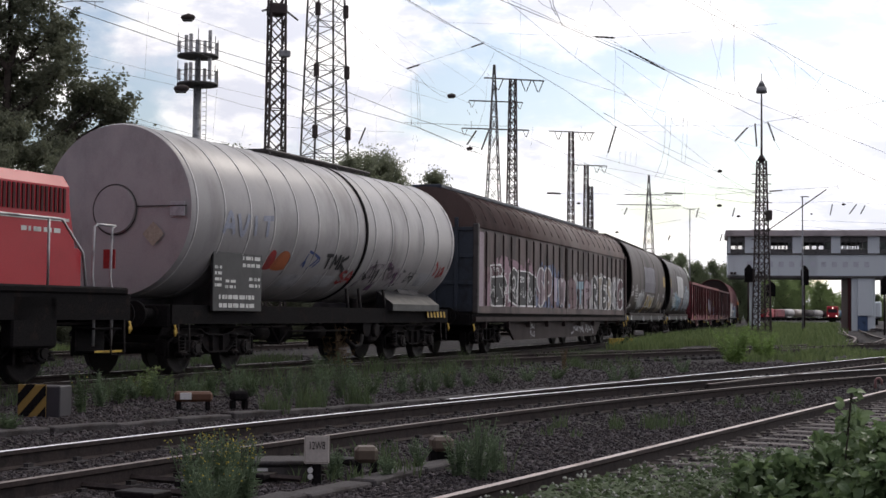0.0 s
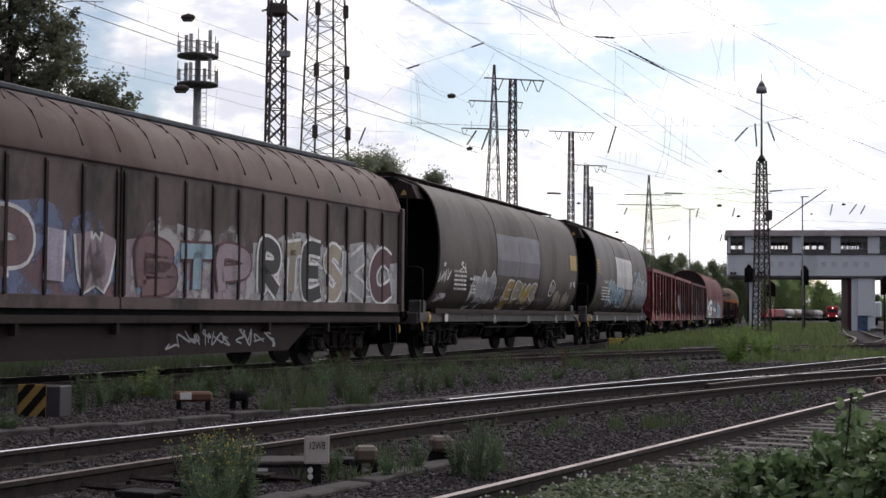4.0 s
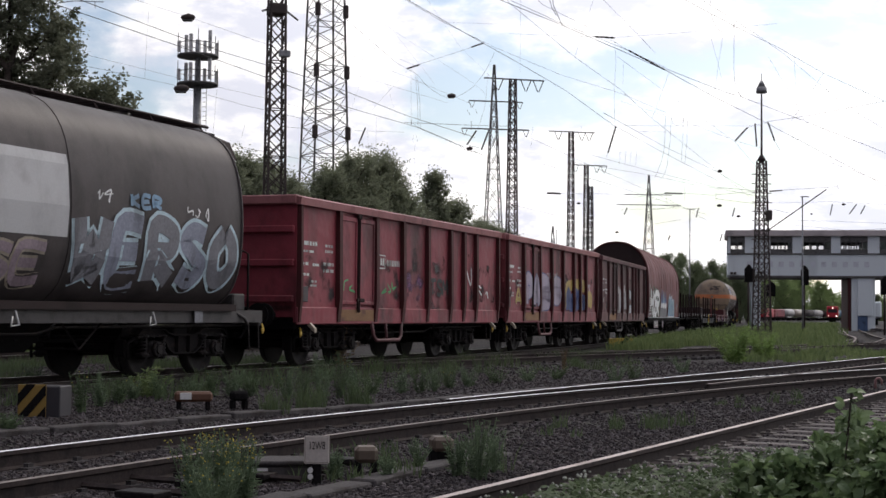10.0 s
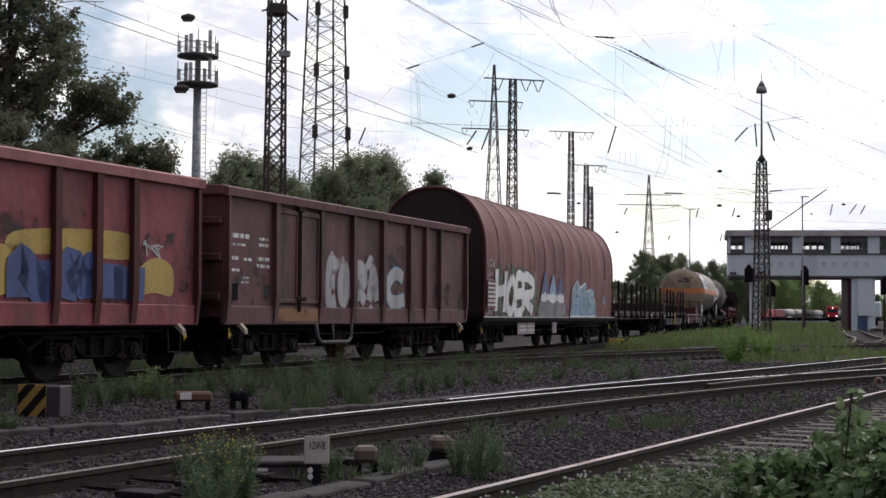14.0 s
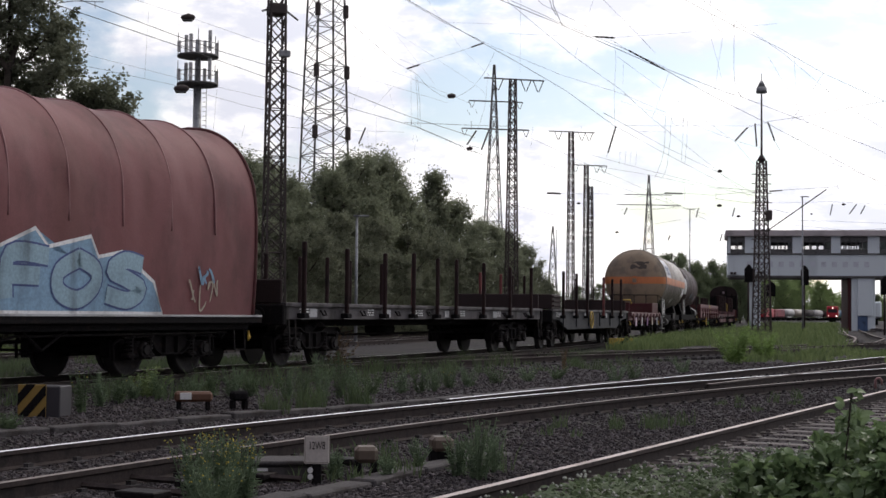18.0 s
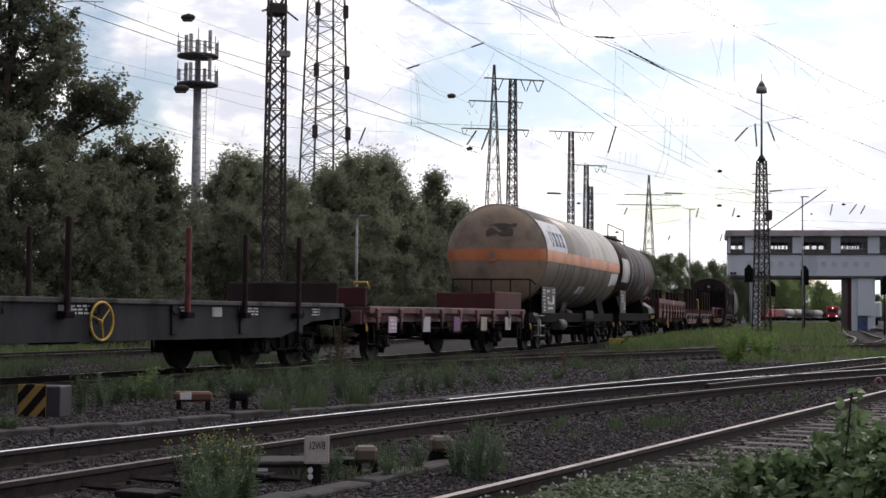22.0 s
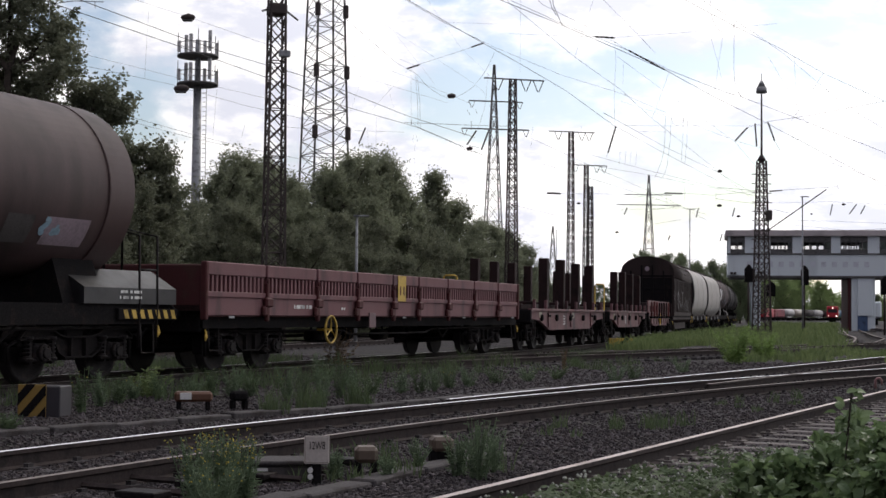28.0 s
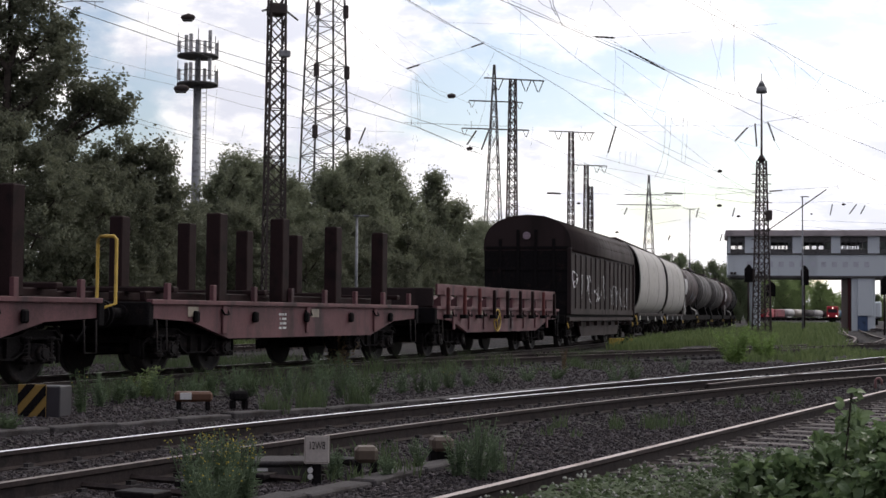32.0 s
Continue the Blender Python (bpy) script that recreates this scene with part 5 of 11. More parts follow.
    pr = [(-e * 0.63, 0.88), (-e * 0.54, 0.36), (e * 0.57, 0.36), (e * 0.66, 0.88)]
    a = [bm.verts.new((x, 1.2, z)) for x, z in pr]
    b = [bm.verts.new((x, 1.27, z)) for x, z in pr]
    bm.faces.new(a); bm.faces.new(b[::-1])
    for i in range(4):
        bm.faces.new((a[i], b[i], b[(i + 1) % 4], a[(i + 1) % 4]))
    bmesh.ops.recalc_face_normals(bm, faces=bm.faces[:])
    part("skirt", bm, M_DKBOX, t)
    if not dark:
        tag_scrawl(t, flat_side(1.272), 1.6, 5.3, 0.45, 0.78, 10, "silver", 32, 0.04)
        tag_scrawl(t, flat_side(1.272), -4.35, -3.7, 0.63, 0.8, 2, "silver", 33, 0.03)
        tag_scrawl(t, flat_side(1.272), -4.3, -3.7, 0.43, 0.6, 2, "silver", 34, 0.03)
    sf = flat_side(1.424)
    if not dark:
        def field(u0, u1, top, c, sd):
            rnd = random.Random(sd)
            n = int((u1 - u0) / 0.35)
            pts = [(u0, 1.31), (u1, 1.31)] + [(u1 - (u1 - u0) * k / n, top + rnd.uniform(-0.22, 0.12)) for k in range(n + 1)]
            bm = bmesh.new()
            v = [bm.verts.new(flat_side(1.4215)(a, b, 0.0)) for a, b in pts]
            bm.faces.new(v)
            part("graffiti", bm, GR[c], t, "broad sprayed ground colour")
        field(-e + 0.85, -7.6, 2.35, "haze", 61)
        field(-7.6, -4.2, 2.3, "mauve", 62)
        field(-4.2, -0.1, 2.3, "haze", 63)
        field(0.15, 4.2, 2.2, "mauve", 64)
        field(4.2, e - 0.15, 2.3, "silver", 65)
        mist(t, sf, -e + 0.9, -4.2, 1.32, 2.75, "mist_pink", 21)
        mist(t, sf, -4.2, -0.1, 1.32, 2.65, "mist_blue", 20)
        mist(t, sf, 0.3, 4.2, 1.32, 2.6, "mist_white", 19)
        mist(t, sf, 4.2, e - 0.3, 1.32, 2.7, "mist_white", 18)

        def slab(pts, c, edge="white"):
            bm = bmesh.new()
            blob(bm, pts, sf, 0.006, 0)
            ribbon(bm, pts + pts[:1], 0.055, sf, 0.009, 1, False)
            part("graffiti", bm, [GR[c], GR[edge]], t, "dark sprayed slab with a white outline")
        slab([(-9.4, 1.34), (-7.9, 1.34), (-7.75, 2.0), (-8.4, 2.45), (-9.45, 2.4)], "maroon")
        slab([(-6.5, 1.34), (-5.5, 1.34), (-5.3, 2.35), (-6.4, 2.35)], "black")
        slab([(-5.3, 1.34), (-4.25, 1.34), (-4.2, 2.2), (-5.15, 2.35)], "black")
        slab([(-7.5, 1.5), (-6.6, 1.34), (-6.45, 2.3), (-6.95, 2.42), (-7.45, 2.2)], "black")
        tag_scrawl(t, sf, -9.4, -7.7, 2.12, 2.35, 6, "white", 27, 0.035)
        lettering(t, sf, "Z", -9.5, -7.8, 1.35, 2.1, ["black"], "white", 0.3, 0.05, 22)
        lettering(t, sf, "O", -7.25, -6.75, 1.75, 2.2, ["white"], "white", 0.06, 0.0, 24)
        lettering(t, sf, "20", -6.25, -5.75, 2.02, 2.2, ["white"], "white", 0.035, 0.0, 25)
        lettering(t, sf, "21", -5.45, -5.0, 2.02, 2.2, ["white"], "white", 0.035, 0.0, 26)
        tag_scrawl(t, flat_side(1.432), -9.3, -4.4, 1.4, 2.0, 15, "white", 28, 0.03)
        lettering(t, flat_side(1.43), "SPIW", -4.15, -0.2, 1.34, 2.5, ["mauve", "haze", "lilac"], "white", 0.36, 0.06, 29, True, 0.08)
        lettering(t, flat_side(1.43), "BTP", 0.35, 4.1, 1.34, 2.25, ["haze", "blue", "mauve"], "maroon", 0.26, 0.05, 23)
        tag_scrawl(t, sf, 0.5, 4.0, 1.4, 2.1, 6, "sky", 30, 0.06)
        lettering(t, flat_side(1.43), "RTES", 4.3, 7.9, 1.34, 2.45, ["black", "beige"], "white", 0.26, 0.06, 24)
        lettering(t, flat_side(1.43), "KC", 7.8, e - 0.4, 1.34, 2.5, ["silver", "maroon"], "white", 0.34, 0.06, 37)
        tag_scrawl(t, sf, 4.5, e - 0.6, 1.35, 2.3, 9, "white", 31, 0.03)
        bm = bmesh.new()
        blob(bm, [(-e + 0.12, 1.3), (-e + 0.72, 1.3), (-e + 0.72, zt - 0.1), (-e + 0.12, zt - 0.1)], flat_side(1.43), 0.006, 0)
        part("pale_panel", bm, GR["mauve"], t, "pale bare panel beside the corner post")
    else:
        tag_scrawl(t, sf, -e + 0.6, 0.5, 1.5, 2.6, 7, "white", 25, 0.07)
        tag_scrawl(t, sf, 1.0, e - 1, 1.4, 2.2, 6, "silver", 26, 0.06)
        bm = bmesh.new()
        tube(bm, (e + 0.05, 0.0, 3.7), (e + 0.09, 0.0, 3.7), 0.13, 0.13, 14)
        part("tail_lamp_disc", bm, GR["mauve"], t)
    return t, L


def hopper_side(e, zb=1.2):
    """Half outline of a grain hopper: belly, flank, shoulder, roof."""
    return [(0.95, zb), (1.25, zb + 0.28), (1.42, zb + 0.75), (1.47, zb + 1.4), (1.42, zb + 2.05), (1.26, zb + 2.6), (0.94, zb + 2.98), (0.46, zb + 3.17), (0.0, zb + 3.22)]


def hopper_surf():
    half = hopper_side(0)
    zs = [z for y, z in half]
    ys = [y for y, z in half]

    def f(u, v, lift):
        return Vector((-u, float(np.interp(v, zs, ys)) + lift + 0.012, v))
    return f


def hopper_wagon(L, body, patch, seed, white=False):
    t = thing("hopper_wagon", "grimy rounded grain hopper wagon with " + ("white patch and blue graffiti" if seed == 2 else "graffiti along the lower flank" if seed == 1 else "pale clean sides"), "hopper wagon", "rounded hopper wagons")
    e = 7.25 if seed < 3 else L / 2 - 0.75
    underframe(t, L, 0.9, 1.12, 1.26, M_SILL if seed < 3 else None)
    ends(t, L)
    for x in (-L / 2 + 2.9, L / 2 - 2.9):
        bogie(t, x)
    half = hopper_side(e)
    prof = smooth_loop(half, 3, False) + [half[-1]]
    prof = prof + [(-y, z) for y, z in prof[-2::-1]]
    bm = bmesh.new()
    # ends of the shell are cut back in a curve: less at the roof, more at the belly
    rings = []
    for x, cut in ((e, 1), (e - 0.9, 0), (0, 0), (-e + 0.9, 0), (-e, 1)):
        rings.append([bm.verts.new((x, y, z)) for y, z in prof])
    n = len(prof)
    for p, q in zip(rings, rings[1:]):
        for i in range(n - 1):
            bm.faces.new((p[i], p[i + 1], q[i + 1], q[i])).smooth = True
        bm.faces.new((p[n - 1], p[0], q[0], q[n - 1]))
    bmesh.ops.recalc_face_normals(bm, faces=bm.faces[:])
    part("shell", bm, body, t)
    for s in (-1, 1):
        # recess faces are black under any shell colour, standing in for deep shade
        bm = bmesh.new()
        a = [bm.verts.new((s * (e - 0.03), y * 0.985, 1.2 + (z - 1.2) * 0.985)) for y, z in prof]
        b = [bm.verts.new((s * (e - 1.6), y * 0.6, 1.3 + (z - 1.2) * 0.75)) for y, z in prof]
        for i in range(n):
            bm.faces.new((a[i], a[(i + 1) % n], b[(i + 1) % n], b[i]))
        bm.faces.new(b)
        part("end_hollow", bm, M_BLACK, t, "hollow end below the roof overhang, its shade coloured black")
        bm = bmesh.new()
        pipe(bm, [(s * e, y, z) for y, z in prof], 0.03, 6)
        part("end_rim", bm, body, t)
        bm = bmesh.new()
        ladder(bm, s * (e + 0.5), 0.6, 1.1, 4.2, 0.4, "y")
        pipe(bm, [(s * (e + 0.62), 1.25, 1.0), (s * (e + 0.62), 1.25, 2.15), (s * (e + 0.62), 1.15, 2.2), (s * (e + 0.62), 0.4, 2.2), (s * (e + 0.62), 0.3, 2.15), (s * (e + 0.62), 0.3, 1.0)], 0.022)
        part("end_ladder", bm, M_STEEL, t)
        bm = bmesh.new()
        bbox(bm, min(s * (e + 0.05), s * (e + 0.12)), max(s * (e + 0.05), s * (e + 0.12)), -1.25, 1.25, 1.0, 1.14, 0.01)
        pipe(bm, [(s * (e + 0.1), 1.25, 1.1), (s * (e + 0.35), 1.35, 0.98), (s * (e + 0.45), 1.35, 0.88)], 0.03)
        part("end_platform", bm, M_YELLOW if s > 0 else M_SILL, t)
        bm = bmesh.new()
        extrude_x(bm, [(-0.5, 4.27), (0.5, 4.27), (0.5, 4.37), (-0.5, 4.37)], min(s * (e - 0.5), s * (e + 0.62)), max(s * (e - 0.5), s * (e + 0.62)))
        part("roof_lip", bm, M_BLACK, t)
    catwalk(t, -e - 0.5, e + 0.5, 4.48, 0.42, False, M_DKBOX)
    if seed < 3:
        for s in (-1, 1):
            bm = bmesh.new()
            extrude_x(bm, [(-1.05, 3.85), (1.05, 3.85), (0.9, 4.18), (0.45, 4.36), (-0.45, 4.36), (-0.9, 4.18)], min(s * (e - 0.1), s * (e + 0.5)), max(s * (e - 0.1), s * (e + 0.5)))
            part("end_hood", bm, M_DKBOX, t, "dark hood over the end platform")
            bm = bmesh.new()
            box(bm, min(s * (e + 0.05), s * (L / 2 - 0.62)), max(s * (e + 0.05), s * (L / 2 - 0.62)), -1.25, 1.25, 1.02, 1.1)
            part("platform_deck", bm, M_BLACK, t)
            bm = bmesh.new()
            bbox(bm, min(s * (e + 0.2), s * (e + 0.62)), max(s * (e + 0.2), s * (e + 0.62)), 0.9, 1.2, 1.1, 1.42, 0.03)
            part("equipment_box", bm, M_SILL, t)
            for y, c in ((0.72, "yellow"), (0.3, "orange")):
                bm = bmesh.new()
                q = [bm.verts.new((s * (e + 0.505), y + dy, z)) for dy, z in ((-0.09, 3.93), (0.09, 3.93), (0.0, 4.08))]
                bm.faces.new(q)
                part("warning_triangle", bm, GR[c], t)
    for x in (2.31, -2.33):
        bm = bmesh.new()
        pipe(bm, [(x, y, z) for y, z in prof], 0.013, 5)
        part("weld_seam", bm, body, t)
    bm = bmesh.new()
    for k in range(4):
        x = -e + 1.8 + k * (2 * e - 3.6) / 3
        tube(bm, (x, 0, 4.3), (x, 0, 4.46), 0.3, 0.28, 14)
    part("loading_hatch", bm, M_SILL, t)
    bm = bmesh.new()
    extrude_x(bm, [(1.26, 1.1), (1.38, 1.1), (1.38, 1.22), (1.26, 1.22)], -e, e)
    extrude_x(bm, [(-1.38, 1.1), (-1.26, 1.1), (-1.26, 1.22), (-1.38, 1.22)], -e, e)
    part("belly_rail", bm, M_DKBOX, t)
    for x in (-2.2, 0.0, 2.2):
        bm = bmesh.new()
        a = [bm.verts.new((x + dx, dy, 1.2)) for dx, dy in ((-1, -0.9), (1, -0.9), (1, 0.9), (-1, 0.9))]
        b = [bm.verts.new((x + dx, dy, 0.45)) for dx, dy in ((-0.35, -0.5), (0.35, -0.5), (0.35, 0.5), (-0.35, 0.5))]
        for i in range(4):
            bm.faces.new((a[i], a[(i + 1) % 4], b[(i + 1) % 4], b[i]))
        bm.faces.new(b)
        part("discharge_chute", bm, M_BLACK, t)
    sf = hopper_surf()

    def patch_part(u0, u1, v0, v1, m, label):
        b = bmesh.new()
        k = 8
        cols = [[b.verts.new(sf(u, v0 + (v1 - v0) * i / k, 0.006)) for i in range(k + 1)] for u in (u0, u1)]
        for i in range(k):
            b.faces.new((cols[0][i], cols[0][i + 1], cols[1][i + 1], cols[1][i]))
        part("painted_patch", b, m, t, label)
    if seed == 1:
        patch_part(-2.3, -0.02, 2.17, 3.3, M_PATCH, "lavender-grey repainted rectangle")
        patch_part(0.02, 2.3, 2.17, 3.34, M_PATCH, "lavender-grey repainted rectangle")
        patch_part(6.2, 7.1, 2.55, 3.05, GR["yellow"], "ochre data square")
        tag_scrawl(t, sf, -7.2, -6.3, 1.85, 2.22, 3, "white", 31, 0.045)
        lettering(t, sf, "O", -6.9, -6.75, 2.24, 2.36, ["white"], "white", 0.04, 0.0, 30)
        tag_scrawl(t, sf, -6.95, -6.25, 1.32, 1.75, 3, "white", 32, 0.05)
        tag_scrawl(t, sf, -6.95, -6.2, 1.34, 1.72, 2, "white", 29, 0.05)
        tag_scrawl(t, sf, -5.65, -5.0, 2.12, 2.4, 2, "white", 33, 0.035)
        label_bars(t, 5.1, 1.66, 1.455, 1.0, 0.55, 5, 34, None, 0.05)
        patch_part(-4.85, -4.15, 1.9, 2.08, M_DKGREY, "black name plate")
        label_bars(t, 4.2, 1.93, 1.478, 0.6, 0.12, 1, 36, None, 0.05)
        label_bars(t, 4.3, 1.6, 1.45, 0.45, 0.26, 3, 38, None, 0.05)
        lettering(t, sf, "UNA", -4.4, -2.2, 1.25, 2.25, ["silver"], "white", 0.34, 0.045, 35)
        tag_scrawl(t, sf, -2.2, -1.0, 1.35, 1.95, 5, "lilac", 39, 0.05)
        lettering(t, sf, "ERMS", -1.2, 2.2, 1.3, 2.0, ["yellow", "beige"], "white", 0.22, 0.05, 36)
        tag_scrawl(t, sf, 2.3, 3.6, 1.4, 1.8, 6, "grey", 40, 0.05)
        lettering(t, sf, "O", 3.6, 4.35, 1.65, 2.2, ["white"], "white", 0.05, 0.0, 37)
        tag_scrawl(t, sf, 3.72, 4.22, 1.75, 2.1, 3, "white", 41, 0.03)
        lettering(t, sf, "SUN", 4.4, 6.5, 1.28, 1.85, ["beige"], "beige", 0.2, 0.0, 38)
        tag_scrawl(t, sf, 6.3, 7.1, 1.95, 2.2, 2, "white", 42, 0.035)
    elif seed == 2:
        patch_part(-2.33, -0.02, 2.2, 3.38, M_PATCHW, "clean white rectangle")
        patch_part(0.02, 2.27, 2.16, 3.38, M_PATCHW, "clean white rectangle")
        for k in range(5):
            patch_part(-7.02, -6.4, 2.64 + 0.1 * k, 2.7 + 0.1 * k, GR["yellow"], "ochre line of data lettering")
        bm = bmesh.new()
        blob(bm, smooth_loop([(-6.5, 2.4), (-6.2, 2.3), (-5.85, 2.38), (-5.85, 2.5), (-6.2, 2.52), (-6.45, 2.6)], 4), sf, 0.006, 0)
        part("graffiti", bm, GR["magenta"], t, "blot of magenta spray")
        tag_scrawl(t, sf, -5.3, -3.95, 2.25, 2.42, 6, "white", 41, 0.03)
        label_bars(t, 4.1, 1.62, 1.46, 2.0, 0.55, 5, 42, None, 0.05)
        lettering(t, sf, "CRMCD", -4.25, 0.3, 1.42, 2.42, ["sky", "blue"], "white", 0.3, 0.03, 43, True, 0.3)
        lettering(t, sf, "SE", 0.4, 1.85, 1.46, 2.05, ["mauve"], "beige", 0.14, 0.04, 46)
        lettering(t, sf, "WERSO", 2.4, 7.1, 1.45, 2.6, ["grey", "fade"], "pale_blue", 0.30, 0.065, 44)
        lettering(t, sf, "KER", 3.8, 4.7, 2.7, 2.95, ["sky"], "sky", 0.07, 0.0, 47)
        tag_scrawl(t, sf, 2.9, 3.4, 2.75, 2.95, 2, "white", 48, 0.03)
        tag_scrawl(t, sf, 5.4, 6.2, 2.62, 2.85, 3, "white", 49, 0.03)
    for x in (e - 0.9, -e + 1.2):
        bm = bmesh.new()
        bbox(bm, x - 0.13, x + 0.13, 1.345, 1.36, 0.9, 1.1, 0.004)
        part("chalk_plate", bm, GR["white"] if x > 0 else GR["grey"], t)
    for x in (2.3, -1.2, -4.6):
        bm = bmesh.new()
        pipe(bm, [(x, 1.4, 1.08), (x - 0.06, 1.43, 0.88), (x + 0.12, 1.43, 0.86), (x + 0.06, 1.4, 1.0)], 0.018, 5)
        part("rope_hook", bm, M_CHROME, t, "bright bent rope hook")
    return t, L


def open_wagon(L, wall, post, seed, top=3.36):
    lab = {1: "red open wagon with dark vertical posts and few tags", 2: "faded red open wagon, lilac letters and a blue and ochre mass", 3: "dark brown open wagon with pale graffiti patches"}[seed]
    t = thing("open_wagon", lab, "open wagon", "high-sided open wagons")
    e = 6.28
    rail = M_TOPRAIL if seed < 3 else M_FLATRED
    underframe(t, L, 0.82, 1.05, 1.28)
    ends(t, L)
    for x in (-L / 2 + 2.7, L / 2 - 2.7):
        bogie(t, x)
    zb = 0.9
    bm = bmesh.new()
    box(bm, -e, e, -1.32, 1.32, 1.12, 1.22)
    part("floor", bm, M_OPENDK, t)
    for s in (-1, 1):
        bm = bmesh.new()
        box(bm, -e, e, min(s * 1.34, s * 1.39), max(s * 1.34, s * 1.39), zb, top - 0.1)
        side = part("side_wall", bm, wall, t)
        bm = bmesh.new()
        pr = [(s * 1.30, top), (s * 1.36, top), (s * 1.52, top - 0.05), (s * 1.50, top - 0.19), (s * 1.32, top - 0.19)]
        extrude_x(bm, pr if s < 0 else pr[::-1], -e - 0.06, e + 0.06)
        bmesh.ops.recalc_face_normals(bm, faces=bm.faces[:])
        part("top_rail", bm, rail, side)
        bm = bmesh.new()
        bbox(bm, -e, e, min(s * 1.39, s * 1.43), max(s * 1.39, s * 1.43), zb - 0.04, zb + 0.3, 0.015)
        part("bottom_rail", bm, wall, side)
        # on the red wagons the posts' shading is put into a darker red
        for x in (e - 0.07, 4.36, 2.4, 0.8, -0.8, -2.4, -3.4, -4.36, -e + 0.07):
            b2 = bmesh.new()
            yi = s * 1.385
            vs = [(yi, zb), (s * 1.45, zb), (s * 1.50, zb + 0.5), (s * 1.48, top - 0.19), (yi, top - 0.19)]
            w = 0.045 if abs(x) > 6 else 0.075
            extrude_x(b2, vs if s < 0 else vs[::-1], x - w, x + w)
            bmesh.ops.recalc_face_normals(b2, faces=b2.faces[:])
            part("post", b2, post, side)
        for x0, x1 in ((2.5, 3.35), (3.45, 4.27)):
            bm = bmesh.new()
            y0, y1 = sorted((s * 1.385, s * 1.425))
            bbox(bm, x0, x1, y0, y1, zb + 0.36, top - 0.27, 0.02)
            for a, b, c, d in ((x0, x0 + 0.07, zb + 0.36, top - 0.27), (x1 - 0.07, x1, zb + 0.36, top - 0.27), (x0, x1, zb + 0.36, zb + 0.44), (x0, x1, top - 0.37, top - 0.27)):
                bbox(bm, a, b, min(s * 1.42, s * 1.45), max(s * 1.42, s * 1.45), c, d, 0.012)
            part("door_leaf", bm, wall, side)
        bm = bmesh.new()
        bar(bm, (3.4, s * 1.46, zb + 0.2), (3.4, s * 1.46, top - 0.1), 0.06)
        bbox(bm, 3.3, 3.5, min(s * 1.44, s * 1.5), max(s * 1.44, s * 1.5), top - 0.3, top - 0.14, 0.02)
        bbox(bm, 3.12, 3.5, min(s * 1.44, s * 1.49), max(s * 1.44, s * 1.49), zb + 0.42, zb + 0.5, 0.015)
        part("door_bar", bm, M_STAKE, side, "dark locking bar between the door leaves")
        bm = bmesh.new()
        bbox(bm, 2.5, 4.27, min(s * 1.43, s * 1.44), max(s * 1.43, s * 1.44), zb + 0.02, zb + 0.26, 0.004)
        part("door_sill", bm, M_RUSTOCHRE, side, "ochre rusty panel under the doors")
    for s in (-1, 1):
        bm = bmesh.new()
        box(bm, min(s * (e - 0.05), s * e), max(s * (e - 0.05), s * e), -1.34, 1.34, zb + 0.1, top - 0.1)
        part("end_wall", bm, wall, t)
        for z in (1.35, 2.05, 2.7):
            bm = bmesh.new()
            bbox(bm, min(s * e, s * (e + 0.08)), max(s * e, s * (e + 0.08)), -1.36, 1.36, z - 0.07, z + 0.07, 0.02)
            part("end_rib", bm, wall, t)
        bm = bmesh.new()
        bbox(bm, min(s * (e - 0.1), s * (e + 0.1)), max(s * (e - 0.1), s * (e + 0.1)), -1.42, 1.42, top - 0.18, top, 0.02)
        part("end_rail", bm, rail, t)
        for x in (s * (e - 0.6),):
            bm = bmesh.new()
            extrude_x(bm, [(1.4, zb + 0.02), (1.54, zb - 0.12), (1.54, zb - 0.2), (1.38, zb - 0.06)], x - 0.05, x + 0.05)
            part("rope_bracket", bm, GR["beige"], t)
    bm = bmesh.new()
    pipe(bm, [(2.55, 1.4, zb), (2.5, 1.44, 0.6), (2.35, 1.44, 0.5), (1.05, 1.44, 0.5), (0.9, 1.44, 0.6), (0.8, 1.4, zb)], 0.04, 7)
    tube(bm, (1.75, 1.44, 0.5), (1.75, 1.4, zb), 0.03)
    part("door_step", bm, M_FLATRED if seed != 3 else M_FLATGREY, t)
    sf = flat_side(1.396)
    for x, z, w, h, rows, sd in ((5.35, 2.36, 0.75, 0.16, 1, 50), (5.5, 2.24, 0.75, 0.09, 1, 55), (5.75, 1.98, 0.3, 0.12, 1, 60), (5.25, 1.98, 0.3, 0.1, 1, 61), (5.7, 1.78, 0.34, 0.1, 1, 62), (4.6, 2.26, 0.36, 0.22, 2, 70), (4.55, 1.86, 0.5, 0.26, 2, 71), (5.35, 1.58, 0.3, 0.16, 2, 72)):
        label_bars(t, x, z, 1.398, w, h, rows, sd + seed)
    bm = bmesh.new()
    bbox(bm, 5.78, 6.18, 1.395, 1.42, 1.3, 1.6, 0.01)
    part("label_frame", bm, M_FLATGREY if seed < 3 else M_BLACK, t, "small grey label holder")
    rnd = random.Random(400 + seed)
    for a, b in ((-6.2, -4.5), (-2.3, -0.9), (-0.7, 0.7), (0.9, 2.3), (2.5, 3.3), (3.5, 4.3), (4.45, 6.2)):
        v = rnd.uniform(1.0, 1.6)
        mist(t, flat_side(1.395), a, b, v, min(3.1, v + rnd.uniform(0.6, 1.4)), "soot", rnd.randrange(999), 5, "dark smear of soot and rust")
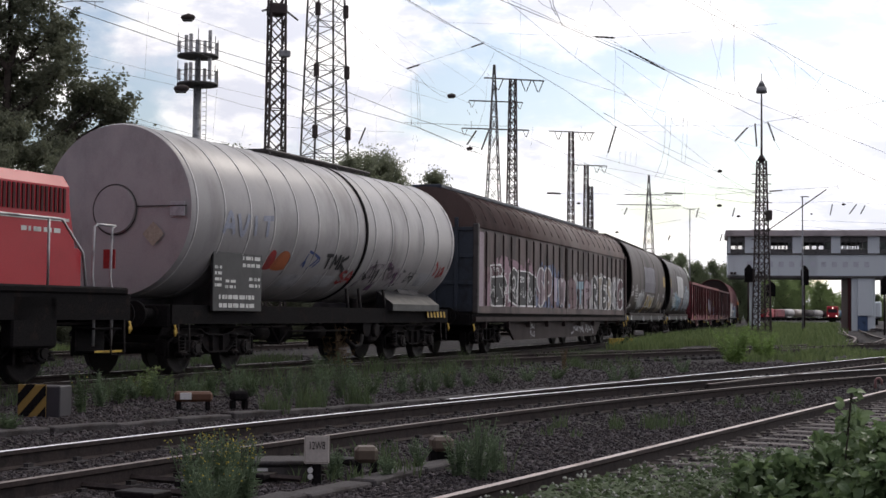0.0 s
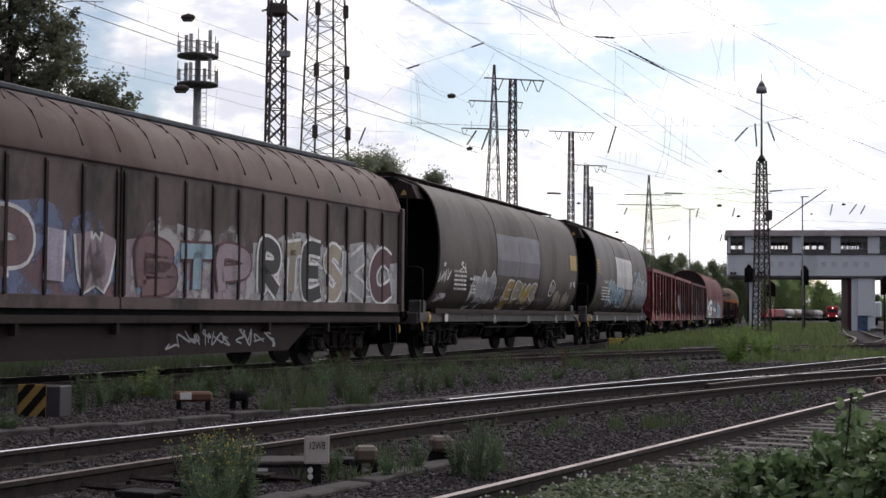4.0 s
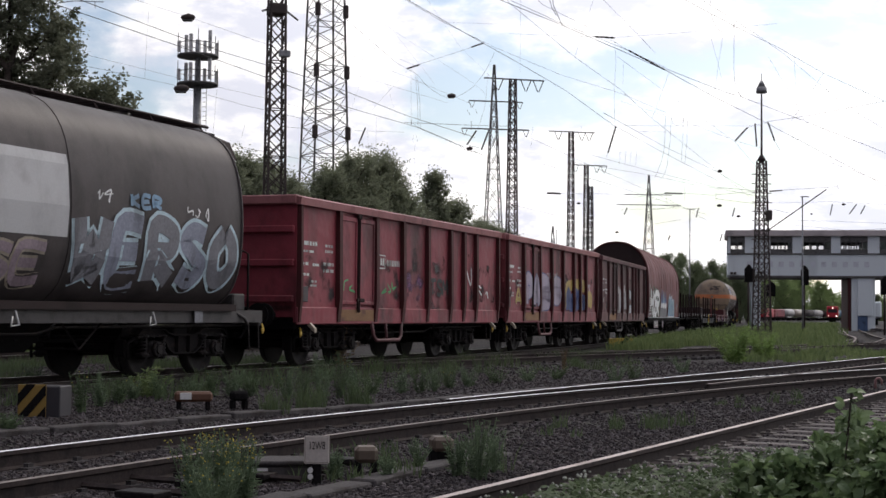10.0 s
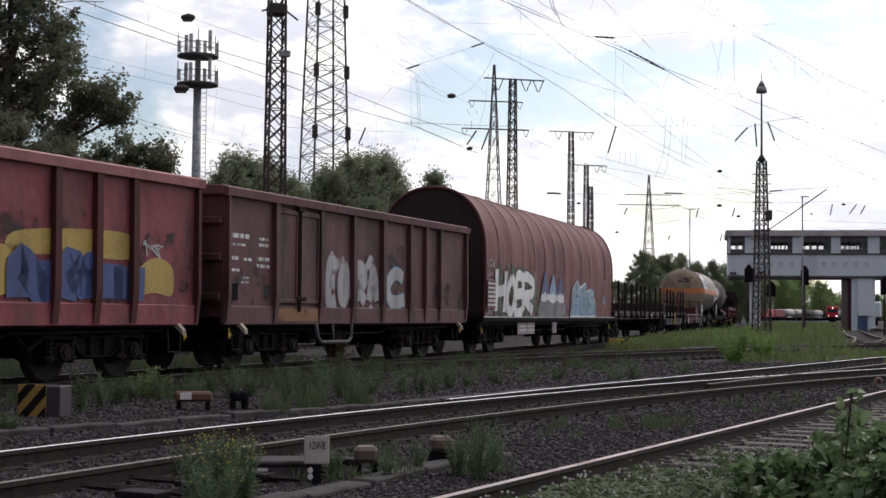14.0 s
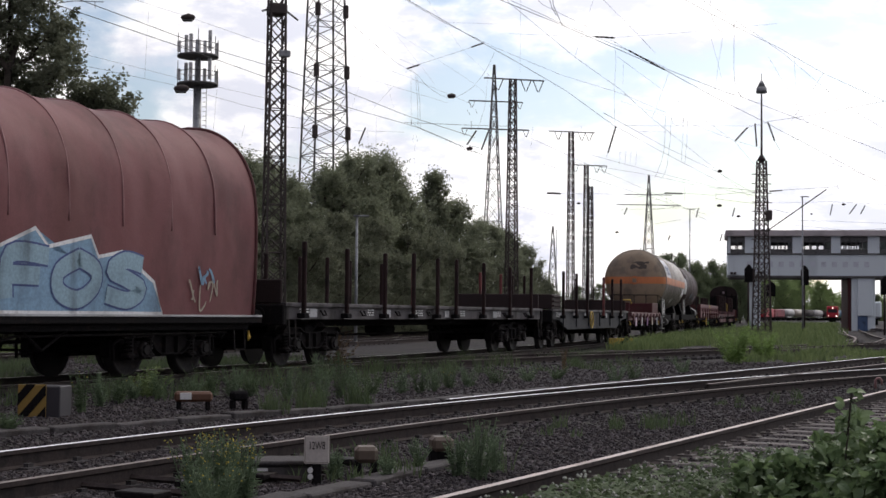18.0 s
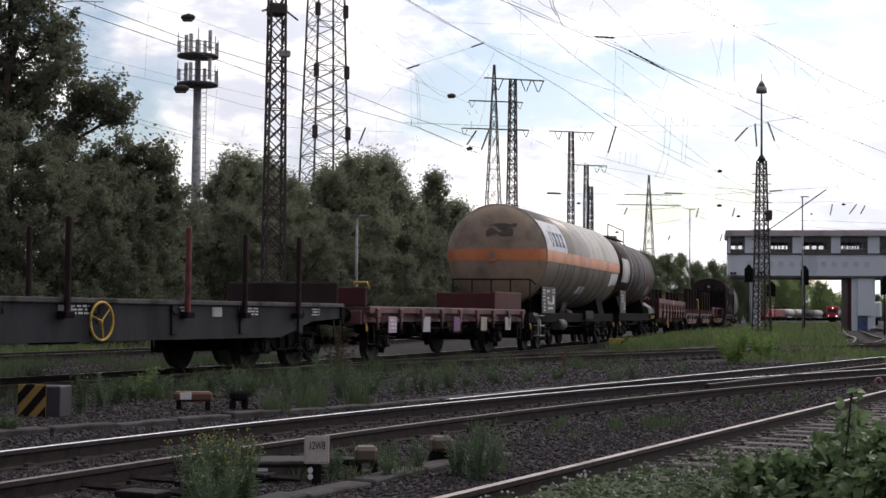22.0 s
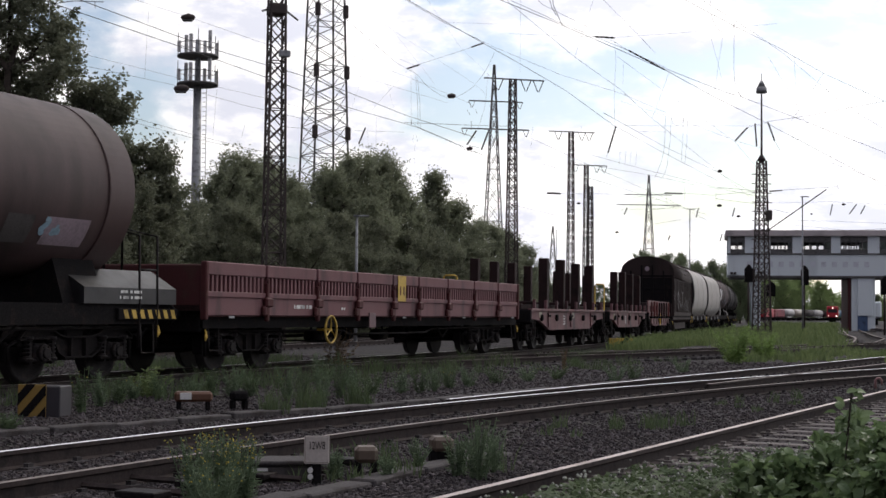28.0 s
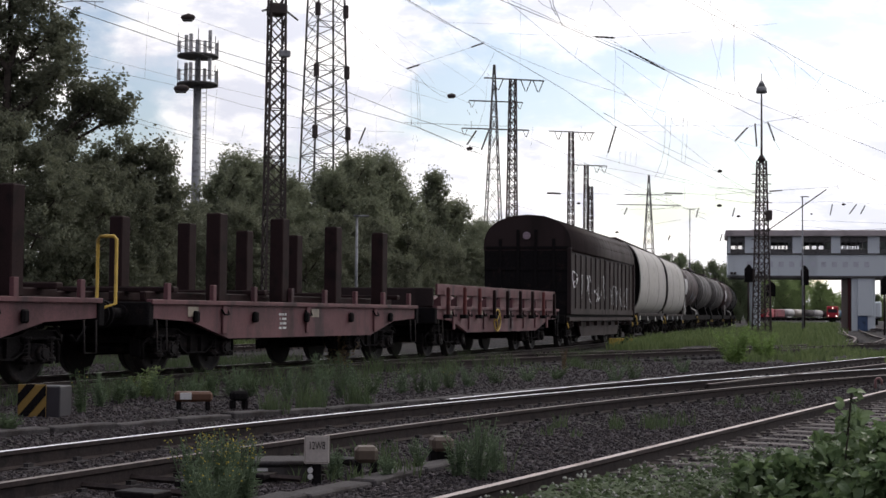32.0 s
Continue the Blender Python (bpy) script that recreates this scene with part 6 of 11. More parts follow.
    if seed == 1:
        tag_scrawl(t, flat_side(1.45), -4.2, -3.55, 1.5, 1.78, 2, "lime", 82, 0.045)
        tag_scrawl(t, sf, -2.0, -1.15, 1.52, 1.8, 3, "lime", 83, 0.035)
        bm = bmesh.new()
        ribbon(bm, [(-2.12, 2.08), (-1.8, 2.08), (-1.8, 2.36), (-2.12, 2.36), (-2.12, 2.08)], 0.03, sf, 0.004, 0, False)
        for u0, u1, v0, v1 in ((-2.06, -1.98, 2.14, 2.3), (-1.94, -1.86, 2.14, 2.3)) + tuple((-1.7 + 0.1 * k, -1.64 + 0.1 * k, 2.14, 2.27) for k in range(8)):
            blob(bm, [(u0, v0), (u1, v0), (u1, v1), (u0, v1)], sf, 0.004, 0)
        part("stencil_mark", bm, M_WHITE, t, "plain white company mark")
        mist(t, sf, -0.7, 0.7, 1.25, 2.0, "mist_purple", 84)
        lettering(t, sf, "TSM", 1.0, 2.3, 1.5, 1.95, ["black"], "black", 0.09, 0.0, 80)
        lettering(t, sf, "N", 3.5, 4.1, 1.8, 2.3, ["white"], "white", 0.06, 0.0, 81)
        tag_scrawl(t, sf, 4.55, 5.5, 1.42, 1.85, 2, "white", 85, 0.05)
    elif seed == 2:
        lettering(t, sf, "A", -5.2, -4.5, 1.35, 1.85, ["yellow"], "cream", 0.1, 0.02, 89)
        mist(t, sf, -4.3, -4.0, 1.3, 2.1, "mist_white", 88, 4)
        lettering(t, flat_side(1.452), "PA", -4.3, -2.45, 1.22, 2.3, ["lilac"], "deep_blue", 0.36, 0.035, 90)
        lettering(t, sf, "B", -2.3, -0.9, 1.2, 2.3, ["lilac"], "deep_blue", 0.4, 0.035, 91)
        lettering(t, sf, "S", -0.72, 0.7, 1.4, 2.3, ["lilac"], "deep_blue", 0.36, 0.035, 92)
        for u0, u1, v0, v1, c, sd in ((-1.6, -0.95, 1.7, 2.25, "cream", 1), (-3.4, -2.9, 2.1, 2.5, "cream", 2), (0.95, 1.9, 1.3, 2.0, "yellow", 3), (1.5, 4.3, 1.9, 2.3, "yellow", 4), (4.5, 5.5, 1.35, 1.95, "yellow", 5)):
            rnd = random.Random(sd)
            bm = bmesh.new()
            blob(bm, smooth_loop([(u0, v0), ((u0 + u1) / 2, v0 + rnd.uniform(0, 0.06)), (u1, v0), (u1, v1 - rnd.uniform(0, 0.2)), ((u0 + u1) / 2, v1), (u0, v1 - rnd.uniform(0, 0.3))], 4), sf, 0.005 if sd < 5 else 0.006, 0)
            part("graffiti", bm, GR[c], t, "flat field of ochre spray paint")
        lettering(t, flat_side(1.402), "NMH", 1.35, 4.7, 1.02, 2.05, ["deep_blue"], "deep_blue", 0.5, 0.0, 94)
        for u, sd in ((-4.2, 95), (-1.4, 96), (-0.6, 97)):
            lettering(t, sf, "CKUSE", u, u + 0.65, 2.22, 2.4, ["silver"], "silver", 0.03, 0.0, sd)
        tag_scrawl(t, sf, 4.6, 5.2, 1.95, 2.2, 2, "silver", 98, 0.04)
    else:
        mist(t, sf, -2.1, -0.85, 1.1, 2.3, "mist_white", 110, 5)
        mist(t, sf, -0.7, 0.7, 1.1, 2.3, "mist_white", 111, 5)
        lettering(t, sf, "EO", -2.1, -0.95, 1.2, 2.2, ["silver"], "mauve", 0.26, 0.03, 112)
        lettering(t, sf, "RA", -0.65, 0.6, 1.2, 2.15, ["silver"], "mauve", 0.26, 0.03, 113)
        lettering(t, sf, "C", 1.0, 2.2, 1.2, 2.1, ["silver"], "blue", 0.24, 0.04, 114)
        mist(t, sf, -4.2, -2.6, 1.3, 2.0, "mist_purple", 115, 5)
    return t, L


def tarpaulin_wagon(L=17.3):
    t = thing("tarpaulin_wagon", "covered coil wagon with a faded red tarpaulin hood and graffiti", "covered wagon")
    e = 9.05
    underframe(t, L, 0.78, 1.05, 1.3)
    ends(t, L)
    for x in (-L / 2 + 2.7, L / 2 - 2.7):
        bogie(t, x)
    arc = [(1.43, 1.0), (1.47, 1.7), (1.48, 2.4), (1.46, 3.0), (1.38, 3.45), (1.16, 3.9), (0.82, 4.22), (0.42, 4.4), (0, 4.45)]
    half = smooth_loop(arc, 3, False) + [arc[-1]]
    prof = half + [(-y, z) for y, z in half[-2::-1]]
    hoops = 13
    cols = []
    bm = bmesh.new()
    steps = hoops * 12
    for i in range(steps + 1):
        x = e - 0.25 - i * (2 * e - 0.5) / steps
        ph = (i % 12) / 12
        sag = 0.030 * math.sin(math.pi * ph)
        ring = []
        for y, z in prof:
            up = max(0, (z - 2.6) / 1.85)
            k = 1 - sag * (0.25 + up * 0.75)
            pleat = max(0, 1 - abs(z - 3.0) / 1.2)
            ring.append(bm.verts.new((x + 0.03 * noise.noise((x * 2, y, z * 3)), y * k * (1 + 0.016 * pleat * noise.noise((x * 3.1, 4.0, z * 1.6)) + 0.010 * pleat * noise.noise((x * 6.5 + z * 2.0, 1.0, z * 2.2))) + 0.02 * noise.noise((x * 1.5, y * 2, z * 0.5)), 1.0 + (z - 1.0) * (1 - sag * 0.5 * up))))
        cols.append(ring)
    n = len(prof)
    for p, q in zip(cols, cols[1:]):
        for i in range(n - 1):
            bm.faces.new((p[i], p[i + 1], q[i + 1], q[i])).smooth = True
    bmesh.ops.recalc_face_normals(bm, faces=bm.faces[:])
    part("tarpaulin", bm, M_TARP, t, "faded red tarpaulin sagging between hoops")
    for k in range(1, hoops):
        x = e - 0.25 - k * (2 * e - 0.5) / hoops
        bm = bmesh.new()
        pipe(bm, [(x, y * 0.998, 1.0 + (z - 1.0) * 1.0) for y, z in prof if z > 2.2], 0.02, 8)
        part("hoop_ridge", bm, M_TARPEDGE, t, "paler ridge over a hoop")
    for s in (-1, 1):
        bm = bmesh.new()
        pr = [(y * 0.985, z * 0.99) for y, z in prof]
        extrude_x(bm, pr, min(s * (e - 0.3), s * (e - 0.22)), max(s * (e - 0.3), s * (e - 0.22)))
        part("end_wall", bm, M_DKBOX, t, "dark arched steel end wall")
        bm = bmesh.new()
        pipe(bm, [(s * (e - 0.22), y * 0.99, z) for y, z in prof], 0.05, 8)
        part("end_hoop", bm, M_POST, t)
    bm = bmesh.new()
    extrude_x(bm, [(1.3, 0.9), (1.5, 0.9), (1.5, 1.02), (1.3, 1.02)], -e, e)
    extrude_x(bm, [(-1.5, 0.9), (-1.3, 0.9), (-1.3, 1.02), (-1.5, 1.02)], -e, e)
    box(bm, -e, e, -1.3, 1.3, 0.95, 1.05)
    part("deck", bm, M_BLACK, t)
    bm = bmesh.new()
    for x0, x1 in ((2.94, 4.98), (0.0, 0.62)):
        bbox(bm, x0, x1, 1.36, 1.38, 0.52, 0.86, 0.005)
    part("data_plate", bm, GR["mauve"], t, "faded pink data plate below the sill")
    label_bars(t, 3.0, 0.58, 1.384, 1.9, 0.22, 2, 129)
    bm = bmesh.new()
    bbox(bm, -e, e, 1.5, 1.515, 1.0, 1.035, 0.004)
    part("hem_rail", bm, GR["silver"], t, "pale hem rail along the tarpaulin")

    def sf(u, v, lift):
        return Vector((-u, float(np.interp(v, [z for y, z in arc[:6]], [y for y, z in arc[:6]])) + lift + 0.02, v))
    mist(t, sf, -8.2, -2.9, 1.0, 2.55, "mist_green", 119, 9)
    mist(t, sf, -2.9, 1.2, 1.0, 1.7, "mist_purple", 118, 6)
    for ch, u0, u1, top in (("H", -8.0, -6.6, 2.5), ("O", -6.8, -5.6, 2.25), ("E", -5.85, -4.75, 2.3), ("R", -5.05, -3.45, 2.28)):
        lettering(t, sf, ch, u0, u1, 1.02, top, ["white"], "black", 0.31, 0.05, int(top * 100))
    tag_scrawl(t, sf, -8.3, -3.6, 1.05, 1.4, 9, "grey", 117, 0.05)
    for k in range(3):
        bm = bmesh.new()
        c = -2.1 + k * 1.05
        top = 2.42 - 0.05 * k
        blob(bm, smooth_loop([(c - 0.5, 1.62), (c + 0.48, 1.62), (c + 0.3, 2.0), (c + 0.1, top - 0.06), (c - 0.02, top), (c - 0.2, top - 0.2), (c - 0.38, 1.95)], 4), sf, 0.008, 0)
        blob(bm, smooth_loop([(c - 0.55, 1.45), (c, 1.42), (c + 0.55, 1.45), (c + 0.5, 1.68), (c + 0.3, 1.76), (c + 0.12, 1.66), (c - 0.05, 1.82), (c - 0.25, 1.68), (c - 0.45, 1.74)], 3), sf, 0.011, 1)
        part("graffiti", bm, [GR["deep_blue"] if k != 1 else GR["sky"], GR["white"]], t, "sprayed letter painted as a snowy peak")
    bm = bmesh.new()
    blob(bm, smooth_loop([(-2.85, 1.06), (-1.0, 1.03), (0.75, 1.06), (0.85, 1.3), (0.6, 1.5), (0.2, 1.44), (-0.4, 1.54), (-1.0, 1.45), (-1.7, 1.55), (-2.3, 1.46), (-2.75, 1.5)], 4), sf, 0.012, 0)
    part("graffiti", bm, GR["grey"], t, "grey sprayed foot of the letters")
    mist(t, sf, -2.9, 0.8, 1.0, 1.35, "soot", 131, 6)
    slab = [(1.65, 1.05), (5.9, 1.05), (5.6, 1.55), (4.7, 2.0), (4.1, 1.9), (3.9, 2.2), (2.9, 2.0), (2.6, 2.25), (1.8, 1.95)]
    bm = bmesh.new()
    blob(bm, slab, sf, 0.006, 0)
    ribbon(bm, slab + slab[:1], 0.06, sf, 0.008, 1, False)
    part("graffiti", bm, [GR["sky"], GR["white"]], t, "pale blue sprayed field with a white outline")
    lettering(t, sf, "FOS", 1.8, 5.4, 1.12, 2.0, ["blue"], "deep_blue", 0.26, 0.03, 122)
    tag_scrawl(t, sf, -8.75, -7.9, 2.3, 2.55, 3, "silver", 125, 0.035)
    tag_scrawl(t, sf, -8.7, -8.1, 2.08, 2.25, 2, "silver", 126, 0.03)
    tag_scrawl(t, sf, -8.75, -8.05, 1.04, 1.2, 3, "silver", 127, 0.035)
    bm = bmesh.new()
    bbox(bm, 7.9, 8.7, 1.49, 1.51, 1.22, 2.02, 0.01)
    part("data_board", bm, M_OPENDK, t, "dull red data board with small lettering")
    label_bars(t, 7.95, 1.28, 1.514, 0.68, 0.68, 6, 128)
    tag_scrawl(t, sf, 6.6, 7.6, 1.1, 1.7, 5, "beige", 123, 0.04)
    tag_scrawl(t, sf, 6.9, 7.4, 1.55, 1.85, 3, "sky", 124, 0.06)
    return t, L


def stake_flat(L, frame, stakes, seed, deep=False, h=2.4, tall=False, label="", cat="flat wagon", group="", xs=None, head=False, far=None):
    """Flat wagon with stakes in pockets along its sills."""
    t = thing("flat_wagon", label, cat, group)
    e = L / 2 - 0.65
    ends(t, L)
    for x in (-L / 2 + 2.6, L / 2 - 2.6):
        bogie(t, x)
    for s in (-1, 1):
        bm = bmesh.new()
        y0, y1 = sorted((s * 1.26, s * 1.36))
        if deep:
            pr = [(-e, 1.24), (-e, 0.98), (-e + 1.3, 0.92), (-e + 2.6, 0.62), (e - 2.6, 0.62), (e - 1.3, 0.92), (e, 0.98), (e, 1.24)]
        else:
            pr = [(-e, 1.26), (-e, 0.96), (e, 0.96), (e, 1.26)]
        a = [bm.verts.new((x, y0, z)) for x, z in pr]
        b = [bm.verts.new((x, y1, z)) for x, z in pr]
        k = len(pr)
        bm.faces.new(a); bm.faces.new(b[::-1])
        for i in range(k):
            bm.faces.new((a[i], b[i], b[(i + 1) % k], a[(i + 1) % k]))
        bmesh.ops.recalc_face_normals(bm, faces=bm.faces[:])
        part("side_sill", bm, frame, t)
        bm = bmesh.new()
        bbox(bm, -e, e, min(s * 1.3, s * 1.42), max(s * 1.3, s * 1.42), 1.2, 1.28, 0.01)
        part("sill_flange", bm, M_FLATGREY if frame is M_FLATDEEP else frame, t)
    bm = bmesh.new()
    for k in range(int(2 * e / 0.24)):
        x = -e + 0.02 + k * 0.24
        box(bm, x, x + 0.225, -1.3, 1.3, 1.2, 1.255)
    part("deck_planks", bm, M_STAKE, t)
    bm = bmesh.new()
    bbox(bm, -e, e, -0.35, 0.35, 0.8, 1.2, 0.02)
    for x in (-e, e):
        bbox(bm, x - 0.08, x + 0.08, -1.4, 1.4, 0.85, 1.24, 0.02)
    part("centre_sill", bm, M_BLACK, t)
    rnd = random.Random(seed)
    places = xs or [e - 0.75 - k * (2 * e - 1.5) / (stakes - 1) for k in range(stakes)]
    beyond = far or ([x - 0.6 for x in places] if tall else places)      # the far row stands staggered
    for s in (-1, 1):
        for x in places if s > 0 else beyond:
            bm = bmesh.new()
            w = 0.145 if tall else 0.045
            y0, y1 = sorted((s * 1.41, s * 1.50))
            if tall:
                y0, y1 = sorted((s * 1.06, s * 1.34))
                bbox(bm, x - w, x + w, y0, y1, 1.28, h + rnd.uniform(-0.03, 0.03), 0.02)
            else:
                b = x + rnd.uniform(-0.02, 0.02)
                bbox(bm, b - w, b + w, y0, y1, 1.0, h + rnd.uniform(-0.04, 0.04), 0.022)
            part("stake", bm, M_STAKE if (tall or rnd.random() < (0.6 if deep else 0.9)) else M_STAKERED, t)
            if not tall:
                bm = bmesh.new()
                bbox(bm, x - 0.11, x + 0.11, min(s * 1.36, s * 1.53), max(s * 1.36, s * 1.53), 0.98, 1.08, 0.015)
                part("stake_pocket", bm, M_BLACK, t)
    for k in range(stakes - 1):
        bm = bmesh.new()
        x = e - 0.75 - (k + 0.5) * (2 * e - 1.5) / (stakes - 1)
        pipe(bm, [(x - 0.1, 1.37, 1.14), (x - 0.08, 1.43, 1.04), (x + 0.08, 1.43, 1.04), (x + 0.1, 1.37, 1.14)], 0.018, 5)
        part("lashing_ring", bm, M_BLACK, t)
        if deep:
            bm = bmesh.new()
            bbox(bm, x - 0.08, x + 0.08, 1.36, 1.40, 0.7, 1.2, 0.01)
            part("web_stiffener", bm, frame, t)
    for k in range(stakes // 2):
        bm = bmesh.new()
        x = e - 1.3 - k * (2 * e - 2) / max(1, stakes // 2)
        bbox(bm, x - 0.22, x + 0.12, 1.362, 1.372, 1.0, 1.17, 0.004)
        part("data_plate", bm, GR["silver"] if frame is not M_FLATRED else GR["beige"], t)
    bm = bmesh.new()
    tube(bm, (-0.9, -0.4, 0.7), (0.3, -0.4, 0.7), 0.17, 0.17, 12)
    bar(bm, (-e * 0.5, 0.1, 0.6), (e * 0.5, 0.1, 0.6), 0.04)
    part("brake_gear", bm, M_BLACK, t)
    for sx in (-1, 1):
        bm = bmesh.new()
        x = sx * (e - 0.3)
        pipe(bm, [(x - 0.15, 1.4, 0.95), (x - 0.15, 1.42, 0.45), (x + 0.15, 1.42, 0.45), (x + 0.15, 1.4, 0.95)], 0.018, 5)
        part("step_iron", bm, M_STEEL, t)
    if frame is not M_FLATRED:
        for k in range(6):
            x = -e + 1.0 + k * (2 * e - 2.4) / 5
            label_bars(t, x, 1.02, 1.366, 0.7 if k % 2 else 0.35, 0.16, 3, 200 + k + seed)
    if deep and not tall:
        bm = bmesh.new()
        ring = [(1.03 + 0.29 * math.cos(a), 1.46, 0.93 + 0.29 * math.sin(a)) for a in np.linspace(0, 2 * math.pi, 25)]
        pipe(bm, ring, 0.022, 6)
        for a in (0.3, 2.4, 4.5):
            bar(bm, (1.03, 1.46, 0.93), (1.03 + 0.29 * math.cos(a), 1.46, 0.93 + 0.29 * math.sin(a)), 0.02)
        tube(bm, (1.03, 1.36, 0.93), (1.03, 1.47, 0.93), 0.03, 0.03, 8)
        part("brake_wheel", bm, M_YELLOW, t, "yellow spoked handbrake wheel")
    if tall and seed == 63:
        bm = bmesh.new()
        pipe(bm, [(-e, 0.95, 1.1), (-e - 0.48, 0.95, 1.2), (-e - 0.48, 0.95, 2.2), (-e - 0.48, 1.0, 2.25), (-e - 0.48, 1.25, 2.25), (-e - 0.48, 1.3, 2.2), (-e - 0.48, 1.3, 1.2), (-e, 1.3, 1.1)], 0.028)
        part("brakeman_rail", bm, M_YELLOW, t, "yellow tubular end handrail")
    if tall and seed == 63:
        bm = bmesh.new()
        pipe(bm, [(e, -0.9, 1.25), (e, -0.9, 2.2), (e, -0.95, 2.25), (e, -1.25, 2.25), (e, -1.3, 2.2), (e, -1.3, 1.25)], 0.03)
        part("brakeman_rail", bm, M_YELLOW, t, "yellow tubular end handrail")
    if tall:
        for y in (-0.9, -0.3, 0.3, 0.9):
            bm = bmesh.new()
            bbox(bm, -e + 0.5, e - 0.5, y - 0.06, y + 0.06, 1.26, 1.42, 0.02)
            part("bearer", bm, M_STAKE, t)
        for k in range(stakes):
            bm = bmesh.new()
            x = e - 0.9 - k * (2 * e - 1.8) / (stakes - 1)
            bbox(bm, x - 0.09, x + 0.09, -1.2, 1.3, 1.40, 1.5, 0.02)
            part("load_bunk", bm, M_STAKE, t)
        for k in range(stakes * 2):
            bm = bmesh.new()
            x = e - 0.5 - k * (2 * e - 1) / (stakes * 2 - 1)
            bbox(bm, x - 0.06, x + 0.06, 1.34, 1.42, 1.26, 1.55, 0.01)
            part("pocket", bm, frame, t)
        label_bars(t, 0.9, 0.75, 1.366, 0.3, 0.34, 4, 210 + seed)
        for k in range(5):
            x = e - 1.4 - k * 2.1
            bm = bmesh.new()
            bbox(bm, x - 0.07, x + 0.07, 1.36, 1.45, 0.9, 1.1, 0.03)
            part("lashing_eye", bm, M_BLACK, t)
    else:
        for s in ((-1,) if head else (-1, 1)):
            bm = bmesh.new()
            bbox(bm, min(s * (e - 0.1), s * (e - 0.02)), max(s * (e - 0.1), s * (e - 0.02)), -1.3, 1.3, 1.26, 1.72, 0.02)
            part("end_board", bm, M_DKBOX, t)
        if head:
            bm = bmesh.new()
            bbox(bm, e - 1.35, e - 0.02, -1.38, 1.38, 1.27, 1.74, 0.03)
            hb = part("head_box", bm, M_DKBOX, t, "dark ribbed steel box across the front end")
            for z in (1.38, 1.52, 1.66):
                bm = bmesh.new()
                bbox(bm, e - 1.3, e - 0.06, 1.38, 1.42, z - 0.03, z + 0.03, 0.01)
                part("rib", bm, M_STAKE, hb)
    return t, L


def red_platform_wagon(L=13.5):
    t = thing("platform_wagon", "rusty red low platform wagon with hanging plates", "flat wagon")
    e = L / 2 - 0.65
    underframe(t, L, 0.9, 1.15, 1.25, M_FLATRED)
    ends(t, L)
    for x in (-4.3, 4.3):
        single_axle(t, x)
    bm = bmesh.new()
    box(bm, -e, e, -1.35, 1.35, 1.15, 1.22)
    part("deck", bm, M_OPENDK, t)
    bm = bmesh.new()
    bbox(bm, -e, e, 1.28, 1.42, 1.08, 1.24, 0.02)
    bbox(bm, -e, e, -1.42, -1.28, 1.08, 1.24, 0.02)
    part("side_rail", bm, M_FLATRED, t)
    for k in range(9):
        x = e - 0.4 - k * (2 * e - 0.8) / 8
        bm = bmesh.new()
        bbox(bm, x - 0.1, x + 0.1, 1.36, 1.48, 0.98, 1.2, 0.02)
        tube(bm, (x, 1.44, 0.98), (x, 1.44, 0.72), 0.04, 0.03, 6)
        part("folded_stake", bm, M_FLATRED, t)
    cols = (("pink", -0.5), ("silver", 0), ("purple", 0), ("beige", 0), ("silver", 0))
    for k, (c, d) in enumerate(cols):
        x = e - 1.2 - k * 2.2
        bm = bmesh.new()
        bbox(bm, x - 0.3, x + 0.2, 1.44, 1.46, 0.66, 1.02, 0.005)
        part("hanging_plate", bm, GR[c], t)
    label_bars(t, e - 1.45, 0.72, 1.463, 0.4, 0.26, 3, 130)
    bm = bmesh.new()
    bbox(bm, -e + 0.02, -e + 2.6, 1.2, 1.3, 1.24, 1.72, 0.02)
    bbox(bm, -e + 0.02, -e + 0.1, -1.3, 1.3, 1.24, 1.72, 0.02)
    part("end_board", bm, M_POST, t, "dark red upright end board")
    bm = bmesh.new()
    bbox(bm, e - 0.1, e - 0.02, -1.3, 1.3, 1.24, 1.65, 0.02)
    part("front_board", bm, M_POST, t)
    bm = bmesh.new()
    pipe(bm, [(e - 0.06, 1.0, 1.65), (e + 0.02, 1.05, 1.75), (e + 0.02, 1.35, 1.75), (e, 1.4, 1.6)], 0.03)
    part("grab_handle", bm, M_YELLOW, t)
    return t, L


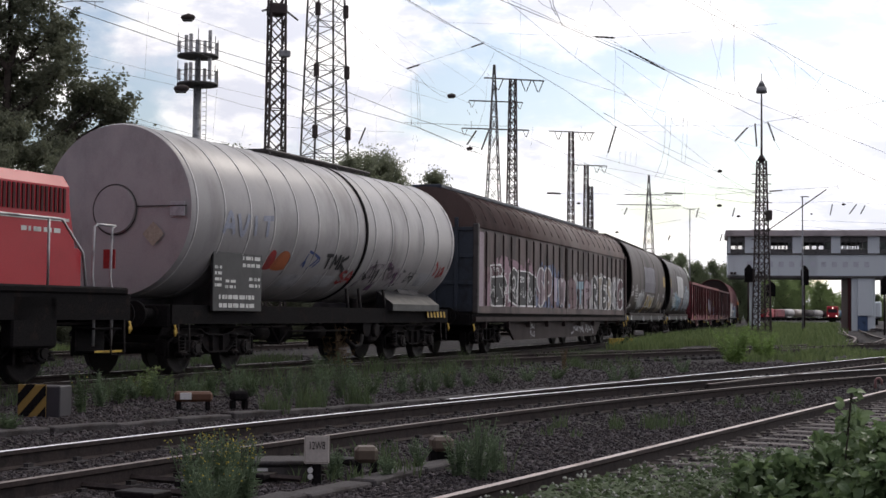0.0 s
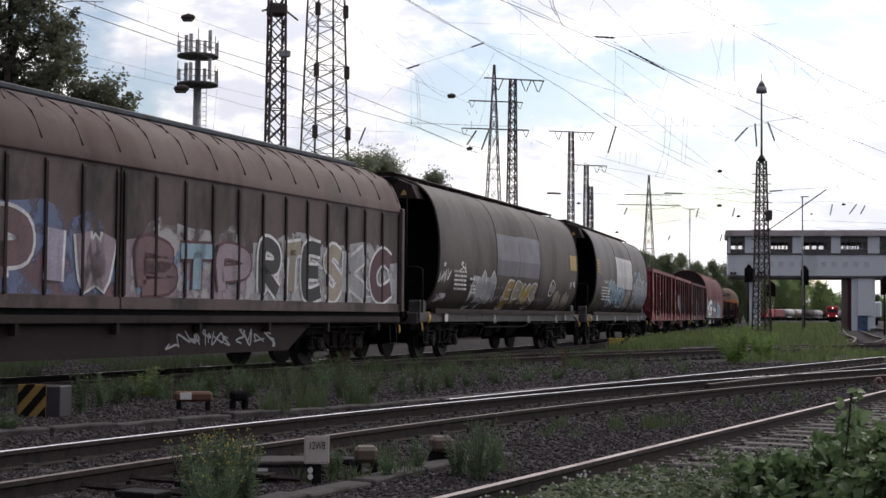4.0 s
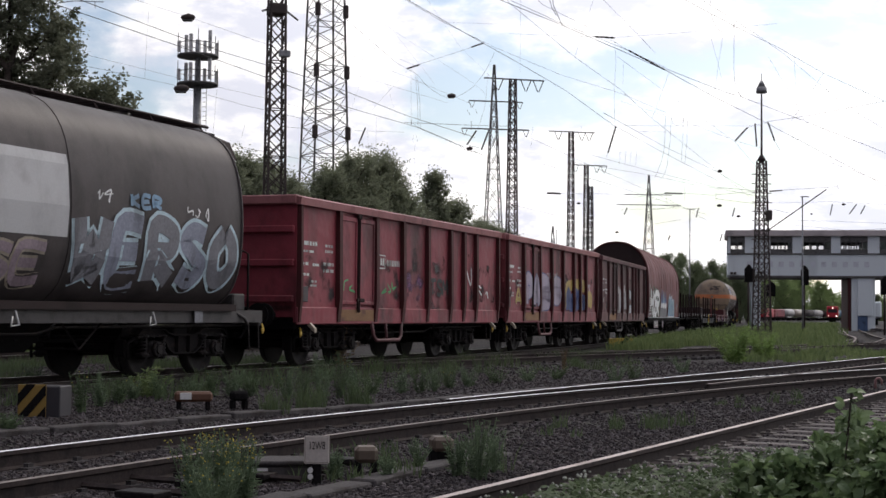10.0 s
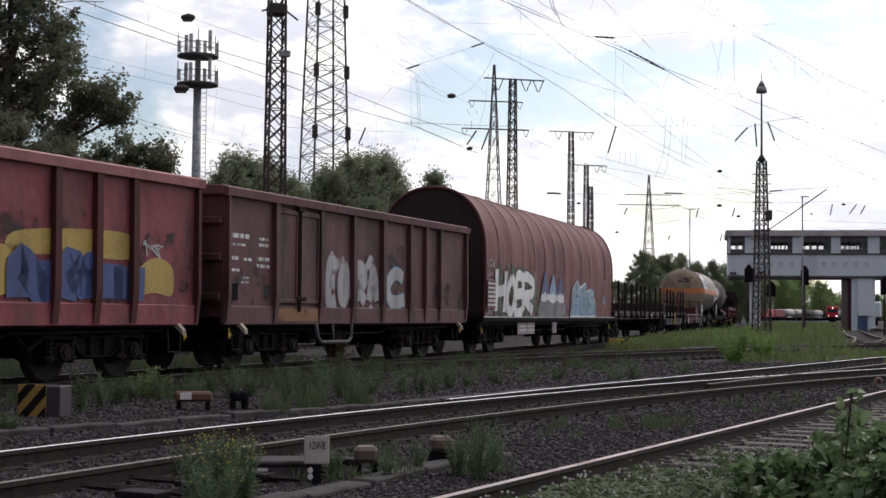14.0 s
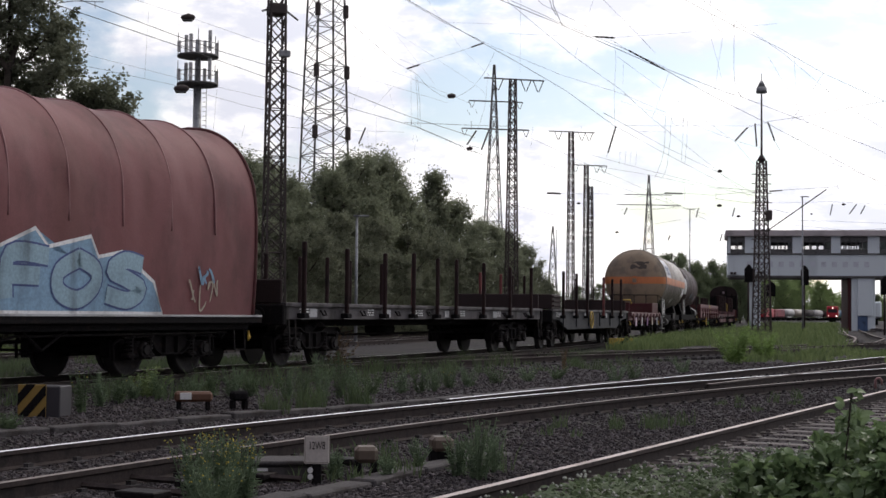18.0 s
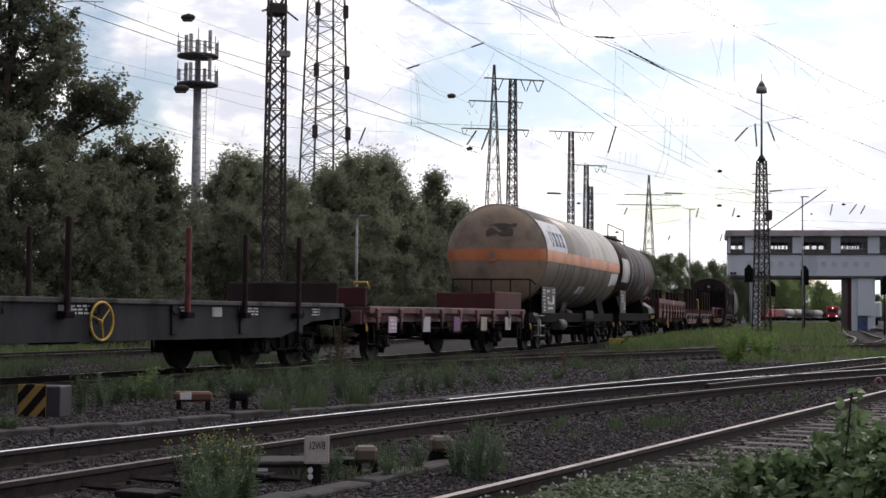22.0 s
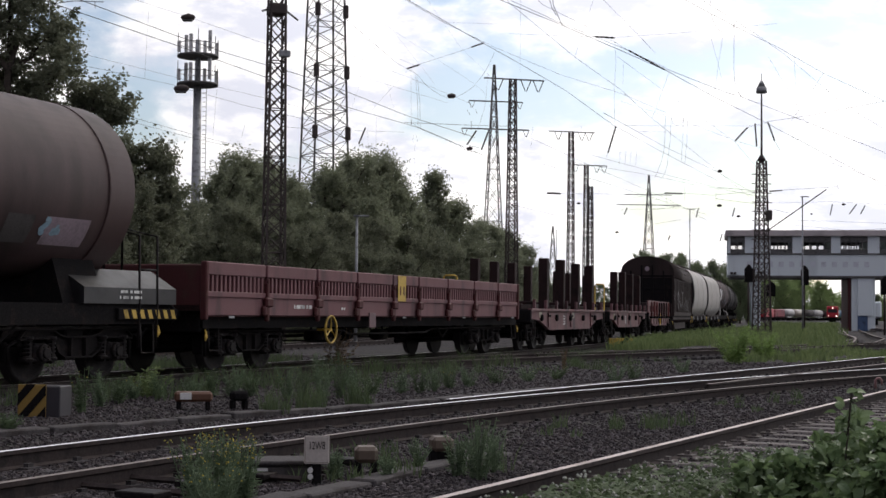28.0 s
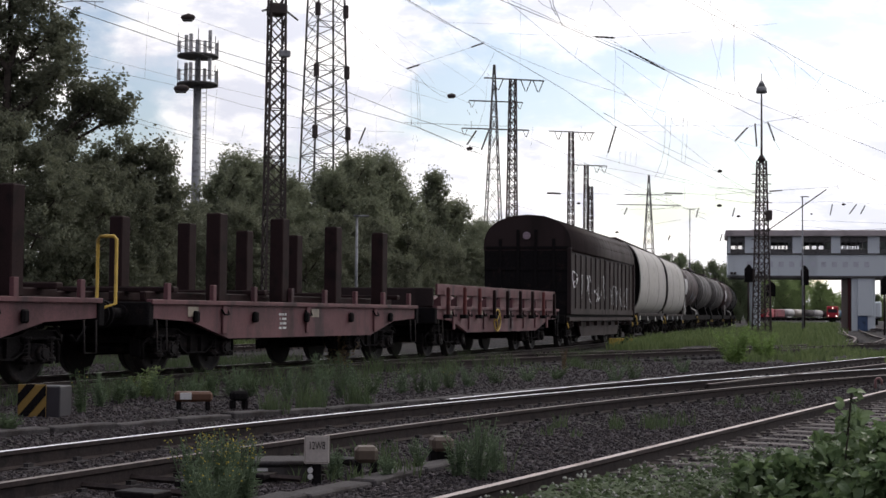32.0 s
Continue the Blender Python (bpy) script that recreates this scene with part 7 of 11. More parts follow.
def gas_tank_wagon(L=15.9):
    r, cz = 1.56, 2.90
    t = thing("gas_tank_wagon", "cream liquefied-gas tank wagon with a bright orange waist band", "tank wagon")
    underframe(t, L, 0.86, 1.16, 1.15)
    ends(t, L)
    for x in (-5.2, 5.2):
        bogie(t, x)
    h = 6.42
    # lower half: grime plus underside shade, both in the shell colour
    bm = bmesh.new()
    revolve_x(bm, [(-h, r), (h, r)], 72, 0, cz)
    part("tank_shell", bm, M_GASLOW, t, "grimy grey-brown lower shell, darkened further for its shade")
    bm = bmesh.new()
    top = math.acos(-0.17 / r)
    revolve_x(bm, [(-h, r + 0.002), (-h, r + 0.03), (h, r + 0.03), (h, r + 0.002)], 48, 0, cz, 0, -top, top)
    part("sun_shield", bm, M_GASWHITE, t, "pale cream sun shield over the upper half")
    for s in (-1, 1):
        bm = bmesh.new()
        prof = [(s * (h + 0.52 * math.sqrt(max(0, 1 - (k / 10) ** 2))), r * k / 10) for k in range(10, 0, -1)]
        rings = revolve_x(bm, prof, 72, 0, cz)
        c = bm.verts.new((s * (h + 0.52), 0, cz))
        for i in range(72):
            bm.faces.new((rings[-1][i], rings[-1][(i + 1) % 72], c)).smooth = True
        bmesh.ops.recalc_face_normals(bm, faces=bm.faces[:])
        part("tank_end", bm, M_GASEND, t, "domed grimy brown tank end")
        bm = bmesh.new()
        rows = []
        for z in np.linspace(-0.17, 0.18, 4):
            w = math.sqrt(r * r - z * z)
            rows.append([bm.verts.new((s * (h + 0.008 + 0.52 * math.sqrt(max(0, 1 - (q * q + z * z) / (r * r)))), q, cz + z)) for q in np.linspace(-w, w, 36)])
        for p, q in zip(rows, rows[1:]):
            for k in range(35):
                bm.faces.new((p[k], p[k + 1], q[k + 1], q[k])).smooth = True
        bmesh.ops.recalc_face_normals(bm, faces=bm.faces[:])
        part("end_band", bm, M_ORANGE, t, "orange band across the tank end")
    bm = bmesh.new()
    for sgn in (1, -1):
        a0, a1 = math.acos(0.18 / r), math.acos(-0.17 / r)
        rows = [[bm.verts.new((x, sgn * (r + 0.036) * math.sin(a), cz + (r + 0.036) * math.cos(a))) for a in np.linspace(a0, a1, 5)] for x in (-h, h)]
        for i in range(4):
            bm.faces.new((rows[0][i], rows[0][i + 1], rows[1][i + 1], rows[1][i]))
    bmesh.ops.recalc_face_normals(bm, faces=bm.faces[:])
    part("orange_band", bm, M_ORANGE, t, "orange waist band")
    tank_rings(t, [h - 0.02, 4.55, 3.36, 2.2, 1.07, -0.1, -1.25, -2.4, -3.5, -4.6, -h + 0.02], r + 0.022, cz, M_GASSEAM, 0.03, "weld_seam")
    bm = bmesh.new()
    tube(bm, (2.2, 1.15, 0.78), (3.2, 1.15, 0.78), 0.18, 0.18, 16)
    part("air_reservoir", bm, M_SILL, t)
    sf = drum_side(r + 0.032, cz)
    # company mark: plain slanted shapes
    bm = bmesh.new()
    u = -5.7
    for pts in (((0, 0.42), (0.12, 0.36), (0.2, 0.7), (0.06, 0.78)), ((0.1, 0.25), (0.4, 0.25), (0.32, 0.38), (0.18, 0.38)), ((0.3, 0.7), (0.42, 0.36), (0.52, 0.45), (0.42, 0.76)), ((0.62, 0.72), (1.02, 0.72), (1.06, 0.28), (0.66, 0.28)), ((1.12, 0.72), (1.52, 0.72), (1.56, 0.28), (1.16, 0.28)), ((1.62, 0.72), (2.08, 0.72), (2.12, 0.28), (1.66, 0.28))):
        blob(bm, [(u + a, cz + b + 0.05) for a, b in pts], sf, 0.010, 0)
    part("company_mark", bm, plain("mark_blue", (0.085, 0.105, 0.20)), t, "plain dark blue company mark")
    bm = bmesh.new()
    k = 8
    cols = [[bm.verts.new(sf(q, cz + 0.18 + 0.92 * j / k, 0.005)) for j in range(k + 1)] for q in (-h + 0.03, -3.38)]
    for j in range(k):
        bm.faces.new((cols[0][j], cols[0][j + 1], cols[1][j + 1], cols[1][j]))
    part("pale_field", bm, plain("clean_white_field", (0.68, 0.68, 0.70)), t, "cleaner white field round the mark")
    for v0, v1, c in ((3.5, 3.66, 1), (3.72, 3.84, 2)):
        bm = bmesh.new()
        rnd = random.Random(c)
        blob(bm, smooth_loop([(0.1 * c - 0.3 + k * 0.16, (v0 if k < 6 else v1) + rnd.uniform(-0.07, 0.07)) for k in range(6)] + [(0.1 * c + 0.5 - k * 0.16, v1 + rnd.uniform(-0.08, 0.08)) for k in range(6)], 3), lambda a, b, l: Vector((h + 0.02 + 0.52 * math.sqrt(max(0, 1 - (a * a + (b - cz) ** 2) / (r * r))) + l, a, b)), 0.006, 0)
        part("grime_smear", bm, plain("grime_brown", (0.09, 0.07, 0.055)), t, "dark smear of spilt product")
    bm = bmesh.new()
    tube(bm, (h + 0.48, 0.0, cz), (h + 0.56, 0.0, cz), 0.22, 0.22, 20)
    part("end_disc", bm, M_ORANGE, t)
    bm = bmesh.new()
    box(bm, h + 0.562, h + 0.57, -0.1, 0.1, cz - 0.11, cz + 0.09)
    part("end_mark", bm, M_GASEND, t)
    bm = bmesh.new()
    for y in (-1.2, -0.6, 0, 0.6, 1.2):
        tube(bm, (h + 0.66, y, 1.15), (h + 0.66, y, 2.15), 0.025)
    pipe(bm, [(h + 0.66, -1.2, 2.15), (h + 0.66, 1.2, 2.15), (h + 0.5, 1.35, 2.0)], 0.025)
    part("end_railing", bm, M_STEEL, t)
    bm = bmesh.new()
    bbox(bm, 3.85, 5.75, 1.24, 1.28, 1.14, 1.96, 0.01)
    part("sign_board", bm, M_SILL, t, "dark grey board with small white notices")
    for x, z, w, q, rows, sd in ((5.32, 1.5, 0.35, 0.4, 4, 140), (4.72, 1.75, 0.4, 0.16, 1, 141), (3.92, 1.75, 0.4, 0.18, 2, 142), (4.22, 1.22, 0.75, 0.3, 2, 143), (4.77, 1.45, 0.3, 0.22, 2, 144), (5.32, 1.18, 0.25, 0.3, 3, 145)):
        label_bars(t, x, z, 1.283, w, q, rows, sd, M_WHITE)
    bm = bmesh.new()
    bbox(bm, 4.02, 4.27, 1.28, 1.287, 1.45, 1.7, 0.002)
    part("notice", bm, M_WHITE, t)
    for s in (-1, 1):
        x = s * 5.0
        bm = bmesh.new()
        extrude_x(bm, [(-1.15, 1.15), (1.15, 1.15), (1.0, cz - 1.1), (-1.0, cz - 1.1)], x - 0.55, x + 0.55)
        part("saddle", bm, M_BLACK, t)
    bm = bmesh.new()
    for x in (h + 0.2, h - 0.1):
        pipe(bm, [(x, 1.2, 1.15), (x, 1.35, 0.9), (x, 1.35, 0.45)], 0.02)
    for z in (0.45, 0.75, 1.05):
        bbox(bm, h - 0.25, h + 0.35, 1.25, 1.45, z, z + 0.03, 0.004)
    part("end_step", bm, M_CHROME, t)
    bm = bmesh.new()
    for k in range(3):
        pipe(bm, [(2.2 - k * 0.25, 1.0, 0.9), (1.6 - k * 0.25, 1.05, 1.5)], 0.04)
    tube(bm, (-0.4, 0.8, 1.1), (0.6, 0.8, 1.1), 0.2, 0.2, 12)
    bbox(bm, -2.6, -1.2, 0.8, 1.3, 0.95, 1.25, 0.02)
    part("valve_pipes", bm, M_STEEL, t)
    sf = drum_side(r, cz)
    for u0, u1, v0, v1 in ((-0.35, 0.75, 1.84, 2.08), (4.85, 5.5, 2.2, 2.66), (5.5, 6.3, 2.25, 2.68)):
        bm = bmesh.new()
        panel(bm, u0, u1, v0, v1, sf, 0.006)
        part("notice", bm, GR["white"], t)
    return t, L


def brown_tank_wagon(L=13.3, dark=False):
    r, cz = 1.42, 2.95
    t = thing("tank_wagon", "brown-grey tank wagon with bright bands and a domed top" if not dark else "dark grimy tank wagon far back in the train", "tank wagon")
    underframe(t, L, 0.88, 1.2, 1.2)
    ends(t, L)
    for x in (-L / 2 + 2.5, L / 2 - 2.5):
        bogie(t, x)
    h = L / 2 - 1.1
    bm = bmesh.new()
    cx = 0.5
    prof = [(h + 0.3 * math.sqrt(1 - k * k / 64), r * k / 8) for k in range(1, 8)] + [(h, r), (-h, r)] + [(-h - 0.3 * math.sqrt(1 - k * k / 64), r * k / 8) for k in range(7, 0, -1)]
    prof = [(x + cx, q) for x, q in prof]
    rings = revolve_x(bm, prof, 64, 0, cz)
    bm.faces.new(rings[0]); bm.faces.new(rings[-1])
    bmesh.ops.recalc_face_normals(bm, faces=bm.faces[:])
    part("tank_shell", bm, M_TANKBR if not dark else M_SILL, t)
    tank_rings(t, [h + 0.35, h - 1.25, 0.75, -1.25, -h + 1.15], r, cz, M_TANKBR if not dark else M_BLACK, 0.07)
    tank_rings(t, [3.05], r + 0.004, cz, M_CHROME, 0.12, "bright_band")
    catwalk(t, -2.2, 3.0, cz + r + 0.1, 0.35, True)
    bm = bmesh.new()
    tube(bm, (0, 0, cz + r - 0.1), (0, 0, cz + r + 0.25), 0.35, 0.33, 20)
    part("dome", bm, M_TANKBR, t)
    if not dark:
        sf = drum_side(r, cz)
        bm = bmesh.new()
        k = 10
        cols = [[bm.verts.new(sf(u, cz - 0.5 + 0.95 * i / k, 0.008)) for i in range(k + 1)] for u in (-h - 0.6, -h + 1.6)]
        for i in range(k):
            bm.faces.new((cols[0][i], cols[0][i + 1], cols[1][i + 1], cols[1][i]))
        part("white_panel", bm, M_PATCHW, t, "white painted panel")
        for u0, u1 in ((h - 3.4, h - 2.8), (h - 2.5, h - 1.5)):
            bm = bmesh.new()
            panel(bm, u0, u1, cz - 0.9, cz - 0.5, sf, 0.006)
            part("painted_panel", bm, GR["mauve"] if u0 > h - 3 else M_SILL, t, "grimy repainted rectangle")
        tag_scrawl(t, sf, 0.0, 1.4, cz - 0.7, cz - 0.3, 4, "cyan", 150, 0.06)
        tag_scrawl(t, sf, 3.0, 3.5, cz - 0.75, cz - 0.5, 2, "blue", 151, 0.1)
        bm = bmesh.new()
        extrude_x(bm, [(0.8, 1.75), (1.3, 1.45), (1.3, 1.2), (0.8, 1.2)], -h - 0.9, -h + 1.6)
        part("valve_shroud", bm, M_DKGREY, t, "sloping dark steel shroud over the bogie")
        bm = bmesh.new()
        bbox(bm, -h - 0.95, -h + 0.7, 1.24, 1.3, 0.95, 1.13, 0.01)
        wbm = part("warning_beam", bm, M_BLACK, t)
        bm = bmesh.new()
        for q in range(7):
            x = -h - 0.9 + q * 0.22
            f = [bm.verts.new(p) for p in ((x, 1.304, 0.97), (x + 0.11, 1.304, 0.97), (x + 0.17, 1.304, 1.11), (x + 0.06, 1.304, 1.11))]
            bm.faces.new(f[::-1])
        part("warning_stripe", bm, M_YELLOW, wbm)
        label_bars(t, -h + 0.1, 1.25, 1.31, 0.6, 0.18, 2, 152)
        bm = bmesh.new()
        bbox(bm, h - 0.9, h + 0.75, 1.3, 1.34, 1.2, 2.1, 0.01)
        part("sign_board", bm, M_SILL, t, "grey board with small notices")
        for x, z, sd in ((h - 0.8, 1.3, 154), (h - 0.2, 1.6, 155)):
            label_bars(t, x, z, 1.344, 0.6, 0.35, 3, sd, M_WHITE)
        bm = bmesh.new()
        for dx in (0, 0.5):
            x = -L / 2 + 0.75 + dx
            pipe(bm, [(x, 1.28, 0.5), (x, 1.3, 1.2), (x, 1.28, 2.3), (x, 0.6, 2.45), (x, 0.6, 1.2)], 0.022)
        pipe(bm, [(-L / 2 + 0.75, 1.28, 1.75), (-L / 2 + 1.25, 1.28, 1.75)], 0.02)
        part("platform_rail", bm, M_STEEL, t)
    bm = bmesh.new()
    for s in (-1, 1):
        extrude_x(bm, [(-1.15, 1.18), (1.15, 1.18), (0.9, cz - 1.0), (-0.9, cz - 1.0)], s * (h - 1.4) - 0.5, s * (h - 1.4) + 0.5)
    part("saddle", bm, M_BLACK, t)
    return t, L


M_FLATPINK = mat("faded_pink_red", (0.15, 0.06, 0.066), 0.7, 0, 0.2, 2, 0.15, (0.09, 0.042, 0.046), 0.5, streak=True)


def side_rib_mesh():
    bm = bmesh.new()
    bbox(bm, -0.04, 0.04, -0.03, 0.03, -0.16, 0.16, 0.01)
    me = bpy.data.meshes.new("rib")
    bm.to_mesh(me); bm.free()
    me.materials.append(M_FLATPINK)
    return me


SIDE_RIB = side_rib_mesh()


def low_sided_wagon(L=19.2):
    t = thing("low_sided_wagon", "faded red low-sided wagon with ribbed drop sides", "flat wagon")
    e, ef = 8.6, 9.25
    underframe(t, L, 0.8, 1.1, 1.25)
    ends(t, L)
    for x in (-L / 2 + 2.8, L / 2 - 2.8):
        bogie(t, x)
    bm = bmesh.new()
    box(bm, -e, ef, -1.35, 1.35, 1.1, 1.2)
    part("deck", bm, M_STAKE, t)
    joints = [-8.6, -6.8, -4.8, -2.8, -0.8, 0.8, 2.8, 4.8, 7.0, 9.25]
    for s in (-1, 1):
        for a, b in zip(joints, joints[1:]):
            x0, x1 = a + 0.04, b - 0.04
            bm = bmesh.new()
            box(bm, x0, x1, min(s * 1.36, s * 1.39), max(s * 1.36, s * 1.39), 1.0, 1.94)
            side = part("drop_side", bm, M_POST, t)
            bm = bmesh.new()
            bbox(bm, x0, x1, min(s * 1.39, s * 1.47), max(s * 1.39, s * 1.47), 1.72, 1.95, 0.015)
            part("top_rail", bm, M_FLATPINK, side)
            bm = bmesh.new()
            bbox(bm, x0, x1, min(s * 1.39, s * 1.45), max(s * 1.39, s * 1.45), 1.02, 1.42, 0.015)
            bbox(bm, x0, x1, min(s * 1.44, s * 1.475), max(s * 1.44, s * 1.475), 1.34, 1.44, 0.01)
            part("lower_panel", bm, M_FLATPINK, side)
            n = int((x1 - x0) / 0.155)
            for i in range(n):
                x = x0 + (i + 0.5) * (x1 - x0) / n
                share("rib", SIDE_RIB, side, pose(x, s * 1.42, 1.57))
        for x in joints[1:-1]:
            bm = bmesh.new()
            bbox(bm, x - 0.05, x + 0.05, min(s * 1.44, s * 1.52), max(s * 1.44, s * 1.52), 0.92, 1.62, 0.02)
            bbox(bm, x - 0.13, x + 0.13, min(s * 1.46, s * 1.56), max(s * 1.46, s * 1.56), 1.18, 1.36, 0.03)
            bbox(bm, x + 0.05, x + 0.2, min(s * 1.46, s * 1.54), max(s * 1.46, s * 1.54), 1.02, 1.2, 0.03)
            tube(bm, (x, s * 1.5, 1.6), (x, s * 1.5, 1.7), 0.02)
            part("clamp", bm, M_POST, t)
        for x in (-e, ef):
            bm = bmesh.new()
            bbox(bm, x - 0.05, x + 0.05, min(s * 1.38, s * 1.5), max(s * 1.38, s * 1.5), 0.95, 1.95, 0.02)
            part("corner_post", bm, M_POST, t)
    bm = bmesh.new()
    for k in range(5):
        x = e - 0.35 - k * (2 * e - 0.7) / 4
        bbox(bm, x - 0.1, x + 0.1, 1.425, 1.43, 0.98, 1.04, 0.002)
    part("data_plate", bm, GR["silver"], t)
    for s in (-1, 1):
        bm = bmesh.new()
        x = ef if s > 0 else -e
        bbox(bm, min(x - s * 0.06, x), max(x - s * 0.06, x), -1.38, 1.38, 1.1, 1.9, 0.02)
        part("end_board", bm, M_POST, t)
    bm = bmesh.new()
    bbox(bm, 0.06, 0.54, 1.475, 1.485, 1.36, 1.94, 0.003)
    yp = part("yellow_panel", bm, M_YELLOW, t, "ochre panel with dark marks")
    for x in (0.17, 0.37):
        bm = bmesh.new()
        box(bm, x, x + 0.06, 1.485, 1.488, 1.5, 1.7)
        part("mark_bar", bm, M_POST, yp)
    label_bars(t, 3.4, 1.12, 1.452, 0.2, 0.1, 1, 160)
    label_bars(t, 5.0, 1.12, 1.452, 0.8, 0.14, 1, 161)
    bm = bmesh.new()
    bbox(bm, 1.8, 2.15, 1.46, 1.475, 0.78, 1.1, 0.004)
    part("data_plate", bm, GR["haze"], t)
    bm = bmesh.new()
    pipe(bm, [(4.2 + 0.27 * math.cos(a), 1.5, 0.75 + 0.27 * math.sin(a)) for a in np.linspace(0, 2 * math.pi, 22)], 0.024, 6)
    for a in (1.57, 3.67, 5.76):
        bar(bm, (4.2, 1.5, 0.75), (4.2 + 0.27 * math.cos(a), 1.5, 0.75 + 0.27 * math.sin(a)), 0.024)
    tube(bm, (4.2, 1.2, 0.75), (4.2, 1.52, 0.75), 0.03)
    part("brake_wheel", bm, M_YELLOW, t, "ochre spoked handbrake wheel")
    return t, L


def crate_wagon(L=14.1):
    t, L = stake_flat(L, M_FLATRED, 9, 77, True, 1.75, False, "faded red flat wagon with low cradle frames", "flat wagon")
    bm = bmesh.new()
    e = L / 2 - 0.9
    for k in range(9):
        x0 = -e + k * 2 * e / 9
        extrude_x(bm, [(0.9, 1.28), (1.3, 1.28), (1.3, 1.55), (1.1, 1.42), (0.9, 1.55)], x0 + 0.1, x0 + 0.9)
        extrude_x(bm, [(-1.3, 1.28), (-0.9, 1.28), (-0.9, 1.55), (-1.1, 1.42), (-1.3, 1.55)], x0 + 0.1, x0 + 0.9)
        box(bm, x0 + 0.1, x0 + 0.9, -0.9, 0.9, 1.26, 1.34)
    bbox(bm, -e, e, 1.28, 1.34, 1.55, 1.82, 0.01)
    part("cradle", bm, M_FLATRED, t)
    return t, L


CONSIST = []


def couple(made, s_front):
    """Put a wagon into the train with its front buffers s_front metres along the line at the start."""
    t, L = made
    CONSIST.append((t, s_front + L / 2, L * 0.33))


def pale_hopper(L, front):
    h = hopper_wagon(L, M_PALEHOP, None, 5)
    couple(h, front)


M_PALEHOP = plain("pale_hopper_paint", (0.42, 0.40, 0.37))
couple(locomotive(), 5.85 - 15.6)
couple(grey_tank_wagon(), 6.06)
couple(sliding_wall_wagon(23.2), 20.35)
couple(hopper_wagon(17.6, M_HOPPER, M_PATCH, 1), 43.77)
couple(hopper_wagon(17.9, M_HOPPER2, M_PATCHW, 2), 61.55)
couple(open_wagon(13.3, M_OPENRED, M_POST, 1), 79.6)
couple(open_wagon(13.3, M_OPENRED2, M_POST, 2), 92.87)
couple(open_wagon(13.3, M_OPENDK, M_OPENDK, 3, 3.32), 106.25)
couple(tarpaulin_wagon(18.95), 119.75)
couple(stake_flat(19.1, M_FLATGREY, 9, 61, False, 2.45, False, "weathered grey flat wagon with dark stakes", "flat wagon", "stake wagons", [8.2, 6.1, 4.0, 2.2, 0.6, -0.8, -3.0, -5.4, -7.5]), 138.65)
couple(stake_flat(16.3, M_FLATDEEP, 7, 62, True, 2.5, False, "dark blue-grey deep-framed flat wagon with stakes", "flat wagon", "stake wagons", [6.1, 3.85, 1.9, -1.42, -3.35, -5.4], True, [5.5, 2.7, 0.95, -1.0]), 157.8)
couple(red_platform_wagon(13.2), 174.1)
couple(gas_tank_wagon(15.6), 187.13)
couple(brown_tank_wagon(13.5), 202.9)
couple(low_sided_wagon(19.3), 216.35)
couple(stake_flat(12.9, M_FLATRED, 4, 63, True, 2.88, True, "faded red flat wagon with heavy steel stakes", "flat wagon", "heavy stake wagons", [3.3, 0.9, -1.5, -3.9]), 235.7)
couple(stake_flat(12.7, M_FLATRED, 4, 64, True, 2.85, True, "faded red flat wagon with heavy steel stakes", "flat wagon", "heavy stake wagons", [3.3, 0.9, -1.5, -3.9]), 248.6)
couple(crate_wagon(13.3), 261.2)
couple(sliding_wall_wagon(15.6, True), 274.45)
pale_hopper(13.5, 291.0)
pale_hopper(13.5, 304.5)
couple(brown_tank_wagon(13.3, False), 318.0)
couple(brown_tank_wagon(13.3, True), 331.3)
couple(brown_tank_wagon(13.3, True), 344.6)
couple(brown_tank_wagon(13.3, False), 357.9)
couple(brown_tank_wagon(13.3, True), 371.2)
couple(brown_tank_wagon(13.3, True), 384.5)


def motions():
    """The whole train rolls along the line; wheels turn with it."""
    times = [0.0, 1.0, 2.0, 3.0, 4.0, 5.0] + [6.0 + k for k in range(27)]
    for t, s, half in CONSIST:
        walk(t, [(x, train_pose(s - rolled(x), half)) for x in times])
    far = rolled(32.0)
    n = int(far / 0.46 / radians(80)) + 1
    rows = []
    for k in range(n + 1):
        x = 32.0 * k / n
        rows.append((x, math.degrees(rolled(x) / 0.46)))
    for ob, x0 in WHEELS:
        walk(ob, [(x, pose(x0, 0, 0.46, 0, a, 0)) for x, a in rows])

# ---- masts, pylons and the lines strung between them ----
def lattice(bm, w0, w1, h, step, r=0.035, rb=0.018, z0=0.0, seg=4):
    """A square tapering lattice: four corner angles, crossed braces and rings."""
    def half(z):
        return 0.5 * (w0 + (w1 - w0) * (z - z0) / (h - z0))
    for sx, sy in ((1, 1), (1, -1), (-1, -1), (-1, 1)):
        a, b = half(z0), half(h)
        tube(bm, (sx * a, sy * a, z0), (sx * b, sy * b, h), r, r, seg)
    n = max(2, int((h - z0) / step))
    for k in range(n):
        za, zb = z0 + (h - z0) * k / n, z0 + (h - z0) * (k + 1) / n
        a, b = half(za), half(zb)
        for p, q in (((1, 1), (1, -1)), ((1, -1), (-1, -1)), ((-1, -1), (-1, 1)), ((-1, 1), (1, 1))):
            tube(bm, (p[0] * a, p[1] * a, za), (q[0] * b, q[1] * b, zb), rb, rb, 4)
            tube(bm, (q[0] * a, q[1] * a, za), (p[0] * b, p[1] * b, zb), rb, rb, 4)
            if k % 3 == 0:
                tube(bm, (p[0] * a, p[1] * a, za), (q[0] * a, q[1] * a, za), rb, rb, 4)


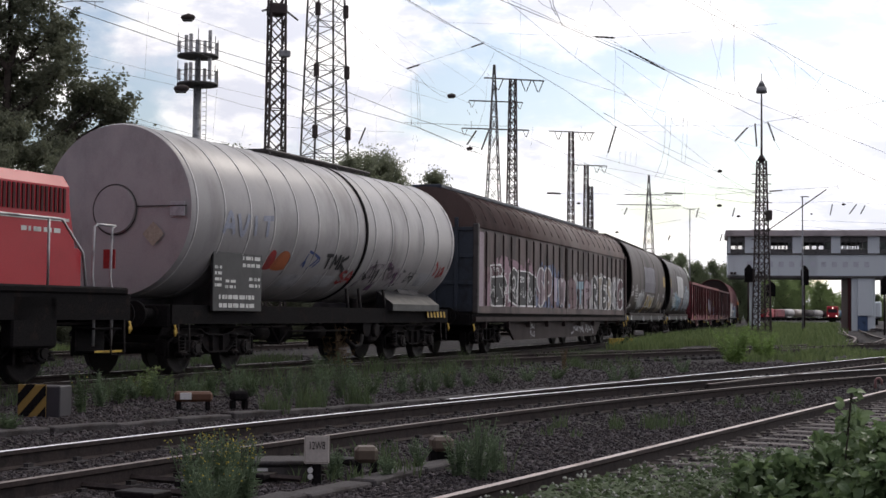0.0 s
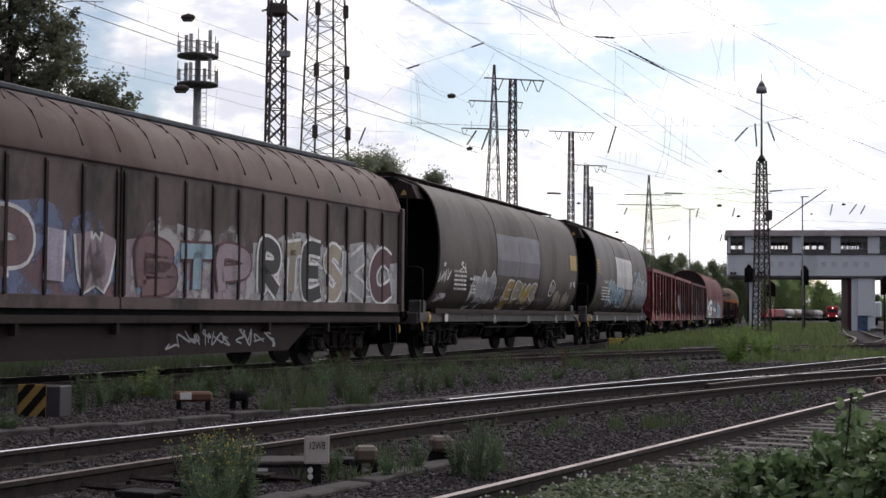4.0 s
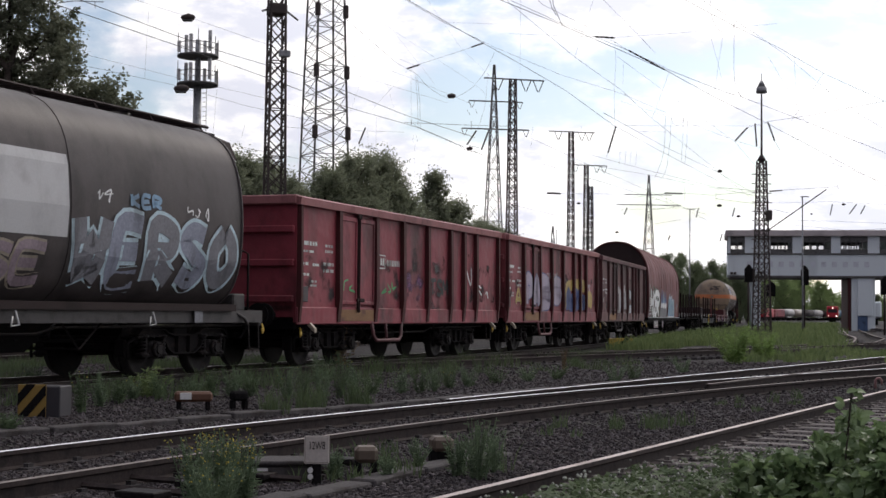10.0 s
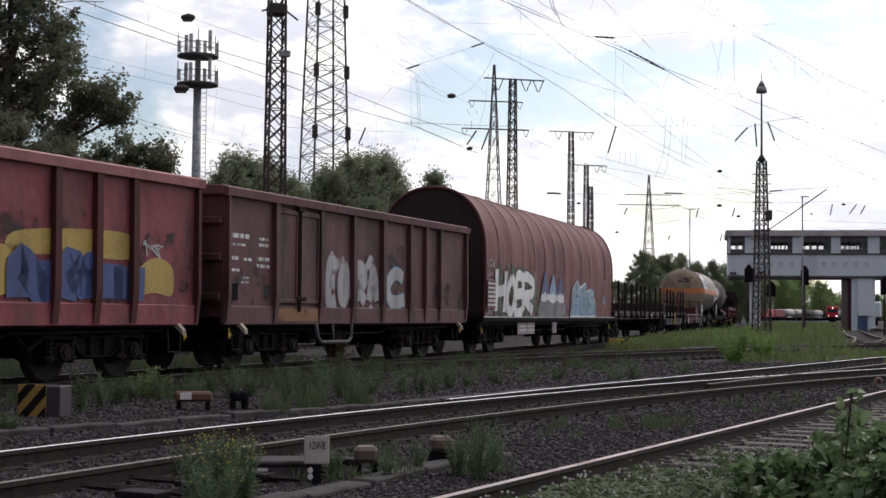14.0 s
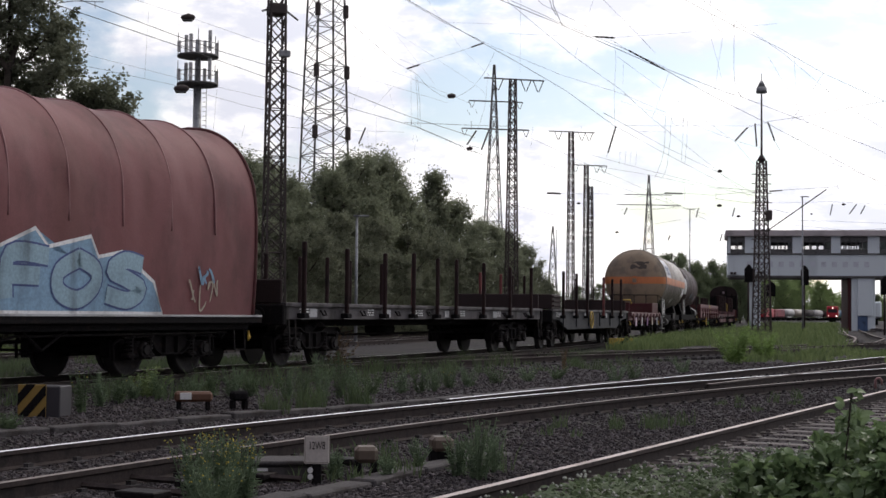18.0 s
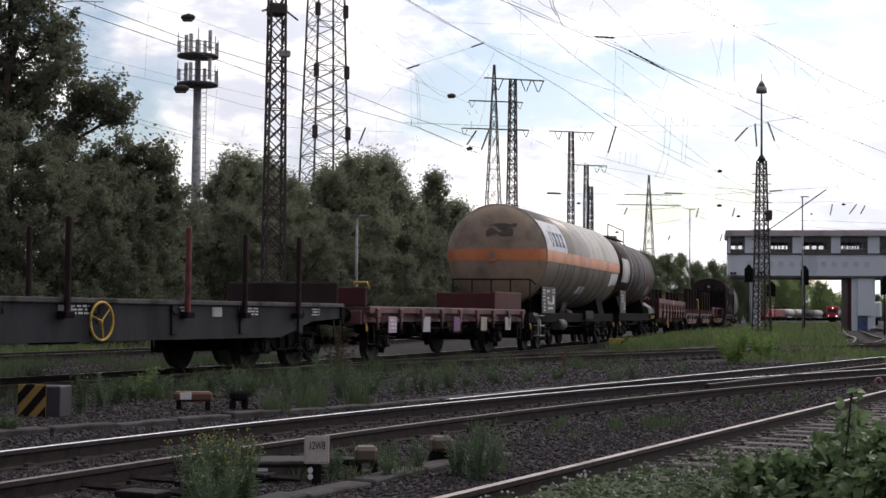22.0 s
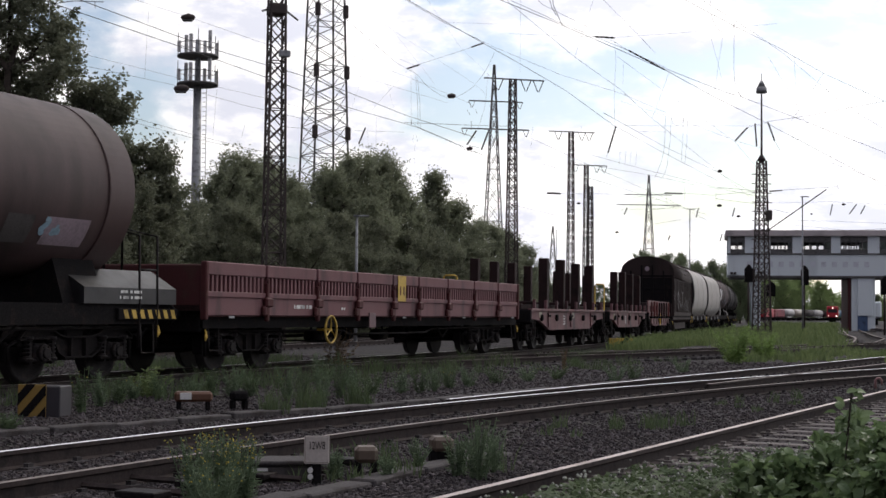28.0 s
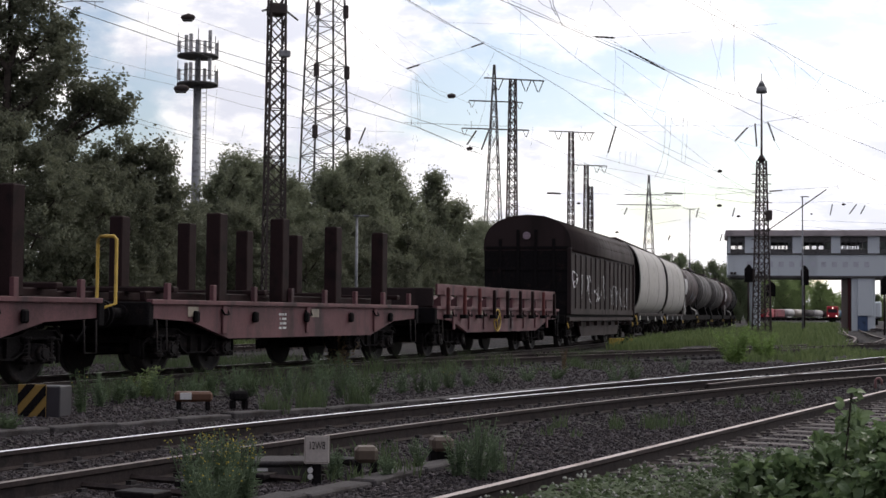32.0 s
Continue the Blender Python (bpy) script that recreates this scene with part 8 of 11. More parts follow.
def insulator(parent, p, d, L, r=0.07, name="insulator"):
    """A string of porcelain sheds from p along d."""
    bm = bmesh.new()
    p, d = Vector(p), Vector(d).normalized()
    n = max(3, int(L / 0.14))
    for k in range(n):
        q = p + d * (L * (k + 0.2) / n)
        tube(bm, q, q + d * (L * 0.75 / n), r * 0.9, r * 0.6, 8)
    tube(bm, p, p + d * L, r * 0.55, r * 0.55, 6)
    return part(name, bm, M_INS, parent)


def lattice_mast(name, label, x, y, z, h, w0, w1, step, rot=0, r=0.035, rb=0.018, m=None, category="mast"):
    t = thing(name, label, category, "", pose(x, y, z, 0, 0, rot))
    bm = bmesh.new()
    lattice(bm, w0, w1, h, step, r, rb)
    part("lattice", bm, m or M_MAST, t)
    bm = bmesh.new()
    bbox(bm, -w0 * 0.75, w0 * 0.75, -w0 * 0.75, w0 * 0.75, -0.25, 0.12, 0.04)
    part("footing", bm, M_CONC, t)
    return t


def cross_arm(t, z, x0, x1, vees, m=None, r=0.04):
    bm = bmesh.new()
    bar(bm, (x0, 0, z), (x1, 0, z), r)
    bar(bm, (x0, 0, z + 0.05), (x1, 0, z + 0.05), r * 0.7)
    part("cross_arm", bm, m or M_MAST, t)
    for v in vees:
        for s in (-1, 1):
            insulator(t, (v + s * 0.35, 0, z), (-s * 0.32, 0, -0.75), 0.8, 0.045, "vee_insulator")

m = lattice_mast("lattice_mast", "tall dark lattice mast rising behind the train", -6.0, 52, -0.2, 13.05, 0.72, 0.5, 0.55, 20, r=0.05, rb=0.022, category="mast")
bm = bmesh.new()
bbox(bm, -0.32, 0.32, -0.32, 0.32, 11.86, 12.28, 0.06)
part("mast_collar", bm, M_MAST, m)
bm = bmesh.new()
bar(bm, (0.3, 0, 12.09), (0.75, -0.1, 11.74), 0.05)
part("bracket", bm, M_MAST, m)
bm = bmesh.new()
bar(bm, (-0.3, 0, 12.09), (-0.55, 0, 11.99), 0.05)
part("bracket", bm, M_MAST, m)
bm = bmesh.new()
bbox(bm, 0.0, 0.4, -0.5, -0.3, 10.33, 10.57, 0.03)
part("junction_box", bm, M_POLE, m, "small grey box on the mast")
m = lattice_mast("power_pylon", "broad rust-brown lattice pylon behind the trees", -8.02, 98, -0.2, 24.64, 3.0, 1.75, 0.95, 28, r=0.075, rb=0.026, m=M_MASTGREY, category="pylon")
for k in range(10):
    bm = bmesh.new()
    s, q = k % 2 * 2 - 1, k // 2
    a = 1.28 - 0.09 * q
    bbox(bm, s * a - 0.16, s * a + 0.16, -a - 0.16, -a + 0.16, 12.79 + 4.1 * q - 4.1, 12.79 + 4.1 * q - 3.2, 0.06)
    part("gusset", bm, M_MAST, m)
m = lattice_mast("power_pylon", "slim grey power pylon with two cross arms", 5.43, 160, -0.2, 28.64, 2.6, 0.15, 1.8, 10, r=0.07, rb=0.03, m=M_MASTGREY, category="pylon")
cross_arm(m, 24.59, -2.77, 3.20, (-2.46, 2.89), M_MASTGREY, 0.08)
cross_arm(m, 21.54, -3.57, 3.94, (-3.26, 3.63), M_MASTGREY, 0.08)
m = lattice_mast("catenary_mast", "dark lattice catenary mast with a top cross arm", 4.44, 95, -0.2, 16.57, 0.75, 0.36, 0.6, 15, r=0.05, rb=0.025, category="mast")
cross_arm(m, 16.57, -1.94, 2.16, (-1.0, 0.9, 1.75))
m = lattice_mast("catenary_mast", "dark lattice catenary mast with a top cross arm", 11.3, 130, -0.2, 17.55, 0.62, 0.36, 0.6, 15, r=0.05, rb=0.025, category="mast")
cross_arm(m, 17.55, -2.10, 2.25, (-1.2, 1.0, 1.7))
m = lattice_mast("catenary_mast", "dark lattice catenary mast with a top cross arm", 15.09, 155, -0.2, 17.15, 0.62, 0.36, 0.6, 15, r=0.05, rb=0.025, category="mast")
cross_arm(m, 17.15, -2.09, 2.32, (-1.2, 1.2, 2.0))
m = lattice_mast("catenary_mast", "stout lattice mast beside the catenary masts", 15.02, 150, -0.2, 14.50, 0.7, 0.4, 0.5, 15, r=0.06, rb=0.03, category="mast")
m = lattice_mast("power_pylon", "thin distant power pylon", 42.04, 300, -0.2, 30.14, 3.4, 0.2, 2.5, 5, r=0.09, rb=0.045, m=M_MASTGREY, category="pylon")
cross_arm(m, 26.08, -4.96, 4.85, (), M_MASTGREY, 0.1)
cross_arm(m, 23.99, -6.69, 6.69, (), M_MASTGREY, 0.1)
m = lattice_mast("power_pylon", "thin distant power pylon", 31.4, 420, -0.2, 26.82, 3.4, 0.3, 3, 5, r=0.1, rb=0.05, m=M_MASTGREY, category="pylon")
m = lattice_mast("lamp_mast", "dark lattice yard mast topped by a lamp pole", 18.8, 86.6, -0.2, 10.51, 0.85, 0.42, 0.62, 12, r=0.05, rb=0.026)
bm = bmesh.new()
tube(bm, (0, 0, 10.51), (0, 0, 10.86), 0.3, 0.1, 8)
tube(bm, (0, 0, 10.41), (0, 0, 14.55), 0.07, 0.05, 8)
part("lamp_pole", bm, M_MAST, m)
bm = bmesh.new()
tube(bm, (0, 0, 14.55), (0, 0, 14.90), 0.32, 0.3, 14)
tube(bm, (0, 0, 14.90), (0, 0, 15.30), 0.26, 0.06, 14)
tube(bm, (0, 0, 15.25), (0, 0, 15.73), 0.035, 0.02, 6)
part("lamp_head", bm, M_POLE, m, "bell-shaped lamp head")
for k in range(9):
    bm = bmesh.new()
    zz = 10.51 - 0.8 - k * 0.55
    bar(bm, (-0.62, 0, zz), (0.62, 0, zz), 0.035)
    part("peg_arm", bm, M_MAST, m)
bm = bmesh.new()
bbox(bm, 0.3, 0.62, -0.2, 0.2, 7.00, 7.60, 0.05)
part("transformer_box", bm, M_MAST, m)
bm = bmesh.new()
bar(bm, (0.3, 0, 6.33), (4.40, 0.5, 8.98), 0.05)
part("raking_arm", bm, M_MAST, m)

def cell_tower():
    t = thing("cell_tower", "slender grey phone mast with antenna rings", "phone mast", "", pose(-18.6, 110, -0.2))
    bm = bmesh.new()
    tube(bm, (0, 0, 0), (0, 0, 18.30), 0.42, 0.3, 16)
    tube(bm, (0, 0, 18.30), (0, 0, 21.78), 0.24, 0.2, 12)
    part("pole", bm, M_POLE, t)
    for z in (18.30, 20.44):
        bm = bmesh.new()
        tube(bm, (0, 0, z), (0, 0, z + 0.16), 1.55, 1.55, 24)
        part("platform", bm, M_MASTGREY, t)
        bm = bmesh.new()
        for k in range(9):
            a = 2 * math.pi * k / 9
            tube(bm, (1.5 * math.cos(a), 1.5 * math.sin(a), z), (1.5 * math.cos(a), 1.5 * math.sin(a), z + 1.3 + 0.5 * (k % 2)), 0.03, 0.03, 5)
        for k in range(24):
            a, b = 2 * math.pi * k / 24, 2 * math.pi * (k + 1) / 24
            tube(bm, (1.5 * math.cos(a), 1.5 * math.sin(a), z + 1.0), (1.5 * math.cos(b), 1.5 * math.sin(b), z + 1.0), 0.025, 0.025, 4)
        part("railing", bm, M_MASTGREY, t)
        for k in range(6):
            a = 2 * math.pi * (k + 0.3) / 6
            bm = bmesh.new()
            c = Vector((1.42 * math.cos(a), 1.42 * math.sin(a), 0))
            bbox(bm, c.x - 0.13, c.x + 0.13, c.y - 0.1, c.y + 0.1, z + 0.15 + 0.2 * (k % 2), z + 1.2 + 0.35 * (k % 3), 0.03)
            part("antenna", bm, M_WHITE, t)
    bm = bmesh.new()
    for z in np.arange(2.0, 18.10, 0.35):
        tube(bm, (0.42, -0.1, z), (0.7, -0.1, z), 0.02, 0.02, 4)
    bar(bm, (0.7, -0.1, 2.0), (0.7, -0.1, 18.10), 0.03)
    part("climbing_ladder", bm, M_MASTGREY, t)
    bm = bmesh.new()
    tube(bm, (0, 0, 21.78), (0, 0, 22.68), 0.03, 0.02, 6)
    part("lightning_rod", bm, M_MASTGREY, t)


cell_tower()


def lamp_post(x, y, h, label, arm=0.5):
    t = thing("lamp_post", label, "street lamp", "yard lamp posts", pose(x, y, -0.2))
    bm = bmesh.new()
    tube(bm, (0, 0, 0), (0, 0, h), 0.07, 0.05, 8)
    part("pole", bm, M_POLE, t)
    bm = bmesh.new()
    bbox(bm, -arm * 0.3, arm, -0.12, 0.12, h, h + 0.07, 0.02)
    part("lamp_head", bm, M_POLE, t)



lamp_post(-3.53, 60, 5.23, "thin grey yard lamp post with a flat head", 0.5)
lamp_post(25.72, 105, 9.90, "thin grey yard lamp post with a flat head", 0.45)
lamp_post(23.55, 140, 11.48, "thin grey yard lamp post with a flat head", 0.5)
lamp_post(18.55, 240, 15.14, "thin grey yard lamp post with a flat head", 0.6)


def strand(line, pts, r):
    """One wire of an overhead line, from support to support."""
    bm = bmesh.new()
    pipe(bm, pts, r, 4)
    return part("wire", bm, M_WIRE, line)


def wire_lamp(x, y, z, w, label="dark oval lamp hung on a span wire"):
    t = thing("wire_lamp", label, "lamp", "span-wire lamps", pose(x, y, z))
    bm = bmesh.new()
    revolve_x(bm, [(-w, 0.02), (-w * 0.8, w * 0.32), (-w * 0.3, w * 0.48), (w * 0.3, w * 0.5), (w * 0.8, w * 0.36), (w, 0.02)], 16)
    part("housing", bm, M_MAST, t)
    bm = bmesh.new()
    bbox(bm, -w * 0.75, w * 0.6, -w * 0.4, w * 0.4, -w * 0.55, -w * 0.3, w * 0.08)
    part("shade", bm, M_MASTGREY, t)
    bm = bmesh.new()
    tube(bm, (0, 0, w * 0.4), (0, 0, w * 0.6), 0.03, 0.03, 6)
    part("hanger", bm, M_MAST, t)


line = thing("overhead_line", "thin dark contact and carrier wires with droppers over the main track", "overhead line", "overhead lines")
strand(line, [(-11.02, 37.95, 9.34), (-8.34, 45.22, 9.34), (-6.15, 51.67, 9.34), (-4.16, 58.00, 9.34), (-1.13, 64.85, 9.34), (2.27, 76.75, 9.34)], 0.0123)
strand(line, [(-10.58, 40.21, 9.84), (-8.54, 46.28, 9.84), (-7.40, 49.35, 9.84), (-5.01, 54.45, 9.84), (-4.11, 57.00, 9.84), (-1.65, 64.68, 9.84), (1.51, 72.33, 9.84)], 0.0122)
strand(line, [(-11.73, 49.72, 12.08), (-10.59, 52.23, 12.08), (-9.59, 54.39, 12.08), (-7.35, 59.78, 12.08), (-4.78, 66.06, 12.08), (0.14, 76.05, 12.08)], 0.0058)
strand(line, [(-18.49, 58.37, 12.08), (-15.52, 62.43, 12.08), (-12.55, 68.72, 12.08), (-8.94, 75.41, 12.08), (-5.91, 82.18, 12.08)], 0.0068)
strand(line, [(-17.37, 54.88, 11.08), (-14.28, 60.32, 11.08), (-11.99, 64.37, 11.08), (-9.72, 70.52, 11.08), (-6.69, 76.57, 11.08)], 0.0081)
strand(line, [(-14.96, 66.02, 10.08), (-12.78, 74.20, 10.08), (-10.73, 80.40, 10.08)], 0.0099)
strand(line, [(-14.67, 64.75, 9.68), (-12.28, 72.99, 9.68), (-10.36, 77.63, 9.68)], 0.0097)
strand(line, [(-10.73, 80.40, 10.08), (-5.84, 91.61, 10.08), (3.30, 113.96, 10.08), (11.20, 134.89, 10.08)], 0.0103)
strand(line, [(-7.73, 70.00, 9.97), (-5.03, 70.00, 9.83), (-1.92, 70.00, 9.77)], 0.0060)
strand(line, [(-10.57, 52.00, 11.99), (-10.68, 52.00, 9.42)], 0.0038)
strand(line, [(-8.10, 52.00, 9.01), (-8.23, 52.00, 7.17)], 0.0038)
strand(line, [(-12.01, 52.00, 9.59), (-12.17, 52.00, 9.22)], 0.0038)
strand(line, [(-7.04, 52.00, 8.07), (-7.19, 52.00, 7.31)], 0.0038)
strand(line, [(-10.62, 39.00, 9.27), (-9.95, 39.00, 9.37), (-9.14, 39.00, 9.35)], 0.0128)
strand(line, [(-10.41, 39.00, 9.37), (-10.43, 39.00, 9.24)], 0.0128)
strand(line, [(-9.38, 39.00, 9.37), (-9.37, 39.00, 9.19)], 0.0128)
wire_lamp(-9.61, 54.49, 12.08, 0.27)
wire_lamp(-11.80, 65.49, 11.08, 0.35)
line = thing("overhead_line", "dark feeder and stay wires with ribbed insulators between the masts", "overhead line", "overhead lines")
strand(line, [(-5.61, 59.46, 14.08), (-4.60, 63.13, 14.08), (-2.52, 75.60, 14.08), (-1.47, 79.31, 14.08)], 0.0077)
strand(line, [(-5.38, 70.00, 16.34), (-2.65, 70.00, 14.78), (1.34, 70.00, 12.20), (2.04, 70.00, 11.61)], 0.0043)
strand(line, [(-4.92, 67.75, 14.08), (-3.65, 71.30, 14.08), (-1.40, 76.76, 14.08)], 0.0053)
strand(line, [(-4.82, 66.46, 13.08), (-3.57, 69.85, 13.08), (-1.91, 73.95, 13.08), (1.40, 82.89, 13.08)], 0.0063)
strand(line, [(-1.87, 54.74, 13.08), (-0.04, 60.01, 13.08), (1.74, 64.33, 13.08), (2.31, 65.67, 13.08), (5.75, 72.81, 13.08), (9.58, 78.97, 13.08), (13.14, 86.32, 13.08)], 0.0068)
strand(line, [(-1.24, 43.80, 10.58), (0.94, 50.00, 10.58), (2.72, 54.88, 10.58), (5.10, 61.71, 10.58), (8.46, 73.00, 10.58), (12.52, 84.38, 10.58), (19.15, 102.37, 10.58)], 0.0099)
strand(line, [(-1.05, 75.00, 17.42), (0.86, 75.00, 14.74), (2.47, 75.00, 13.18)], 0.0046)
strand(line, [(-4.31, 75.00, 17.39), (-2.54, 75.00, 15.47), (-0.48, 75.00, 12.86)], 0.0037)
strand(line, [(-1.71, 66.00, 12.18), (-1.15, 66.00, 12.36), (1.22, 66.00, 13.16), (1.78, 66.00, 13.37)], 0.0073)
insulator(line, (-1.71, 66.00, 12.15), (0.56, 0.00, 0.19), 0.59, 0.050)
insulator(line, (1.19, 66.00, 13.16), (0.59, 0.00, 0.21), 0.62, 0.050)
strand(line, [(-3.35, 66.00, 10.19), (-2.47, 66.00, 11.17), (-1.66, 66.00, 12.10)], 0.0041)
strand(line, [(-1.22, 66.00, 11.90), (-0.89, 66.00, 11.47), (-0.55, 66.00, 11.19), (-0.17, 66.00, 10.96), (0.17, 66.00, 10.83), (0.52, 66.00, 10.89), (0.91, 66.00, 11.07), (1.26, 66.00, 11.33), (1.67, 66.00, 11.80), (1.97, 66.00, 12.29), (2.19, 66.00, 12.81), (2.32, 66.00, 13.14)], 0.0082)
strand(line, [(-1.53, 66.00, 12.16), (-1.48, 66.00, 9.72)], 0.0049)
strand(line, [(-1.32, 66.00, 11.90), (-1.21, 66.00, 10.67), (-1.17, 66.00, 9.41)], 0.0082)
strand(line, [(-1.25, 66.00, 11.90), (-1.11, 66.00, 10.67), (-1.07, 66.00, 9.41)], 0.0082)
strand(line, [(-1.81, 66.00, 9.71), (1.33, 66.00, 9.61)], 0.0128)
strand(line, [(-1.48, 66.00, 9.82), (-1.48, 66.00, 9.54)], 0.0128)
strand(line, [(1.22, 66.00, 9.82), (1.23, 66.00, 9.41)], 0.0128)
strand(line, [(-1.48, 66.00, 9.72), (-1.12, 66.00, 9.46), (0.62, 66.00, 8.71)], 0.0065)
strand(line, [(0.67, 66.00, 8.74), (0.83, 66.00, 8.53), (1.51, 66.00, 8.36), (1.56, 66.00, 8.59), (1.13, 66.00, 8.69)], 0.0128)
strand(line, [(1.91, 95.00, 13.36), (3.08, 95.00, 13.34), (4.37, 95.00, 13.31)], 0.0128)
wire_lamp(0.32, 66.00, 10.94, 0.20)
wire_lamp(1.16, 66.00, 8.56, 0.15)
insulator(line, (1.46, 66.00, 9.38), (-0.43, 0.00, -0.67), 0.79, 0.050)
insulator(line, (2.78, 90.00, 12.48), (-0.48, 0.00, -1.30), 1.38, 0.070)
insulator(line, (-4.03, 75.00, 10.61), (-0.34, 0.00, -0.85), 0.91, 0.058)
strand(line, [(-3.48, 75.00, 11.20), (-3.49, 75.00, 9.57)], 0.0055)
strand(line, [(-3.94, 75.00, 10.49), (-3.84, 75.00, 9.39)], 0.0046)
strand(line, [(-1.43, 70.00, 9.67), (-1.51, 70.00, 9.40), (-1.37, 70.00, 9.13), (-1.26, 70.00, 9.40), (-1.35, 70.00, 9.67)], 0.0043)
strand(line, [(-1.40, 70.00, 9.13), (-1.38, 70.00, 7.28)], 0.0043)
strand(line, [(2.69, 90.00, 15.94), (2.50, 90.00, 13.84), (2.05, 90.00, 12.37)], 0.0066)
strand(line, [(1.38, 90.00, 13.69), (1.59, 90.00, 13.38)], 0.0128)
strand(line, [(1.94, 90.00, 13.70), (2.01, 90.00, 13.42)], 0.0128)
line = thing("overhead_line", "sagging dark wires and looped jumpers over the middle tracks", "overhead line", "overhead lines")
strand(line, [(0.83, 29.12, 7.48), (2.42, 31.89, 7.48), (4.27, 35.25, 7.48), (5.78, 38.05, 7.48), (7.78, 42.39, 7.48), (10.44, 47.83, 7.48), (17.93, 63.59, 7.48), (23.98, 76.27, 7.48)], 0.0078)
strand(line, [(1.20, 33.66, 8.48), (3.06, 37.16, 8.48), (4.87, 40.24, 8.48), (6.62, 43.59, 8.48)], 0.0066)
strand(line, [(6.27, 41.33, 8.08), (8.74, 45.52, 8.08), (9.48, 46.55, 8.08), (12.46, 51.49, 8.08), (18.74, 62.04, 8.08), (20.94, 65.79, 8.08)], 0.0083)
strand(line, [(2.11, 34.66, 8.68), (2.38, 35.67, 8.68), (4.14, 39.19, 8.68), (5.21, 41.67, 8.68)], 0.0046)
strand(line, [(2.06, 28.16, 7.28), (2.17, 29.19, 7.28), (2.32, 30.08, 7.28), (2.52, 31.26, 7.28)], 0.0080)
strand(line, [(2.05, 29.07, 7.48), (2.21, 30.25, 7.48), (2.37, 31.11, 7.48)], 0.0066)
strand(line, [(1.56, 38.79, 9.58), (1.76, 39.78, 9.58), (4.28, 48.03, 9.58), (6.68, 55.09, 9.58), (8.95, 62.94, 9.58), (15.32, 83.28, 9.58), (22.16, 105.41, 9.58)], 0.0061)
strand(line, [(4.92, 48.03, 11.60), (4.28, 48.03, 9.58)], 0.0042)
strand(line, [(2.86, 55.37, 13.18), (2.87, 55.37, 10.30)], 0.0034)
strand(line, [(0.04, 45.00, 10.08), (2.31, 45.00, 10.03), (4.63, 45.00, 10.00), (7.19, 45.00, 10.04)], 0.0028)
strand(line, [(1.96, 45.00, 9.75), (4.63, 45.00, 9.67), (5.24, 45.00, 9.66), (7.54, 45.00, 9.85), (10.25, 45.00, 10.14)], 0.0038)
insulator(line, (4.63, 45.00, 9.68), (0.61, 0.00, -0.03), 0.61, 0.042)
strand(line, [(5.24, 45.00, 9.66), (5.28, 45.00, 8.90), (5.23, 45.00, 8.02), (5.25, 45.00, 6.87)], 0.0038)
strand(line, [(5.52, 45.00, 8.90), (5.49, 45.00, 8.20)], 0.0028)
insulator(line, (4.70, 37.36, 7.88), (0.94, 0.00, -0.50), 1.07, 0.029)
strand(line, [(3.30, 31.06, 7.88), (4.66, 35.24, 7.88), (5.47, 37.81, 7.88)], 0.0038)
strand(line, [(6.37, 41.21, 8.05), (5.86, 41.21, 6.65)], 0.0035)
strand(line, [(4.59, 28.35, 7.28), (6.17, 31.09, 7.28), (7.70, 33.60, 7.28), (9.62, 37.07, 7.28), (12.65, 41.84, 7.28), (14.05, 44.11, 7.28)], 0.0049)
strand(line, [(6.61, 38.58, 9.58), (9.38, 43.88, 9.58), (11.02, 47.26, 9.58), (16.00, 58.39, 9.58), (18.85, 63.94, 9.58), (22.08, 70.19, 9.58)], 0.0046)
strand(line, [(6.00, 33.00, 8.33), (6.02, 33.00, 8.06), (6.03, 33.00, 7.89), (6.09, 33.00, 7.71), (6.18, 33.00, 7.58), (6.27, 33.00, 7.52), (6.36, 33.00, 7.50), (6.45, 33.00, 7.53), (6.52, 33.00, 7.61), (6.55, 33.00, 7.72)], 0.0045)
strand(line, [(6.55, 33.00, 7.72), (6.54, 33.00, 7.23), (6.54, 33.00, 6.74), (6.55, 33.00, 6.45), (6.58, 33.00, 6.31), (6.63, 33.00, 6.16), (6.71, 33.00, 6.05)], 0.0053)
strand(line, [(7.23, 40.00, 8.96), (7.48, 40.00, 8.06), (7.68, 40.00, 7.25)], 0.0030)
strand(line, [(7.63, 40.00, 8.82), (7.51, 40.00, 8.06), (7.39, 40.00, 7.15)], 0.0030)
strand(line, [(8.38, 35.00, 7.34), (8.45, 35.00, 5.87)], 0.0030)
strand(line, [(9.08, 35.00, 6.94), (8.71, 35.00, 6.36), (8.31, 35.00, 5.79)], 0.0034)
strand(line, [(8.87, 40.00, 8.21), (9.42, 40.00, 7.30), (9.86, 40.00, 6.46)], 0.0030)
strand(line, [(17.62, 80.00, 11.76), (19.91, 80.00, 12.12), (24.18, 80.00, 12.97), (25.48, 80.00, 13.23)], 0.0118)
strand(line, [(9.44, 86.60, 12.35), (13.86, 86.60, 12.35), (18.94, 86.60, 12.40)], 0.0064)
strand(line, [(9.16, 84.00, 11.68), (13.44, 84.00, 11.66)], 0.0042)
insulator(line, (17.97, 86.60, 12.29), (-0.74, 0.00, -0.81), 1.10, 0.066)
insulator(line, (18.41, 86.60, 12.53), (0.10, 0.00, -1.34), 1.35, 0.066)
insulator(line, (19.18, 86.60, 12.61), (0.40, 0.00, -1.11), 1.18, 0.066)
